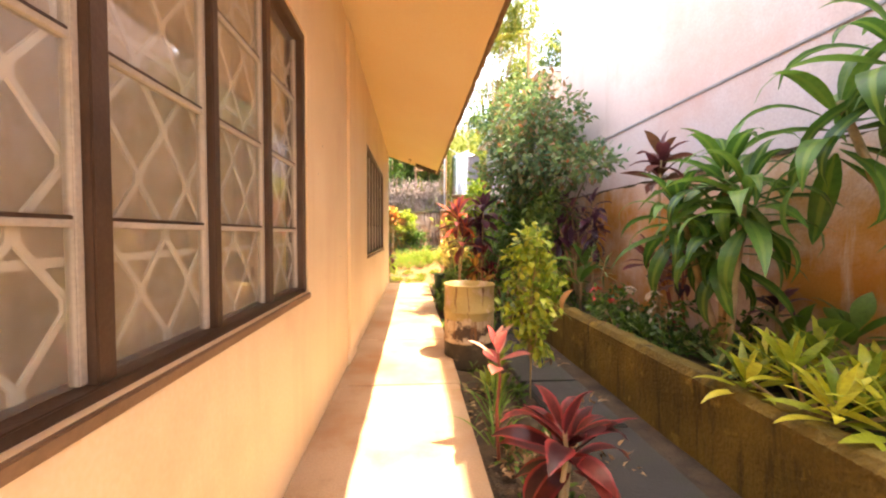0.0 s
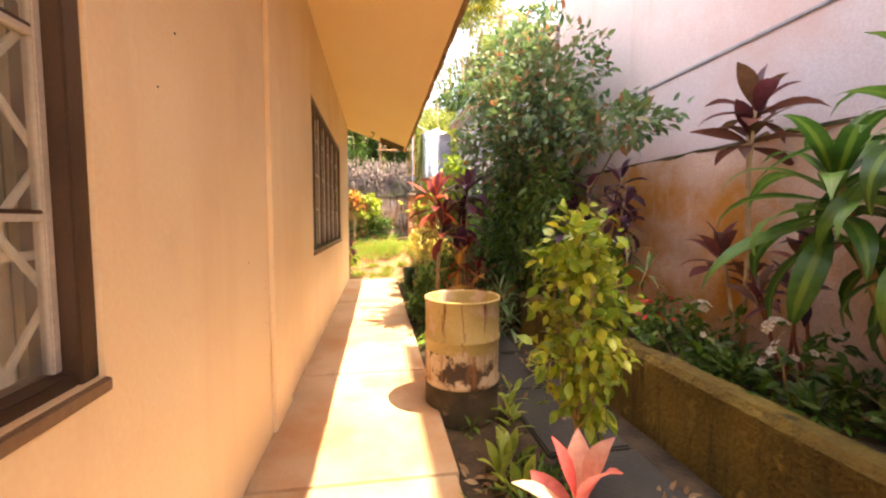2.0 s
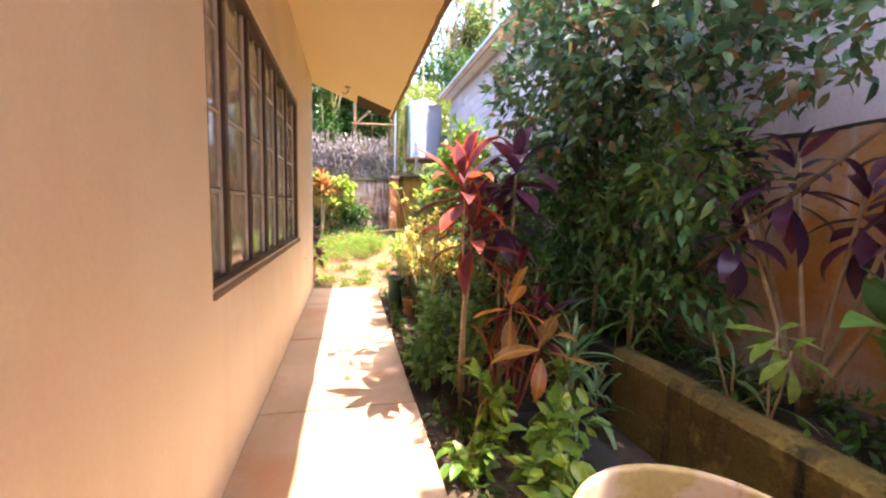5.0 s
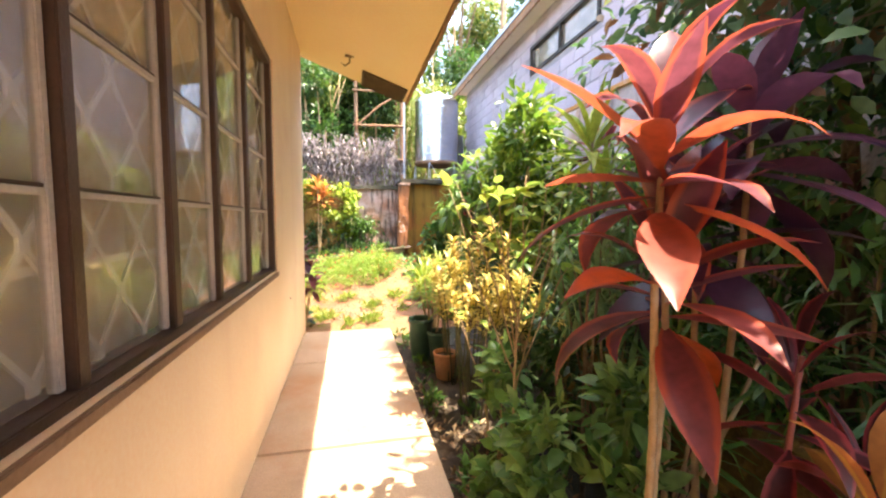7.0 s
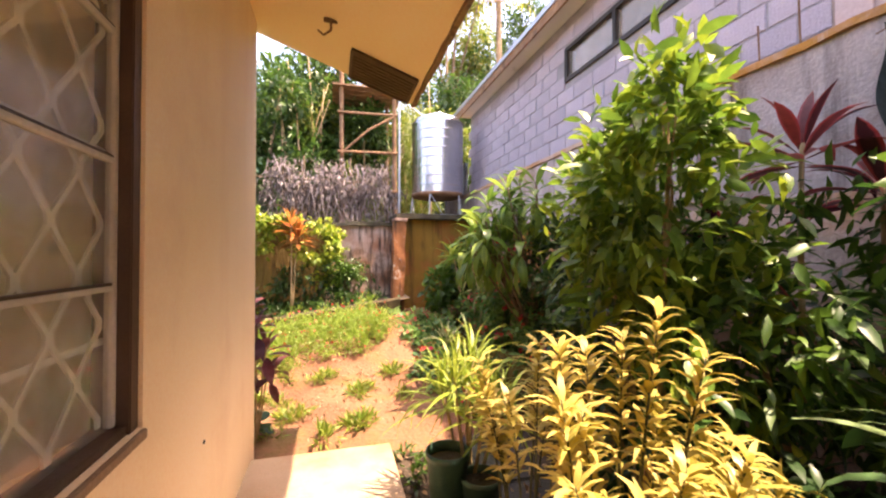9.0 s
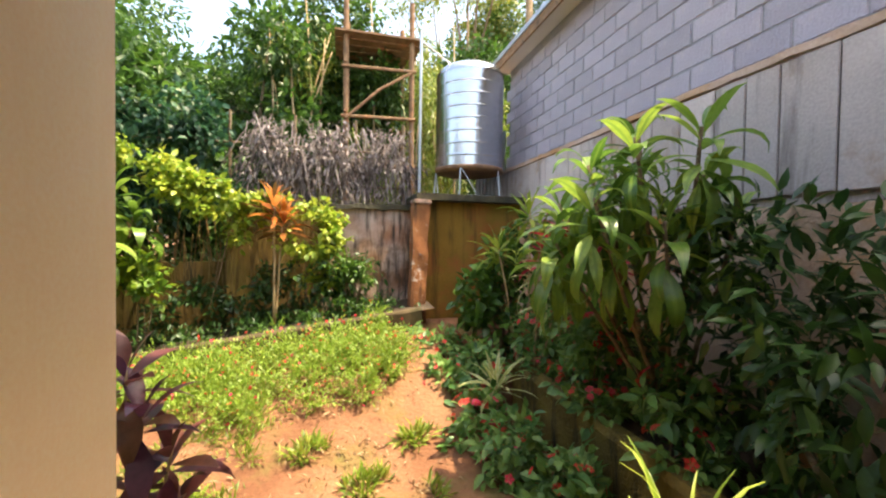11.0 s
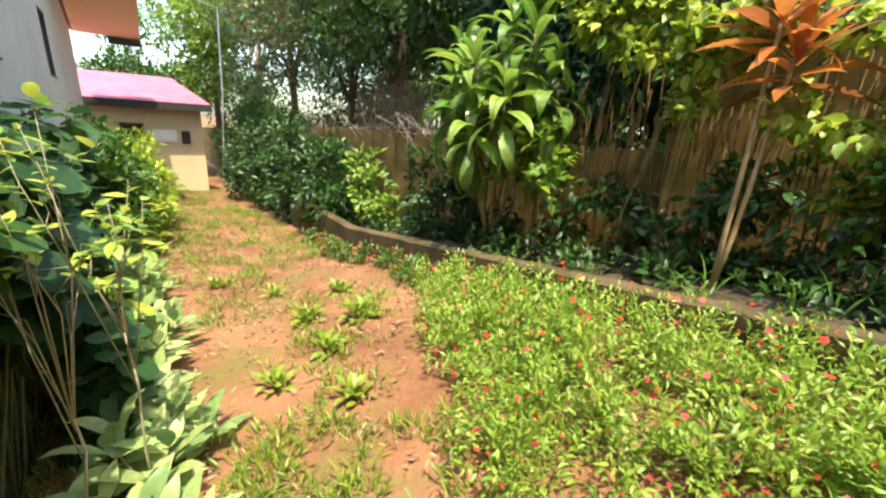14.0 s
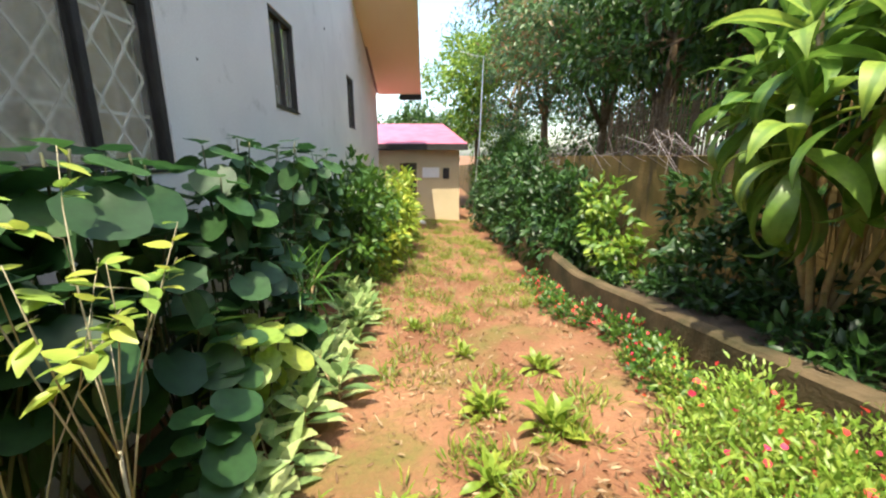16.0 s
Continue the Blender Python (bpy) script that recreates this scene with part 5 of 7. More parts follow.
bush("bed_shrub", "dark green shrub filling the bed", (2.15, 11.6, BED), [(0.0, 0.0, 0.8, 0.45, 0.8, 0.65), (0.0, -0.9, 0.7, 0.42, 0.7, 0.6), (0.1, 0.8, 0.9, 0.4, 0.6, 0.7)], 3600, (0.13, 0.045), M["leaf_shaded"], 38, stems=6, hang=0.5)
rosette("palm_clump", "green clump of narrow palm-like leaves", (1.25, 8.35, -0.1), [(0, 0, 0.95), (0.15, 0.2, 0.75), (-0.1, -0.2, 0.70), (0.2, -0.25, 1.05), (-0.12, 0.3, 0.55), (0.3, 0.1, 0.5)], L_GRAS, 20, M["stem"], 39, steep=(80, -25), reach=0.2, radius=0.010)
for k, (x, y, z, h) in enumerate(((1.95, 8.05, BED, 0.9), (1.95, 7.6, BED, 0.8), (1.48, 7.6, -0.1, 0.6), (2.0, 8.5, BED, 0.8))):
    rosette("palm_clump", "dark green clump of narrow palm-like leaves", (x, y, z), [(0, 0, h), (0.12, 0.15, h * 0.8), (-0.1, -0.15, h * 0.65), (0.1, -0.18, h * 0.5)], L_GRAS if k % 2 else L_GLOS, 20, M["stem"], 310 + k, group="palm-like clumps by the kerb", steep=(80, -30), reach=0.25, radius=0.009)
rosette("cordyline", "tall red and orange cordyline beside the walkway", (0.72, 7.85, -0.12), [(-0.02, 0.0, 1.84), (0.06, 0.05, 1.50)], L_CORG, 22, M["stem"], 40, steep=(86, -25), reach=0.30, radius=0.012, size=(0.75, 1.05))
rosette("cordyline", "purple-leaved cordyline with pale sheen beside the red one", (1.08, 8.0, -0.12), [(0.05, -0.05, 1.92), (0.0, 0.1, 1.62)], L_CPUR, 20, M["stem"], 401, steep=(75, -40), reach=0.30, radius=0.012, size=(1.0, 1.3))
rosette("cordyline", "low dark red cordyline under the tall ones", (1.10, 7.75, -0.12), [(0.0, 0.0, 1.15), (0.1, -0.12, 0.85)], L_CRED, 14, M["redstem"], 402, steep=(75, -40), reach=0.3, radius=0.010, size=(0.7, 0.95))
rosette("croton", "broad brownish red croton leaves on reddish stems", (0.92, 7.45, -0.12), [(0.0, 0.0, 0.95), (0.12, -0.22, 0.75), (-0.05, 0.2, 0.55)], L_CRTR, 8, M["redstem"], 41, steep=(70, -40), radius=0.010)
rosette("spiky_dracaena", "sunlit yellow-green spiky dracaena head on a tall stem", (1.04, 8.70, -0.1), [(0.0, 0.0, 1.92), (0.2, 0.16, 1.74)], L_SPIK, 28, M["bark"], 42, steep=(86, -20), reach=0.12, radius=0.008, size=(0.7, 0.9))
rosette("strap_plant", "glossy green clump of drooping narrow leaves", (1.3, 8.85, -0.1), [(-0.12, 0.0, 1.62), (-0.22, 0.14, 1.5), (0.0, -0.12, 1.66), (-0.2, 0.3, 1.32), (0.12, 0.2, 1.5), (-0.05, 0.05, 1.28), (0.16, 0.0, 1.3), (-0.1, 0.2, 1.1), (0.1, -0.1, 1.08), (0.25, 0.3, 1.2)], L_GLOS, 24, M["bark"], 49, steep=(80, -60), reach=0.20, radius=0.006, size=(0.65, 0.95))


def spray_leaves(bm, path, count, length, width, seed, droop=1.0):
    """Many narrow curling leaves along one twig, drooping to both sides."""
    rng = random.Random(seed)
    pts = [Vector(q) for q in path]
    for i in range(count):
        s = 0.18 + 0.82 * i / count
        k = min(len(pts) - 2, int(s * (len(pts) - 1)))
        u = s * (len(pts) - 1) - k
        o, ahead = pts[k].lerp(pts[k + 1], u), (pts[k + 1] - pts[k]).normalized()
        a = i * 2.4 + rng.uniform(-0.4, 0.4)
        side = ahead.orthogonal().normalized()
        out = (side * math.cos(a) + ahead.cross(side) * math.sin(a)) * rng.uniform(0.7, 1.1) + ahead * rng.uniform(0.3, 0.9)
        out.z += 0.25
        out.normalize()
        ln, wd = length * rng.uniform(0.6, 1.2), width * rng.uniform(0.7, 1.15)
        across = out.cross(Vector((0, 0, 1)))
        across = across.normalized() if across.length > 0.05 else Vector((1, 0, 0))
        rows, c, d = [], o.copy(), out.copy()
        for w in (0.35, 1.0, 0.8, 0.12):
            rows.append((bm.verts.new(c - across * wd * 0.5 * w), bm.verts.new(c + across * wd * 0.5 * w)))
            c = c + d * ln / 3
            d = (d + Vector((0, 0, -0.42 * droop * rng.uniform(0.6, 1.4)))).normalized()
        for p, q in zip(rows, rows[1:]):
            bm.faces.new((p[0], p[1], q[1], q[0]))


def spray_shrub(name, label, at, ends, count, leaf, mat, seed, droop=1.0):
    """A shrub of arching twigs, each feathered with narrow leaves. ends: (dx, dy, dz) of the twig tips."""
    rng = random.Random(seed)
    root = thing(name, label, "shrub", at)
    crown = bmesh.new()
    for k, e in enumerate(ends):
        e = Vector(e)
        base = Vector((e.x * 0.25 + rng.uniform(-0.04, 0.04), e.y * 0.25 + rng.uniform(-0.04, 0.04), 0.0))
        p1 = base.lerp(e, 0.45) + Vector((0, 0, 0.10 + 0.05 * e.z))
        p2 = base.lerp(e, 0.75) + Vector((0, 0, 0.12))
        part("branch", tube([base - Vector((0, 0, 0.04)), p1, p2, e], [0.007, 0.006, 0.004, 0.002], 6), M["stalk"], root, smooth=True)
        spray_leaves(crown, [p1, p2, e], count, leaf[0], leaf[1], seed * 50 + k, droop)
    tagged(part("crown", crown, mat, root, smooth=True), kind="stuff")
    return root


rp = random.Random(63)
M["plume_spray"] = leafmat("plume_spray", [(0.36, 0.30, 0.06), (0.52, 0.41, 0.10), (0.66, 0.53, 0.17), (0.40, 0.36, 0.08)])
spray_shrub("yellow_croton", "feathery yellow croton with narrow curling leaves", (0.76, 9.75, -0.12), [(0.16, 0.0, 1.52), (0.10, 0.1, 1.42), (0.24, -0.1, 1.40), (0.02, 0.2, 1.36), (-0.12, 0.15, 1.38), (-0.2, 0.0, 1.26), (0.60, 0.0, 0.88), (0.54, -0.12, 0.96), (0.50, 0.12, 1.02), (0.40, -0.05, 1.10), (0.36, 0.2, 1.14), (0.28, -0.2, 1.12), (0.18, -0.25, 1.08), (0.05, -0.2, 1.12), (-0.08, -0.22, 1.02), (-0.22, -0.1, 1.06), (-0.1, 0.05, 1.2), (0.62, -0.2, 0.80), (0.1, -0.1, 0.92), (0.3, 0.0, 0.98)], 46, (0.125, 0.026), M["plume_spray"], 43)


def twig_shrub(name, label, at, fork, ends, leaves, per, mat, seed, radius=0.009, size=(0.8, 1.2), group=""):
    """A half-bare shrub: one stem to a fork, thin branching twigs, leaves towards their ends."""
    rng = random.Random(seed)
    root = thing(name, label, "shrub", at, group)
    f = Vector(fork)
    wob = lambda v, a: v + Vector((rng.uniform(-a, a), rng.uniform(-a, a), rng.uniform(-a, a)))
    part("stem", tube([(0, 0, -0.04), wob(f * 0.35, 0.02), wob(f * 0.7, 0.02), f], [radius * 1.3, radius * 1.1, radius, radius * 0.9], 7), mat, root, smooth=True)
    for k, end in enumerate(ends):
        e = Vector(end)
        st = f * rng.uniform(0.62, 1.0)
        mid = wob(st.lerp(e, 0.45) + Vector((0, 0, 0.04)), 0.05)
        tw = part("twig", tube([st, mid, wob(mid.lerp(e, 0.6), 0.02), e], [radius * 0.62, radius * 0.5, radius * 0.38, radius * 0.2], 6), mat, root, smooth=True)
        side = wob(mid.lerp(e, rng.uniform(0.1, 0.6)), 0.02)
        tip = side + Vector((rng.uniform(-0.2, 0.2), rng.uniform(-0.2, 0.2), rng.uniform(0.05, 0.22)))
        part("twig", tube([mid, side, tip], [radius * 0.4, radius * 0.32, radius * 0.14], 5), mat, root, smooth=True)
        for i in range(per):
            c, n = (e, mid) if i % 3 else (tip, side)
            o = c.lerp(n, rng.uniform(0.0, 0.45))
            lf = part("leaf", rng.choice(leaves), None, root)
            s = rng.uniform(*size)
            lf.matrix_local = Matrix.Translation(o) @ pose(0, 0, 0, rng.uniform(-25, 25), -rng.uniform(-30, 45), rng.uniform(0, 360)) @ Matrix.Diagonal((s, s, s, 1))
    return root


rs = random.Random(11)
shrub = twig_shrub("leafy_shrub", "bright yellow-green shrub with layered drooping leaves", (0.96, 4.58, -0.11), (0.0, 0.0, 0.5), [(0.25 * math.cos(i * 2.4) * rs.uniform(0.3, 1.0), 0.25 * math.sin(i * 2.4) * rs.uniform(0.3, 1.0), 0.62 + 0.88 * i / 15) for i in range(16)], L_VINE, 9, M["stem"], 11, radius=0.007, size=(0.38, 0.66))
part("crown", leaf_cloud("crown", M["leaf_lime"], [(0, 0, 1.32, 0.19, 0.19, 0.18), (0.02, 0.04, 1.06, 0.24, 0.24, 0.22), (-0.02, -0.04, 0.80, 0.24, 0.24, 0.22), (0.03, 0.0, 0.54, 0.16, 0.16, 0.17)], 900, 0.075, 0.046, 12, 0.8, 0.2), M["leaf_lime"], shrub)
twig_shrub("vine_shrub", "sparse shrub with yellow-green leaves on bare pale twigs", (0.66, 8.72, -0.12), (0.02, 0.02, 1.08), [(-0.38, 0.0, 1.76), (-0.30, 0.06, 1.72), (-0.2, -0.04, 1.70), (-0.10, 0.06, 1.78), (0.0, 0.0, 1.70), (0.08, 0.08, 1.76), (0.16, 0.02, 1.72), (0.22, -0.05, 1.66), (0.34, 0.04, 1.34), (0.24, 0.05, 1.48)], L_VINE, 7, M["stem"], 44, radius=0.007, size=(0.32, 0.62))
twig_shrub("bare_shrub", "thin half-bare shrub with pale twigs beside the walkway", (0.72, 9.35, -0.12), (0.03, 0.0, 0.42), [(-0.18, 0.1, 0.95), (0.05, 0.05, 0.88), (0.22, -0.1, 0.80), (0.36, 0.0, 1.0)], L_TINY, 3, M["stem"], 240, radius=0.007)
bush("big_shrub", "tall bright green shrub beside the block wall", (1.45, 10.35, -0.10), [(0.0, 0.0, 1.95, 0.38, 0.42, 0.50), (0.1, 0.25, 1.65, 0.40, 0.45, 0.45), (-0.1, -0.2, 2.30, 0.26, 0.28, 0.32), (0.15, -0.15, 1.35, 0.35, 0.4, 0.4), (0.1, 0.5, 2.0, 0.3, 0.3, 0.35)], 3600, (0.12, 0.045), M["leaf_light"], 45, stems=7, stem_mat=M["stem"], hang=0.45, shell=0.35, radius=0.013)
rosette("cordyline", "dark red cordyline before the block house", (2.1, 10.1, BED), [(0.0, 0.0, 1.75), (-0.1, 0.3, 1.3)], L_CRED, 16, M["stem"], 46, steep=(80, -20), radius=0.014)
rosette("spider_plant", "arching grass-like plant at the end of the walk", (0.76, 11.2, -0.12), [(0, 0, 0.86), (0.1, 0.18, 0.95), (-0.14, 0.1, 0.78), (0.05, -0.2, 0.80), (-0.12, -0.1, 0.92), (0.2, -0.1, 0.7)], L_LIME, 28, M["stem"], 47, steep=(88, -10), radius=0.012)
spray_shrub("yellow_croton", "feathery yellow croton beside the pots", (0.80, 10.45, -0.12), [(rp.uniform(-0.22, 0.26), rp.uniform(-0.35, 0.35), z) for z in (1.30, 1.22, 1.15, 1.08, 1.02, 0.95, 0.9, 0.82, 0.75, 1.1)], 40, (0.13, 0.028), M["plume_spray"], 48)
for k, (x, y, h) in enumerate(((0.60, 8.75, 0.28), (0.72, 9.05, 0.42), (0.58, 8.3, 0.40), (0.80, 8.05, 0.55), (0.62, 7.2, 0.25), (0.85, 6.6, 0.3), (0.70, 6.2, 0.2), (1.05, 7.0, 0.35))):
    bush("leafy_plant", "light green leafy plant beside the walkway", (x, y, -0.12), [(0, 0, h, 0.13, 0.15, 0.14), (0.08, 0.1, h * 1.5, 0.13, 0.13, 0.13), (-0.04, -0.08, h * 0.6, 0.12, 0.14, 0.1)], 260, (0.11, 0.055), M["leaf_light" if k > 3 else "leaf_soft"], 300 + k, stems=4, stem_mat=M["stem"], shell=0.25, group="leafy plants beside the walkway", radius=0.006)


def pot(at, r, h, mat, label):
    root = thing("plant_pot", label, "pot", at, "pots at the walkway end")
    part("body", lathe([(0.001, 0.0), (r * 0.74, 0.0), (r * 0.76, 0.02), (r, h * 0.9), (r * 1.07, h * 0.91), (r * 1.07, h), (r * 0.98, h), (r * 0.95, h * 0.86)], 36), mat, root, smooth=True)
    part("soil", lathe([(r * 0.95, h * 0.86), (r * 0.5, h * 0.88), (0.001, h * 0.87)], 24), M["mulch"], root, smooth=True)


pot((0.60, 11.12, -0.115), 0.13, 0.46, M["potgreen"], "dark green plastic plant pot")
pot((0.78, 11.0, -0.115), 0.12, 0.34, M["potgreen"], "dark green plastic plant pot in shade")
pot((0.74, 10.55, -0.115), 0.11, 0.26, M["clay"], "reddish clay plant pot")
dried = thing("dry_leaf", "curled orange-brown dry leaf hanging over the kerb", "leaf", (1.86, 5.86, 0.66))
part("blade", blade("dry_blade", M["dryleaf"], 0.34, 0.11, 1.9, 0.5, 8, 0.5, wave=0.04), None, dried).matrix_local = pose(0, 0, 0, 0, 35, 195)
rosette("sprig_plant", "young plant with hanging lime green leaves at the kerb", (1.90, 6.52, BED), [(0.0, 0.0, 0.50), (0.02, -0.06, 0.42)], L_WEED, 8, M["stem"], 19, steep=(25, -65), reach=0.08, radius=0.006, size=(0.9, 1.25))

rosette("dracaena", "large pale green dracaena with broad leaves hanging over the kerb", (2.26, 12.85, BED), [(-0.84, -0.24, 1.58), (-0.70, 0.0, 1.82), (-0.90, 0.08, 1.34), (-0.60, -0.28, 1.94), (-0.44, -0.12, 1.75), (-0.76, 0.2, 1.5), (-0.60, 0.3, 1.32), (-0.50, 0.0, 1.38), (-0.36, 0.22, 1.85), (-0.30, 0.42, 1.55), (-0.62, 0.48, 1.62), (-0.42, 0.6, 1.35), (-0.28, 0.08, 2.08), (-0.25, -0.42, 1.72), (-0.12, -0.5, 1.45), (-0.38, -0.52, 1.95), (-0.5, -0.42, 1.45)], [blade("dracaena_leaf", M["drac2"], 0.38, 0.088, d, 0.2, 7, 0.46, wave=0.02) for d in (1.2, 2.0, 2.7)], 19, M["bark"], 50, steep=(70, -75), reach=0.32, radius=0.014, size=(0.75, 1.1))
rosette("cordyline", "bright red cordyline in the corner of the bed", (2.12, 14.0, BED), [(0.0, 0.0, 1.36), (-0.12, 0.1, 1.16), (0.1, -0.3, 1.2)], L_CBRT, 16, M["stem"], 51, steep=(80, -10), radius=0.013)
rosette("spiky_dracaena", "yellow-green dracaena in the corner of the bed", (1.98, 14.55, 0.0), [(0.0, 0.0, 2.02), (-0.22, 0.3, 1.62), (-0.12, 0.6, 1.42), (0.1, -0.1, 1.72)], L_SPIK, 20, M["stem"], 52, steep=(80, -30), radius=0.013)
bush("corner_shrub", "broad-leaved green shrub in the yard corner", (1.80, 15.1, -0.05), [(0.0, 0.0, 0.75, 0.35, 0.4, 0.4), (0.25, 0.3, 1.35, 0.30, 0.3, 0.35), (-0.2, 0.0, 1.05, 0.22, 0.3, 0.3), (0.4, -0.2, 1.05, 0.3, 0.35, 0.35), (0.1, -0.1, 1.55, 0.2, 0.2, 0.25), (0.45, 0.1, 1.8, 0.2, 0.25, 0.2)], 1500, (0.14, 0.08), M["leaf_mid"], 53, stems=6, hang=0.5)
for k, (x, y, z, n) in enumerate(((2.05, 13.75, BED, 1.9), (1.95, 13.25, BED, 1.7), (1.30, 13.3, -0.1, 0.9), (2.3, 13.35, BED, 1.7), (1.95, 14.2, BED, 1.3), (2.0, 12.55, BED, 1.1), (1.15, 13.75, -0.08, 0.8), (1.05, 14.35, -0.05, 1.0), (1.45, 14.5, -0.05, 1.4), (1.2, 15.0, 0.0, 1.3), (1.4, 12.75, -0.1, 0.7), (2.25, 14.5, 0.0, 2.4), (0.85, 15.1, 0.2, 0.8))):
    bush("red_flower_plant", "leafy plant covered with small red flowers", (x, y, z), [(0, 0, 0.34 * n, 0.24, 0.26, 0.20), (0.1, 0.15, 0.24 * n, 0.22, 0.2, 0.16), (-0.08, -0.1, 0.14, 0.22, 0.22, 0.14)], 560, (0.105, 0.050), M["leaf_soft"], 60 + k, stems=4, shell=0.35, group="red flowering plants", flowers=(F_RED, 40 if k in (0, 1, 3, 4) else 26, 0.064), radius=0.007)
rosette("strap_plant", "arching pale-striped strap leaves in the bed corner", (1.86, 14.1, BED), [(0, 0, 1.05), (0.1, -0.2, 0.8)], L_PALE, 16, M["stem"], 71, steep=(75, -40), reach=0.12, radius=0.010, size=(1.0, 1.4))
rosette("variegated_rosette", "cream variegated rosette of narrow leaves on a short stem", (1.38, 13.92, -0.10), [(0.0, 0.0, 0.50)], L_PALE, 22, M["stem"], 70, steep=(85, -5), reach=0.06, radius=0.012, size=(1.1, 1.4))

# ---- plants of the back bed ----
rosette("dracaena", "big green dracaena clump with broad hanging leaves", (-2.95, 16.05, 0.25), [(0.1, 0.0, 2.22), (-0.45, -0.1, 1.95), (0.42, -0.05, 2.05), (0.0, -0.35, 1.85), (-0.3, -0.3, 1.65), (0.38, -0.3, 1.62), (-0.6, 0.0, 1.6), (0.6, 0.0, 1.7), (0.1, -0.4, 1.4)], L_DRACB, 25, M["stem"], 80, steep=(72, -80), reach=0.5, radius=0.017, size=(0.85, 1.1))
rosette("cordyline", "orange-red cordyline on a thin stem", (-0.80, 15.98, 0.55), [(0.0, 0.0, 1.60), (0.1, 0.05, 1.40)], L_FLAM, 24, M["stem"], 81, steep=(85, -15), reach=0.2, radius=0.014)
rv = random.Random(71)
def sprays(n, x0, x1, z0, z1, r0, r1, y=0.0):
    return [(rv.uniform(x0, x1), y + rv.uniform(-0.14, 0.1), rv.uniform(z0, z1), rv.uniform(r0, r1) * 1.3, rv.uniform(r0, r1), rv.uniform(r0, r1)) for _ in range(n)]


def arch(n, pts, r0, r1):
    out = []
    for i in range(n):
        s = rv.random() * (len(pts) - 1)
        k = int(s)
        (xa, za), (xb, zb) = pts[k], pts[min(k + 1, len(pts) - 1)]
        u = s - k
        out.append((xa + (xb - xa) * u, rv.uniform(-0.15, 0.12), za + (zb - za) * u + rv.uniform(-0.12, 0.08), rv.uniform(r0, r1) * 1.2, rv.uniform(r0, r1), rv.uniform(r0, r1)))
    return out


bush("vine_mass", "sunlit yellow-green creeper arching over the back wall", (-1.75, 16.2, 0.4), arch(22, [(-1.0, 2.35), (-0.4, 2.2), (-0.1, 2.0), (0.5, 1.82), (1.1, 1.75)], 0.08, 0.19) + arch(9, [(-0.35, 1.9), (0.3, 1.5), (0.6, 1.1)], 0.08, 0.16) + sprays(7, 0.0, 0.9, 1.45, 1.8, 0.08, 0.18) + sprays(4, -0.9, -0.5, 0.7, 1.1, 0.07, 0.14), 2300, (0.10, 0.06), M["leaf_lime"], 82, stems=3, hang=0.6, shell=0.2, radius=0.006)
bush("vine_mass", "yellow-green shrub beside the orange cordyline", (-0.40, 16.2, 0.5), sprays(9, -0.2, 0.3, 1.1, 1.65, 0.10, 0.2) + sprays(7, -0.1, 0.45, 0.55, 1.1, 0.12, 0.2), 1500, (0.09, 0.06), M["leaf_lime"], 83, stems=3, hang=0.6, shell=0.2, radius=0.006)
bush("hanging_shrub", "creepers hanging on the back wall, leaves coloured dark as in shade", (-1.2, 16.25, 0.3), sprays(26, -1.7, 1.6, 0.2, 1.05, 0.12, 0.28), 2600, (0.10, 0.045), M["leaf_shaded"], 84, stems=3, hang=0.7, shell=0.2, radius=0.006)
bush("small_leaf_shrub", "small-leaved green shrub trailing down to the kerb", (0.15, 16.1, 0.6), sprays(10, -0.45, 0.35, 0.15, 0.85, 0.10, 0.2), 1100, (0.065, 0.04), M["leaf_mid"], 86, stems=6, hang=0.5, shell=0.2)
bush("sunlit_sprig", "small pale-leaved shrub catching the sun", (-2.2, 15.85, 0.25), [(0.0, 0.0, 1.0, 0.24, 0.18, 0.24), (0.15, 0, 0.8, 0.18, 0.15, 0.15)], 300, (0.10, 0.06), M["leaf_light"], 85, stems=3, hang=0.4, radius=0.007)
for k, (x, y) in enumerate(((-0.9, 15.72), (-0.35, 15.75), (-2.6, 15.75), (-1.7, 15.7), (0.3, 15.72))):
    rosette("grass_clump", "narrow-leaved clump in the back bed", (x, y, ground_z(x, 15.35) + 0.12), [(0, 0, 0.1), (0.15, 0.05, 0.12)], L_GRAS, 10, M["stem"], 90 + k, group="clumps in the back bed", steep=(85, 20), radius=0.006, size=(0.6, 0.9))


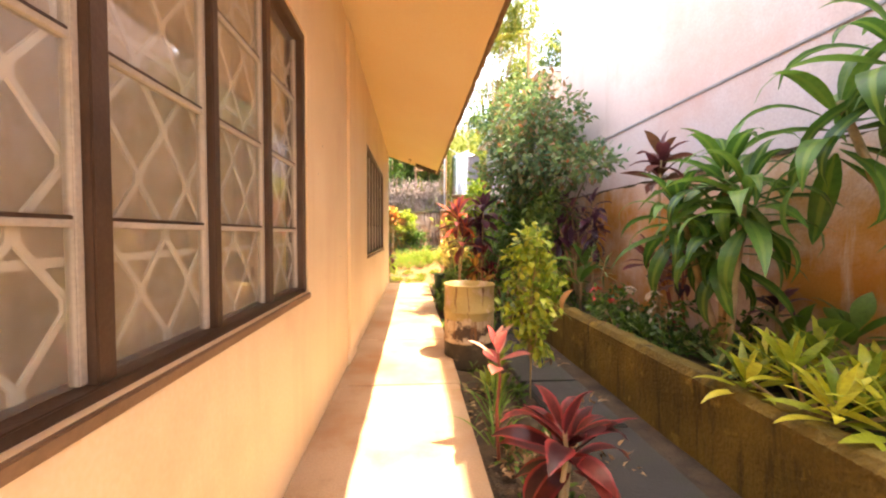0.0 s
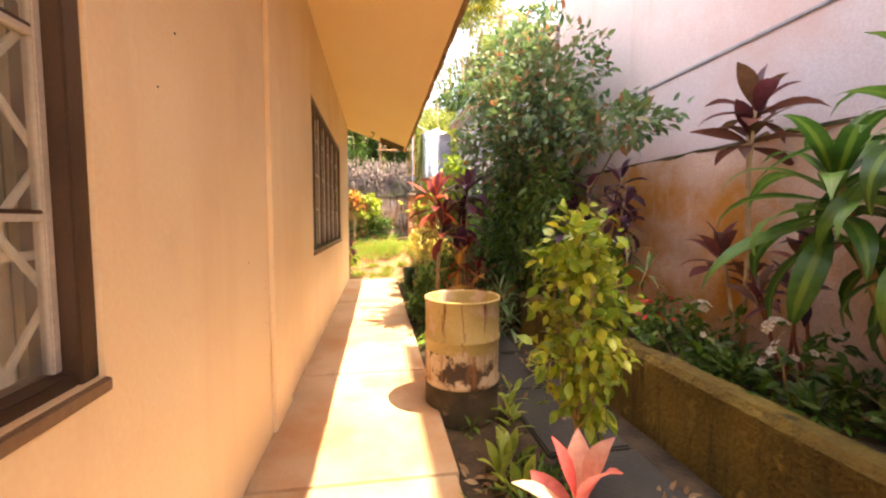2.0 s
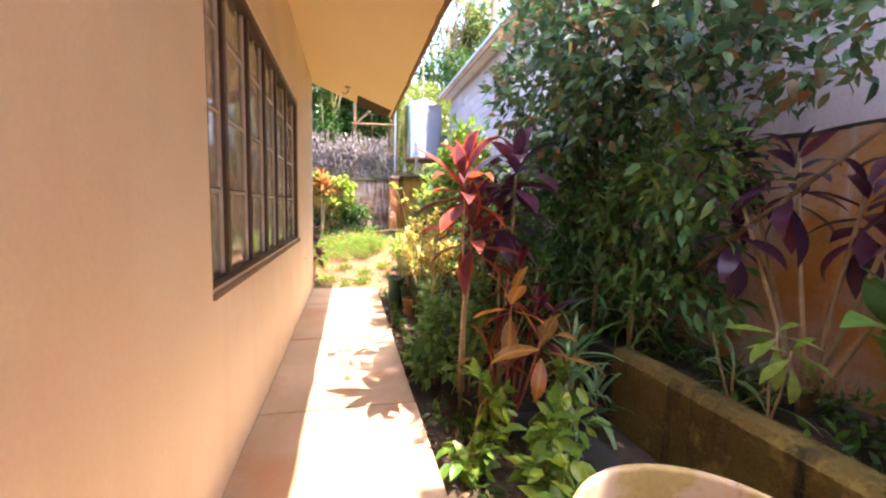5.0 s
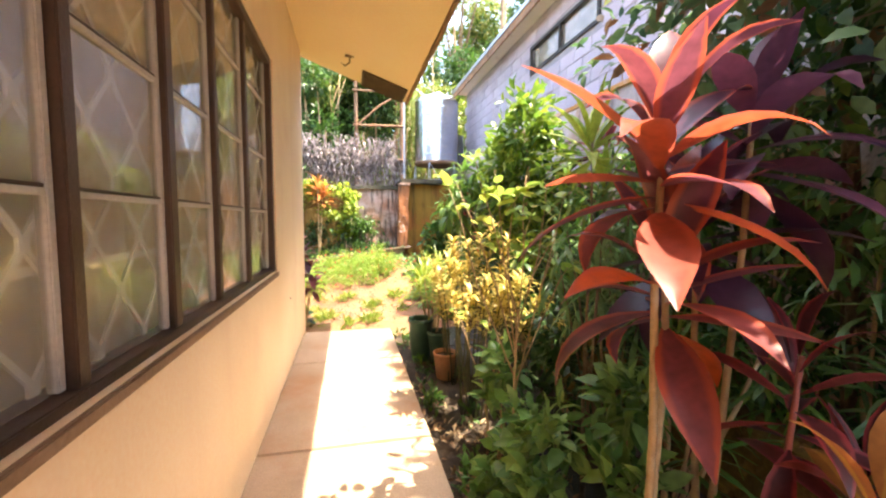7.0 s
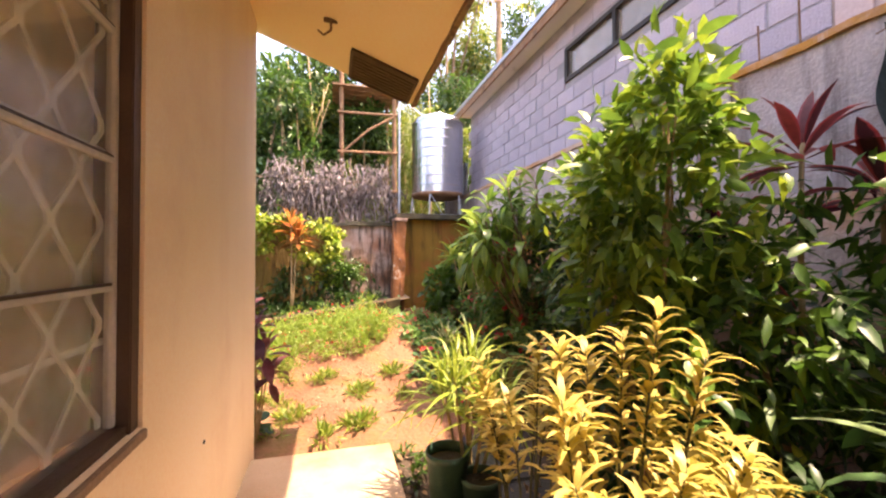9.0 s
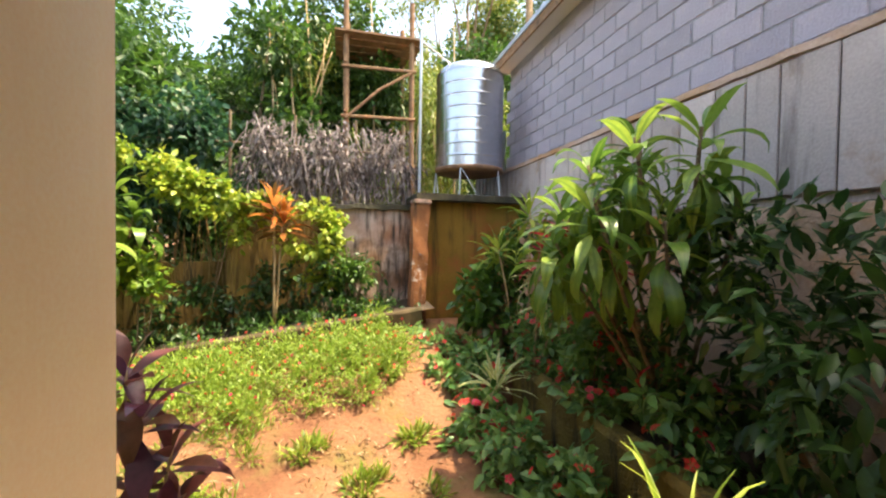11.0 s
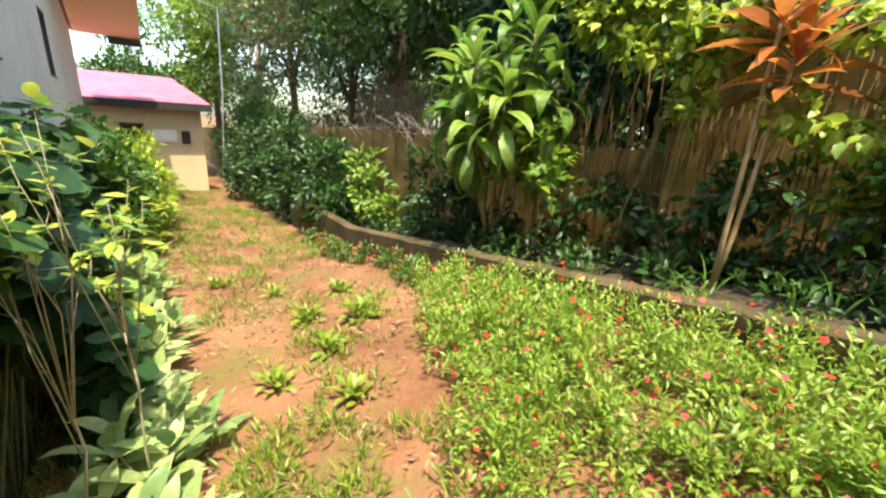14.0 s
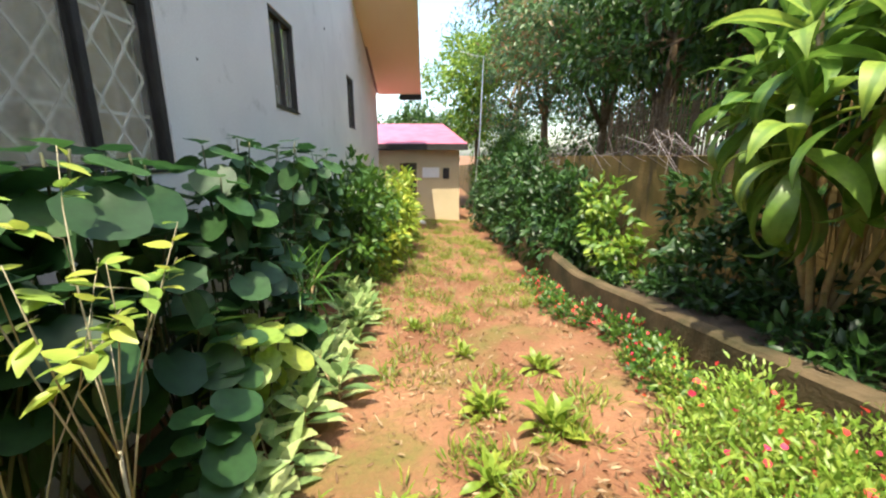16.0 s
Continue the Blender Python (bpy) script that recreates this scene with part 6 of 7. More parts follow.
def dry_vines():
    rng = random.Random(5)
    bm = bmesh.new()
    for i in range(420):
        x, y = rng.uniform(-1.35, 1.1), rng.uniform(16.75, 17.25)
        z = rng.uniform(2.2, 3.45)
        ln = rng.uniform(0.25, 1.0)
        dx = rng.uniform(-0.35, 0.35)
        tube([(x, y, z), (x + dx * 0.4, y - 0.05, z - ln * 0.4), (x + dx, y - 0.02, max(2.0, z - ln))], [0.009, 0.007, 0.004], 3, bm, cap=False)
    ob = solid("dry_vines", bm, M["dry"], "tangle of dry grey creeper stems over a fence", "dry creeper", "stuff")
    leaf = new("dry_leaves", leaf_cloud("dry_leaves", M["dry"], [(x, 17.0, 2.9, 0.6, 0.25, 0.5) for x in (-0.9, -0.1, 0.7)], 3300, 0.11, 0.035, 6, 1.2, 0.2))
    tagged(leaf, "withered hanging creeper leaves on the fence", "dry creeper", kind="stuff")
    fence = thing("wire_fence", "leaning fence of poles behind the back wall", "fence", (0, 17.05, 1.6))
    for x in (-3.4, -2.5, -1.6, -0.7, 0.2, 0.95):
        part("pole", tube([(x, 0, -1.5), (x + 0.03, 0, 0.6), (x + 0.02, 0.02, 1.95)], [0.03, 0.026, 0.02], 7), M["bark"], fence)
    for z in (0.9, 1.45):
        part("rail", tube([(-3.5, 0, z), (-1.2, 0.02, z + 0.04), (1.0, 0, z)], [0.016] * 3, 6), M["bark"], fence)


dry_vines()


def hanging_roots():
    rng = random.Random(15)
    bm = bmesh.new()
    for i in range(230):
        x = rng.uniform(-3.6, -0.1)
        z, ln = rng.uniform(1.25, 2.0), rng.uniform(0.4, 1.2)
        y = 16.5 - rng.uniform(0.0, 0.22)
        dx = rng.uniform(-0.12, 0.12)
        tube([(x, y, z), (x + dx * 0.6, y - 0.03, z - ln * 0.5), (x + dx, y, max(0.35, z - ln))], [0.006, 0.005, 0.003], 3, bm, cap=False)
    solid("hanging_stems", bm, M["roots"], "thin ochre creeper stems hanging down the back wall", "creeper stems", "stuff")


hanging_roots()
bush("green_creeper", "leafy blue-green creeper smothering the fence", (-2.6, 17.1, 0.6), sprays(26, -1.8, 1.3, 1.3, 2.9, 0.25, 0.45), 5200, (0.12, 0.075), M["leaf_blue2"], 87, stems=2, radius=0.008, hang=0.7, shell=0.25, category="creeper")


def ladder_frame():
    root = thing("timber_tower", "brown timber tower with a plank deck among the bamboo", "tower", (0.0, 18.6, 0))
    for x, y in ((0.06, 0), (1.34, 0), (0.10, 1.1), (1.30, 1.1)):
        part("upright", tube([(x, y, -0.2), (x + 0.02, y, 3.0), (x, y, 6.4)], [0.06, 0.055, 0.05], 8), M["towerwood"], root)
    for z in (3.1, 4.05, 5.0):
        part("rung", tube([(-0.02, -0.06, z), (1.42, -0.06, z + 0.03)], [0.035, 0.035], 8), M["towerwood"], root)
        part("rung", tube([(0.06, -0.1, z + 0.1), (0.1, 1.2, z + 0.1)], [0.03, 0.03], 8), M["towerwood"], root)
    for k in range(5):
        part("plank", boxes(((-0.15, 1.55), (-0.15 + 0.28 * k, 0.11 + 0.28 * k), (5.62, 5.66 + 0.004 * k)), bevel=0.006), M["towerwood"], root)
    part("brace", tube([(0.06, -0.07, 4.0), (0.7, -0.08, 4.6), (1.34, -0.07, 5.0)], [0.028] * 3, 7), M["towerwood"], root)


ladder_frame()

# ---- plants along the gable wall ----
def stalk_bush(name, label, at, spots, leaves, per, seed, mat, steep=(50, -30), radius=0.0055, size=(0.8, 1.2)):
    return rosette(name, label, at, spots, leaves, per, mat, seed, category="shrub", steep=steep, reach=0.22, radius=radius, size=size)


rng = random.Random(21)
def gz(x, y):
    return ground_z(x, y) - 0.01


for k, x in enumerate((-1.56, -1.80, -2.15, -2.55, -3.0, -3.5, -4.1, -4.8, -5.5)):
    lift = 0.06 * max(0, -x - 2)
    spots = [(rng.uniform(-0.34, 0.34), rng.uniform(-0.22, 0.22), rng.uniform(0.82, 1.60 + lift)) for _ in range(13)]
    stalk_bush("heart_leaf_shrub", "dark green shrub with big round heart leaves", (x, 12.58, gz(x, 12.58)), spots, L_HEART, 7, 100 + k, M["stalk"], steep=(12, -68))
for k, x in enumerate((-2.3, -2.75, -3.25)):
    spots = [(rng.uniform(-0.25, 0.25), rng.uniform(-0.1, 0.12), rng.uniform(0.35, 0.85)) for _ in range(7)]
    stalk_bush("heart_leaf_shrub", "dark green shrub with big round heart leaves", (x, 12.82, gz(x, 12.82)), spots, L_LIMEH if k == 1 else L_HEART, 6, 115 + k, M["stalk"], steep=(15, -60))
rosette("strap_plant", "clump of long drooping strap leaves by the gable wall", (-3.75, 12.75, gz(-3.75, 12.75)), [(0, 0, 0.75), (0.15, 0.1, 0.65), (-0.2, 0.1, 0.7)], L_GRAS, 22, M["stem"], 110, steep=(75, -40), radius=0.012)
for k in range(26):
    x = -1.3 - k * 0.17
    y = 12.95 + rng.uniform(-0.1, 0.22)
    rosette("ground_plant", "low plant with silvery variegated leaves at the path edge", (x, y, gz(x, y)), [(0, 0, rng.uniform(0.08, 0.22)), (0.12, 0.05, rng.uniform(0.05, 0.3)), (-0.1, -0.12, rng.uniform(0.1, 0.3))], L_VARI, 8, M["stem"], 120 + k, group="plants edging the path", steep=(65, 0), radius=0.005, size=(0.8, 1.2))
for k, (x, y, fz) in enumerate(((-1.66, 13.02, 0.8), (-1.56, 12.85, 0.6))):
    ry = random.Random(150 + k)
    twig_shrub("twiggy_shrub", "thin half-bare shrub with pale yellow-green leaves", (x, y, gz(x, y)), (0.0, 0.0, fz), [(ry.uniform(-0.28, 0.2), ry.uniform(-0.2, 0.14), ry.uniform(1.0, 1.62)) for _ in range(8)], L_TINY, 10, M["palestem"], 152 + k, radius=0.0045, size=(0.7, 1.15), group="half-bare shrubs at the house corner")
bush("wall_shrub", "bright green shrub against the gable wall", (-6.9, 12.75, gz(-6.9, 12.75)), [(0, 0, 0.9, 0.7, 0.45, 0.75), (-1.0, 0, 0.9, 0.6, 0.45, 0.7), (0.9, 0, 0.8, 0.6, 0.4, 0.7)], 3600, (0.13, 0.06), M["leaf_mid"], 151, stems=6)
bush("wall_shrub", "sunlit yellow-green shrub beside the path", (-9.0, 13.1, gz(-9, 13.1)), [(0, 0, 0.7, 0.8, 0.45, 0.6), (-1.4, 0, 0.8, 0.8, 0.4, 0.7), (1.0, 0, 0.7, 0.6, 0.45, 0.6), (2.2, 0.05, 0.5, 0.5, 0.3, 0.4)], 3600, (0.14, 0.06), M["leaf_lime"], 152, stems=6)
rosette("purple_croton", "purple-brown leafy plant at the house corner", (-0.74, 12.42, gz(-0.74, 12.42)), [(0, 0, 1.05), (0.08, 0.06, 0.85), (-0.08, 0.06, 1.2), (0.1, 0.1, 0.62), (-0.06, 0.1, 0.72)], L_CPUR + L_CBRN, 11, M["stem"], 155, steep=(70, -30), radius=0.008, size=(0.6, 0.85))
rosette("leafy_plant", "dark leafy plant at the house corner", (-0.75, 12.55, gz(-0.75, 12.55)), [(0, 0, 0.18), (-0.1, 0.2, 0.12)], L_HEART, 9, M["stem"], 154, steep=(60, -5), radius=0.006, size=(0.6, 1.0))

# ---- far side shrubs along the yard wall ----
bush("sunlit_shrub", "sunlit light green shrub before the ochre wall", (-5.4, 15.95, gz(-5.4, 15.6)), [(0, 0, 0.75, 0.5, 0.3, 0.4), (-0.35, 0, 1.1, 0.3, 0.25, 0.35), (0.4, 0, 0.6, 0.35, 0.25, 0.3)], 900, (0.12, 0.055), M["leaf_light"], 160, stems=5, radius=0.01)
bush("wall_shrub", "shrub against the yard wall, leaves coloured dark as in shade", (-4.0, 16.2, gz(-4.0, 15.6)), [(0, 0, 0.5, 0.6, 0.35, 0.45), (0.8, 0, 0.4, 0.5, 0.3, 0.35), (-0.5, 0.1, 0.95, 0.35, 0.25, 0.4), (0.2, 0.2, 1.05, 0.3, 0.2, 0.3)], 2300, (0.13, 0.045), M["leaf_shaded"], 161, stems=5)
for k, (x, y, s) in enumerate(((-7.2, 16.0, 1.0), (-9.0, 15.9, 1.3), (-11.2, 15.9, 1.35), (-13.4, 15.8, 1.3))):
    bush("hedge_shrub", "tall shrub along the yard wall, green darkened as in shade", (x, y, gz(x, 15.4)), [(0, 0, 0.8 * s, 0.9, 0.6, 0.75 * s), (0.6, -0.1, 0.55 * s, 0.7, 0.6, 0.55 * s), (-0.7, 0.1, 1.0 * s, 0.7, 0.5, 0.7 * s)], 3200, (0.15, 0.06), M["leaf_shaded"], 165 + k, stems=5, group="shrubs along the yard wall")

# ---- ground cover ----
def ground_cover():
    cs, rg = [], random.Random(9)
    for i in range(330):
        x, y = rg.uniform(-3.4, 0.68), rg.uniform(13.9, 15.38)
        if y < 14.15 + 0.55 * max(0.0, -x - 1.0) + 0.18 * noise.noise(Vector((x * 2, y * 2, 0))):
            continue
        cs.append((x, y, ground_z(x, y) + 0.10, rg.uniform(0.08, 0.22), rg.uniform(0.08, 0.20), rg.uniform(0.07, 0.30)))
    tagged(new("lantana_carpet", leaf_cloud("lantana_carpet", M["lantana"], cs, 40000, 0.042, 0.014, 7, 0.1, 0.35, 0.7)), "sunlit carpet of yellow-green lantana covering the bank", "ground cover", kind="stuff")
    tagged(new("lantana_flowers", leaf_cloud("lantana_flowers", M["flower_red"], [(x, y, z + 0.05, rx, ry, rz) for x, y, z, rx, ry, rz in cs], 620, 0.027, 0.030, 8, 0.0, 0.95, 0.8)), "scattered small red and pink flowers in the ground cover", "flowers", kind="stuff")
    edge = [(x, 15.2 + 0.12 * math.sin(x * 3), ground_z(x, 15.2) + 0.08, 0.25, 0.16, 0.14) for x in np.arange(-6.2, -2.8, 0.3)]
    tagged(new("flower_border", leaf_cloud("flower_border", M["leaf_mid"], edge, 3600, 0.05, 0.026, 17, 0.1, 0.3, 0.5)), "green border plants along the kerb", "ground cover", kind="stuff")
    tagged(new("border_flowers", leaf_cloud("border_flowers", M["flower_red"], edge, 420, 0.028, 0.030, 18, 0.0, 0.95, 0.8)), "pink and red flowers along the kerb", "flowers", kind="stuff")
    # Dark leaves laid over the sunlit bed soil in place of its shade.
    tagged(new("bed_shade_leaves", leaf_cloud("bed_shade_leaves", M["leaf_shaded"], [(x, y, max(0.70 + 0.135 * x if x > -5.2 else -0.3, ground_z(x, 15.35) + 0.10) + 0.03, 0.2, 0.14, 0.13) for x, y in ((rg.uniform(-7.5, 0.9), rg.uniform(15.7, 16.45)) for _ in range(90))], 6500, 0.085, 0.032, 19, 0.3, 0.2, 0.5)), "low plants over the back bed, coloured dark in place of shade", "ground cover", kind="stuff")
    # grass tufts and weeds on the bare earth
    gs = []
    for i in range(820):
        x = -0.6 - 15 * rg.random() ** 1.5
        y = rg.uniform(12.5, 15.3)
        dens = 1.0 if x < -5 else 0.75
        if rg.random() < dens and noise.noise(Vector((x * 0.9, y * 0.9, 5))) > (-0.35 if x < -5 else 0.02):
            gs.append((x, y, ground_z(x, y) + 0.015, rg.uniform(0.06, 0.24), rg.uniform(0.06, 0.22), rg.uniform(0.025, 0.07)))
    tagged(new("grass_tufts", leaf_cloud("grass_tufts", M["grass"], gs, 32000, 0.070, 0.010, 10, 0.0, 0.2, 1.1)), "patchy yellow-green grass tufts on bare earth", "grass", kind="stuff")
    near = [(x, y, ground_z(x, y) + 0.02, 0.16, 0.14, 0.05) for x, y in ((-0.25, 12.35), (0.15, 12.5), (0.4, 12.4), (-0.5, 12.9), (0.2, 13.3), (0.55, 13.1), (-0.2, 13.7), (0.6, 13.7))]
    tagged(new("path_weeds", leaf_cloud("path_weeds", M["grass"], near, 1500, 0.10, 0.018, 11, 0.0, 0.2, 0.9)), "weeds at the end of the concrete walk", "grass", kind="stuff")
    lit = [(rg.uniform(-9, 0.8), rg.uniform(12.6, 15.2)) for _ in range(320)]
    tagged(new("leaf_litter", leaf_cloud("leaf_litter", M["litter"], [(x, y, ground_z(x, y) + 0.006, 0.3, 0.3, 0.008) for x, y in lit], 10000, 0.055, 0.014, 12, 0.05, 0.1, 0.1)), "dry fallen leaves and twigs on the earth", "leaf litter", kind="stuff")
    tagged(new("strip_weeds", leaf_cloud("strip_weeds", M["leaf_mid"], [(rg.uniform(0.42, 0.95), rg.uniform(2.0, 12.0), -0.07, 0.1, 0.2, 0.06) for _ in range(46)], 2600, 0.07, 0.026, 13, 0.1, 0.2, 0.6)), "small weeds and seedlings in the soil strip", "weeds", kind="stuff")
    tagged(new("strip_litter", leaf_cloud("strip_litter", M["litter"], [(rg.uniform(0.40, 1.65), rg.uniform(2.0, 12.0), -0.09, 0.2, 0.3, 0.012) for _ in range(60)], 1500, 0.07, 0.028, 14, 0.05, 0.1, 0.1)), "fallen leaves along the side passage", "leaf litter", kind="stuff")
    tagged(new("bed_weeds", leaf_cloud("bed_weeds", M["leaf_mid"], [(rg.uniform(1.95, 2.55), rg.uniform(2.4, 14.0), BED + 0.07, 0.14, 0.25, 0.10) for _ in range(60)], 5200, 0.085, 0.03, 15, 0.2, 0.2, 0.5)), "small dark plants covering the bed soil", "ground cover", kind="stuff")


ground_cover()
for k, (x, y, s) in enumerate(((-2.62, 14.36, 1.2), (-2.9, 14.05, 0.9), (-2.3, 14.0, 0.8), (-3.35, 14.5, 0.9), (-2.15, 13.6, 0.7), (-3.7, 14.0, 0.7), (-0.9, 13.4, 0.7), (-1.7, 13.9, 0.8), (-4.4, 13.6, 0.7))):
    rosette("weed_tuft", "leafy green weed growing in the bare earth", (x, y, gz(x, y)), [(0, 0, 0.05), (0.05, 0.04, 0.04)], L_WEED, 12, M["stem"], 180 + k, group="weeds on the yard", steep=(80, 15), reach=0.03, radius=0.005, size=(0.7 * s, 1.0 * s))

# ---- trees beyond the walls ----
def tree(at, height, lobes, count, leaf, mat, seed, label, trunk=0.14, lean=0.0):
    rng = random.Random(seed)
    root = thing("tree", label, "tree", at, "trees behind the yard")
    top = (lean * height, 0.0, height * 0.78)
    pts = [(top[0] * s + rng.uniform(-0.08, 0.08) * (0 < s < 1), rng.uniform(-0.08, 0.08) * (0 < s < 1), -0.3 + (top[2] + 0.3) * s) for s in (0, 0.2, 0.45, 0.7, 1)]
    part("trunk", tube(pts, [trunk * k for k in (1.25, 1.0, 0.8, 0.55, 0.25)], 10), M["bark"], root, smooth=True)
    for lx, ly, lz, rx, ry, rz in lobes:
        s = rng.uniform(0.35, 0.7)
        b = Vector(pts[2 if s < 0.5 else 3])
        e = Vector((lx, ly, lz))
        part("limb", tube([b, b.lerp(e, 0.5) + Vector((0, 0, 0.15)), e], [trunk * 0.4, trunk * 0.25, trunk * 0.1], 7), M["bark"], root, smooth=True)
    part("crown", leaf_cloud("crown", mat, lobes, count, leaf[0], leaf[1], seed, 0.5, 0.35), mat, root)


def lobes_of(rng, n, r, h0, h1, size):
    return [(rng.uniform(-r, r), rng.uniform(-r, r), rng.uniform(h0, h1), *(rng.uniform(0.7, 1.2) * s for s in (size, size, size * 0.75))) for _ in range(n)]


rt = random.Random(77)
for k, (x, y, h, r, lo, n, mt, lab, tr) in enumerate((
        (-3.6, 19.6, 7.0, 1.9, 3.0, 7000, "leaf_tree", "dense dark green tree behind the back wall", 0.14),
        (-2.2, 19.9, 6.8, 1.5, 3.0, 6000, "leaf_tree", "dense tree standing over the dry creepers", 0.12),
        (-0.3, 21.0, 7.4, 1.5, 3.2, 5500, "leaf_tree", "dark green tree behind the bamboo", 0.12),
        (-3.0, 24.5, 9.5, 2.2, 3.6, 7000, "leaf_tree", "tall dark tree beyond the dry creepers", 0.16),
        (-1.4, 22.5, 8.5, 1.9, 3.2, 6500, "leaf_tree", "leafy tree behind the dry creeper fence", 0.14),
        (-6.6, 19.8, 8.0, 2.2, 3.6, 7500, "leaf_tree", "tall tree with a slanting trunk behind the wall", 0.16),
        (-11.6, 22.5, 9.0, 2.2, 5.0, 5000, "leaf_tree", "large shade tree beyond the yard", 0.18),
        (-16.0, 23.0, 9.5, 2.6, 4.8, 6000, "leaf_blue", "large dark tree beyond the yard wall", 0.2),
        (-18.7, 19.0, 10.5, 2.6, 3.6, 8500, "leaf_blue", "leafy tree behind the outbuilding", 0.18),
        (-23.0, 16.6, 9.0, 2.2, 2.6, 6500, "leaf_light", "bright green tree far behind the outbuilding", 0.16),
        (-24.0, 12.5, 4.6, 2.0, 1.8, 4500, "leaf_tree", "dark tree behind the pink roof", 0.16),
        (2.6, 22.5, 8.0, 1.8, 3.4, 5500, "leaf_bamboo", "feathery yellow-green tree behind the tank", 0.12),
        (5.0, 26.0, 10.0, 2.4, 4.0, 5500, "leaf_tree", "tall tree behind the block house", 0.16),
        (0.6, 26.0, 9.0, 2.4, 3.6, 6000, "leaf_bamboo", "feathery bamboo-like tree in the distance", 0.12),
        (-5.0, 27.0, 10.0, 3.2, 3.4, 8000, "leaf_tree", "big shady tree in the distance", 0.2),
        (-31.0, 20.5, 14.0, 3.8, 3.0, 8500, "leaf_tree", "large tree in the distance", 0.22),
        (-7.7, 19.0, 7.5, 1.9, 4.6, 6000, "leaf_tree", "dark tree leaning over the yard wall", 0.15),
        (-10.4, 19.0, 8.0, 2.0, 4.8, 5500, "leaf_tree", "dense tree over the yard wall", 0.15),
        (-13.8, 19.2, 8.0, 2.0, 4.6, 5500, "leaf_blue", "leafy tree near the outbuilding", 0.15),
        (-20.0, 26.0, 12.0, 3.6, 3.0, 9000, "leaf_tree", "broad dark tree in the distance", 0.25),
        (-11.0, 29.0, 12.0, 3.8, 3.0, 9000, "leaf_tree", "broad dark tree in the distance", 0.25),
        (5.4, 27.0, 16.0, 2.3, 5.0, 8000, "leaf_bamboo", "tall feathery tree behind the roofs", 0.16),
        (8.6, 30.0, 17.0, 2.8, 5.0, 8000, "leaf_tree", "tall tree behind the roofs", 0.2),
        (6.6, 35.0, 19.0, 3.4, 5.0, 8000, "leaf_bamboo", "very tall tree in the distance", 0.2))):
    lb = lobes_of(rt, 14, r, lo * 0.85, h - 0.6, r * 0.56)
    far = 0.24 if y > 24 or x < -20 else 0.19
    tree((x, y, -0.6), h, lb, int(n * 1.9), (far, far * 0.42), M[mt], 200 + k, lab, tr, rt.uniform(-0.12, 0.12))


def understory():
    rng = random.Random(51)
    for k, (x, y, h) in enumerate(((-17.0, 18.2, 2.2), (-15.0, 18.6, 2.0), (-12.6, 18.4, 1.8), (-4.6, 18.5, 3.4), (-3.0, 18.2, 3.4), (-1.2, 18.8, 3.2), (-20.5, 17.2, 3.0), (-21.5, 14.0, 2.6), (-14.0, 26.0, 4.0), (-9.0, 26.0, 4.2), (-19.0, 25.0, 4.4), (-3.0, 24.5, 6.0), (1.5, 24.0, 5.5), (4.2, 21.0, 5.0), (-26.0, 19.0, 5.0), (-23.0, 25.0, 4.5), (-12.0, 23.5, 3.4))):
        lb = [(rng.uniform(-1.2, 1.2), rng.uniform(-0.6, 0.6), rng.uniform(0.4, h - 0.5), rng.uniform(0.7, 1.1), rng.uniform(0.6, 0.9), rng.uniform(0.5, 0.8)) for _ in range(7)]
        bush("wild_shrub", "tall wild shrub in the shade beyond the wall", (x, y, -0.5), lb, 3600, (0.19, 0.08), M["leaf_light" if y > 23 else "leaf_tree" if k % 3 else "leaf_mid"], 400 + k, stems=6, group="wild growth beyond the wall", hang=0.5, shell=0.4, radius=0.025)


understory()


def slat_fence():
    rng = random.Random(88)
    fence = thing("slat_fence", "weathered brown stick fence beyond the yard wall", "fence", (0, 18.3, 0))
    for i in range(58):
        x = -11.0 + i * 0.085 + rng.uniform(-0.02, 0.02)
        h = 2.45 + rng.uniform(-0.2, 0.25)
        part("stick", tube([(x, 0, -0.5), (x + rng.uniform(-0.03, 0.03), rng.uniform(-0.02, 0.02), h * 0.5), (x + rng.uniform(-0.05, 0.05), 0, h)], [0.022, 0.02, 0.014], 5), M["bark"], fence)
    for z in (1.0, 2.0):
        part("rail", tube([(-11.1, 0.03, z), (-6.0, 0.03, z + 0.05)], [0.02, 0.02], 6), M["bark"], fence)
    bm = bmesh.new()
    for i in range(46):
        x = rng.uniform(-14.5, -5.5)
        ln, dz = rng.uniform(0.8, 2.4), rng.uniform(0.06, 0.34)
        z = 1.32 + 0.03 * min(0, x + 9)
        tube([(x, 16.75, z), (x + ln * 0.5, 16.6 + rng.uniform(-0.3, 0.2), z + dz), (x + ln, 16.5 + rng.uniform(-0.3, 0.2), z + rng.uniform(-0.3, 0.1))], [0.006, 0.005, 0.002], 4, bm, cap=False)
    solid("dry_branches", bm, M["dry"], "dry pale branches arching over the yard wall", "dry branches", "stuff")
    stone = thing("white_stone", "small whitewashed stone at the path end", "stone", (-14.2, 13.6, gz(-14.2, 13.6)))
    bm = bmesh.new()
    bmesh.ops.create_icosphere(bm, subdivisions=3, radius=0.13)
    rough_up(bm, 0.03, 0.12)
    part("body", bm, M["white"], stone, smooth=True)


slat_fence()


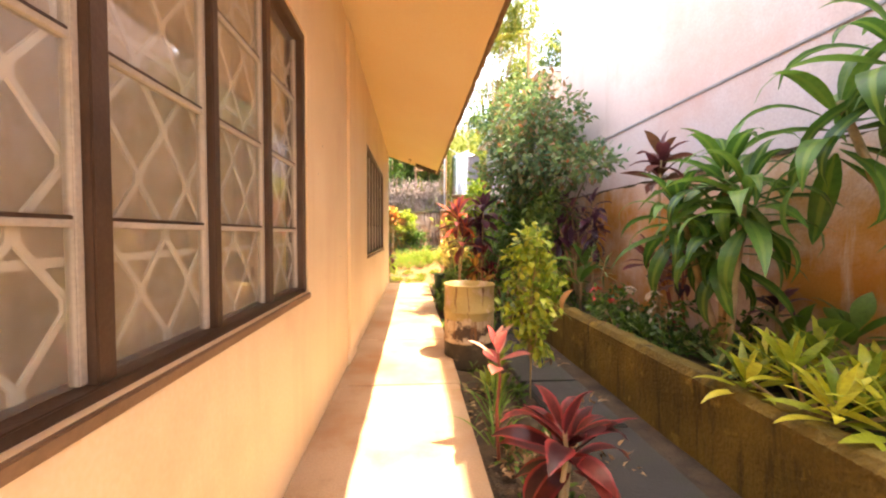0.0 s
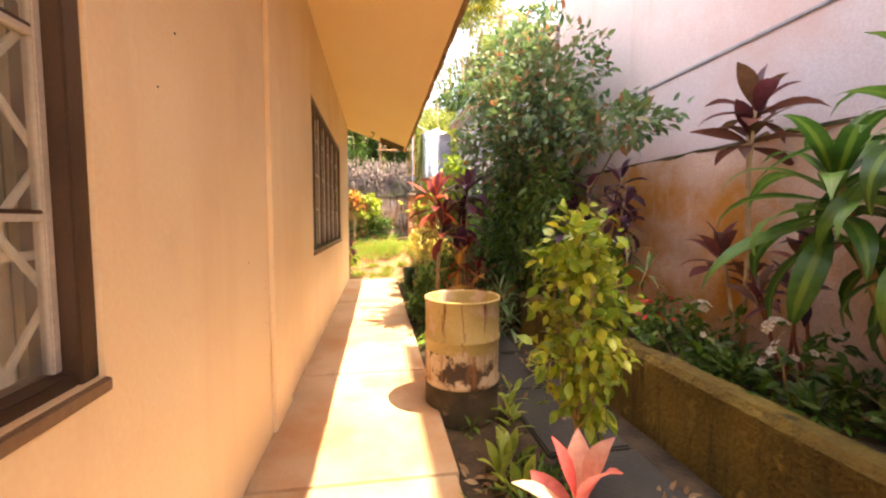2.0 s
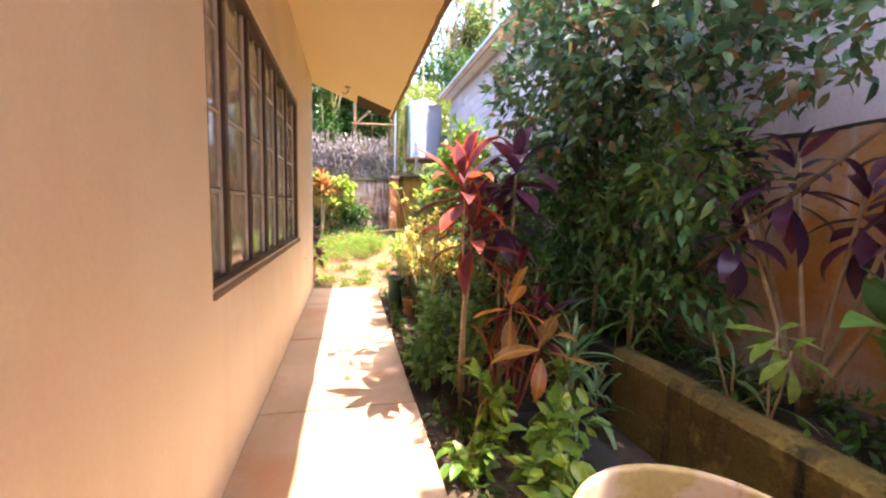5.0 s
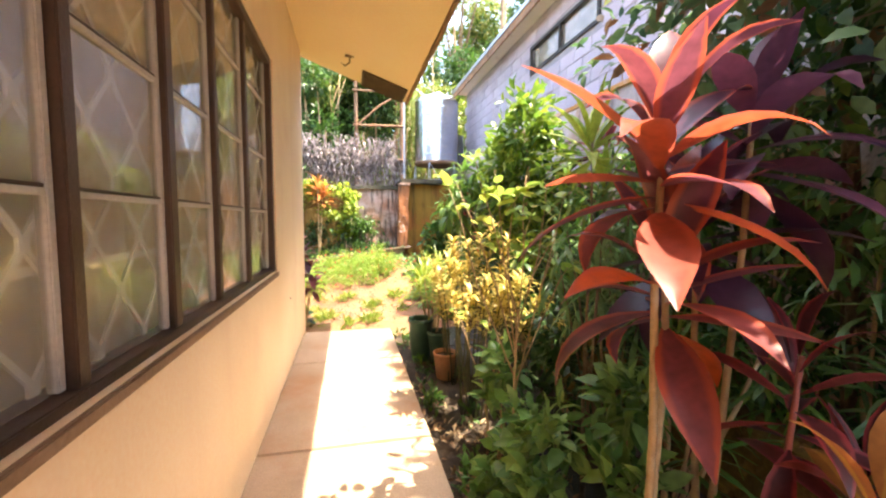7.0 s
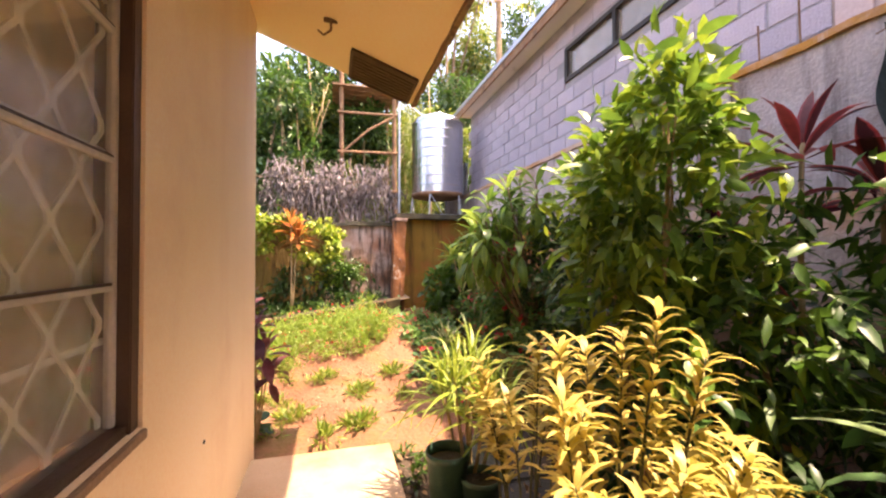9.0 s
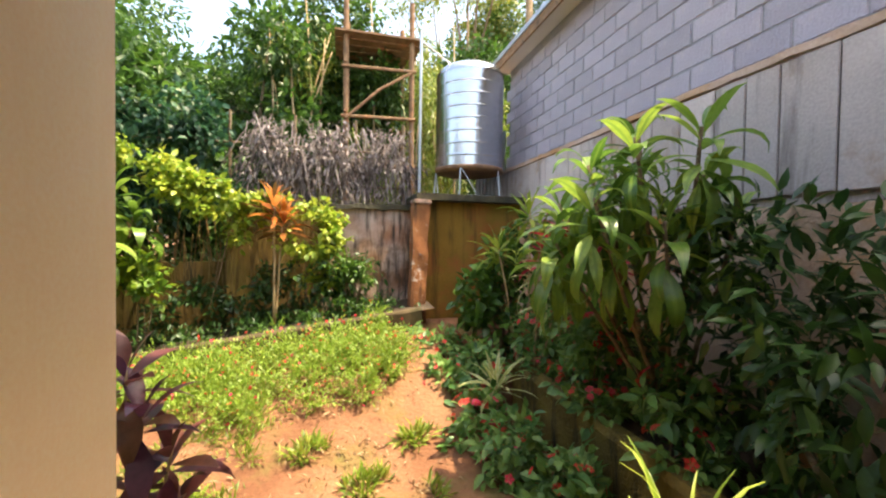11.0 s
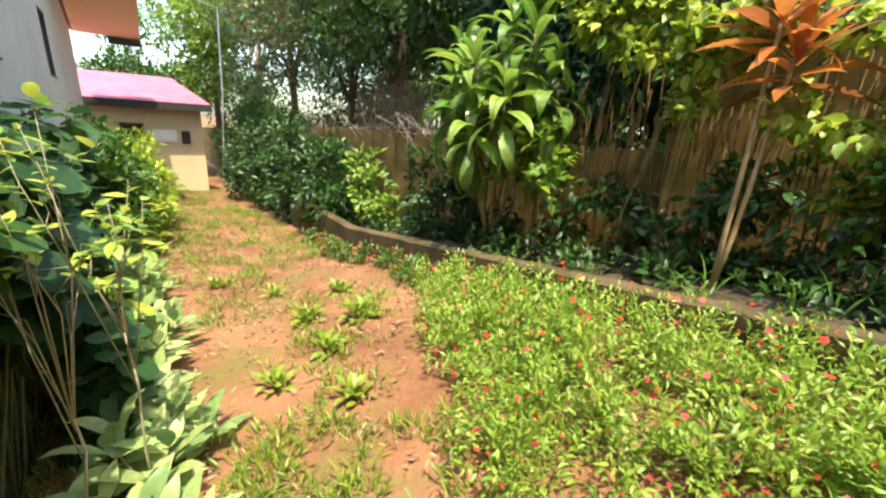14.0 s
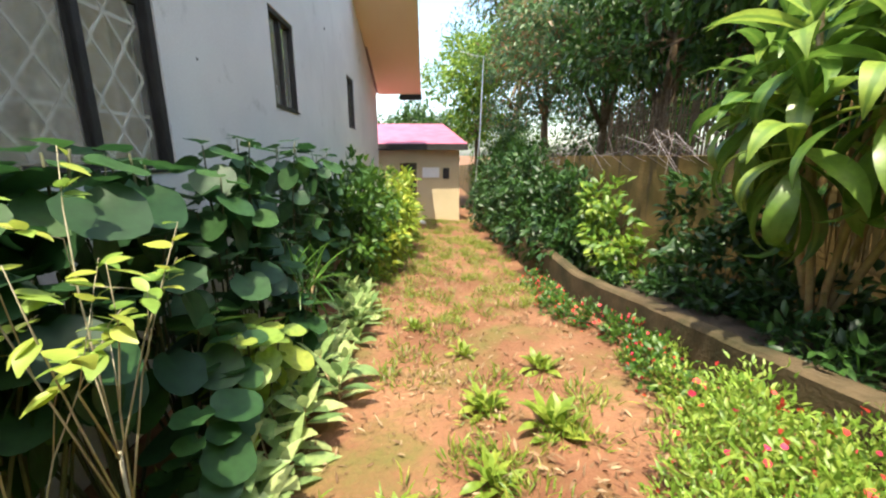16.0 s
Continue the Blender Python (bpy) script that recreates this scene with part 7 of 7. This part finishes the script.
def bamboo():
    rng = random.Random(31)
    root = thing("bamboo_clump", "yellow-green bamboo clump behind the fence", "bamboo", (0.3, 19.6, -0.2))
    for i in range(22):
        x, y = rng.uniform(-1.6, 2.2), rng.uniform(-0.6, 0.8)
        lx, h = rng.uniform(-0.7, 0.7), rng.uniform(4.6, 7.2)
        part("cane", tube([(x, y, 0), (x + lx * 0.2, y, h * 0.4), (x + lx * 0.6, y, h * 0.8), (x + lx * 1.2, y, h)], [0.03, 0.028, 0.02, 0.008], 6), M["stem"], root, smooth=True)
    part("foliage", leaf_cloud("foliage", M["leaf_bamboo"], [(rng.uniform(-1.8, 2.4), rng.uniform(-0.6, 0.8), rng.uniform(2.4, 6.4), 0.6, 0.5, 0.6) for _ in range(22)], 8000, 0.20, 0.03, 32, 1.0, 0.2), M["leaf_bamboo"], root)


bamboo()


def palm():
    rng = random.Random(41)
    root = thing("palm_tree", "tall palm with yellowing fronds against the sky", "palm", (6.7, 24.5, 0))
    part("trunk", tube([(0, 0, -0.3), (0.05, 0, 6.0), (0.0, 0, 12.4)], [0.20, 0.15, 0.12], 10), M["bark"], root, smooth=True)
    gm = blade("palm_leaflet", M["croton"], 0.55, 0.05, 1.2, 0.2, 5, 0.35)
    for k in range(9):
        a = k * 137.5
        fr = part("frond", tube([(0, 0, 0), (0.6, 0, 0.35), (1.3, 0, 0.2), (1.9, 0, -0.5)], [0.025, 0.018, 0.012, 0.005], 5), M["stem"], root)
        fr.matrix_local = pose(0, 0, 12.4, 0, -rng.uniform(-20, 40), a)
        for j in range(8):
            s = 0.15 + 0.85 * j / 8
            for sd in (-1, 1):
                lf = part("leaflet", gm, None, fr)
                lf.matrix_local = pose(1.9 * s, 0, 0.35 - 0.9 * abs(s - 0.35) ** 1.3, 0, 25, sd * 62)


palm()


def antenna():
    root = thing("antenna_pole", "thin pale pole with aerial arms", "antenna pole", (-17.5, 16.05, -1.0))
    part("pole", tube([(0, -0.35, 0), (0, -0.1, 3.2), (0, 0, 6.1)], [0.03, 0.025, 0.02], 8), M["galv"], root)
    part("boom", tube([(0, -0.9, 6.25), (0, 0, 6.05), (0, 1.3, 5.7)], [0.012] * 3, 6), M["galv"], root)
    for j in range(5):
        part("element", tube([(-0.35, -0.6 + 0.35 * j, 6.18 - 0.08 * j), (0.35, -0.6 + 0.35 * j, 6.18 - 0.08 * j)], [0.006, 0.006], 5), M["galv"], root)


antenna()


def soffit_lamp():
    root = thing("soffit_hook", "small metal hook under the eaves", "hook", (-0.12, 11.6, 3.215))
    part("hook", tube([(0, 0, 0.03), (0, 0, -0.06), (-0.05, 0, -0.10), (-0.09, 0, -0.07)], [0.010, 0.009, 0.008, 0.006], 7), M["iron"], root)
    part("plate", boxes(((-0.05, 0.05), (-0.02, 0.02), (0.0, 0.02)), bevel=0.004), M["iron"], root)


soffit_lamp()


# ---- more growth along the raised bed ----
rosette("cordyline", "purple-leaved cordyline on a thin reddish stem", (2.30, 4.55, BED), [(0.0, 0.0, 0.92), (0.05, 0.15, 0.62)], L_CPUR, 10, M["redstem"], 330, steep=(70, -25), radius=0.009, size=(0.5, 0.75))
for k, (x, y) in enumerate(((1.98, 3.75), (2.06, 4.85), (1.95, 5.5))):
    rosette("silver_plant", "low silvery green rosette plant in the bed", (x, y, BED), [(0, 0, 0.10), (0.14, 0.12, 0.12), (-0.05, -0.16, 0.08)], L_VARI, 8, M["stem"], 334 + k, group="silvery bed plants", steep=(60, 0), radius=0.005, size=(0.6, 0.9))
rosette("weed_tuft", "green weeds at the foot of the drum", (0.88, 5.42, -0.1), [(0, 0, 0.12), (0.08, 0.15, 0.15), (-0.02, -0.15, 0.1)], L_WEED, 8, M["stem"], 340, steep=(75, 5), radius=0.005, size=(0.6, 0.9))
rosette("grass_clump", "pale green upright leaves beside the walkway edge", (0.62, 4.75, -0.12), [(0, 0, 0.12), (0.1, 0.15, 0.10), (0.05, -0.2, 0.12)], L_WEED, 8, M["stem"], 342, steep=(85, 40), radius=0.006, size=(0.9, 1.3))
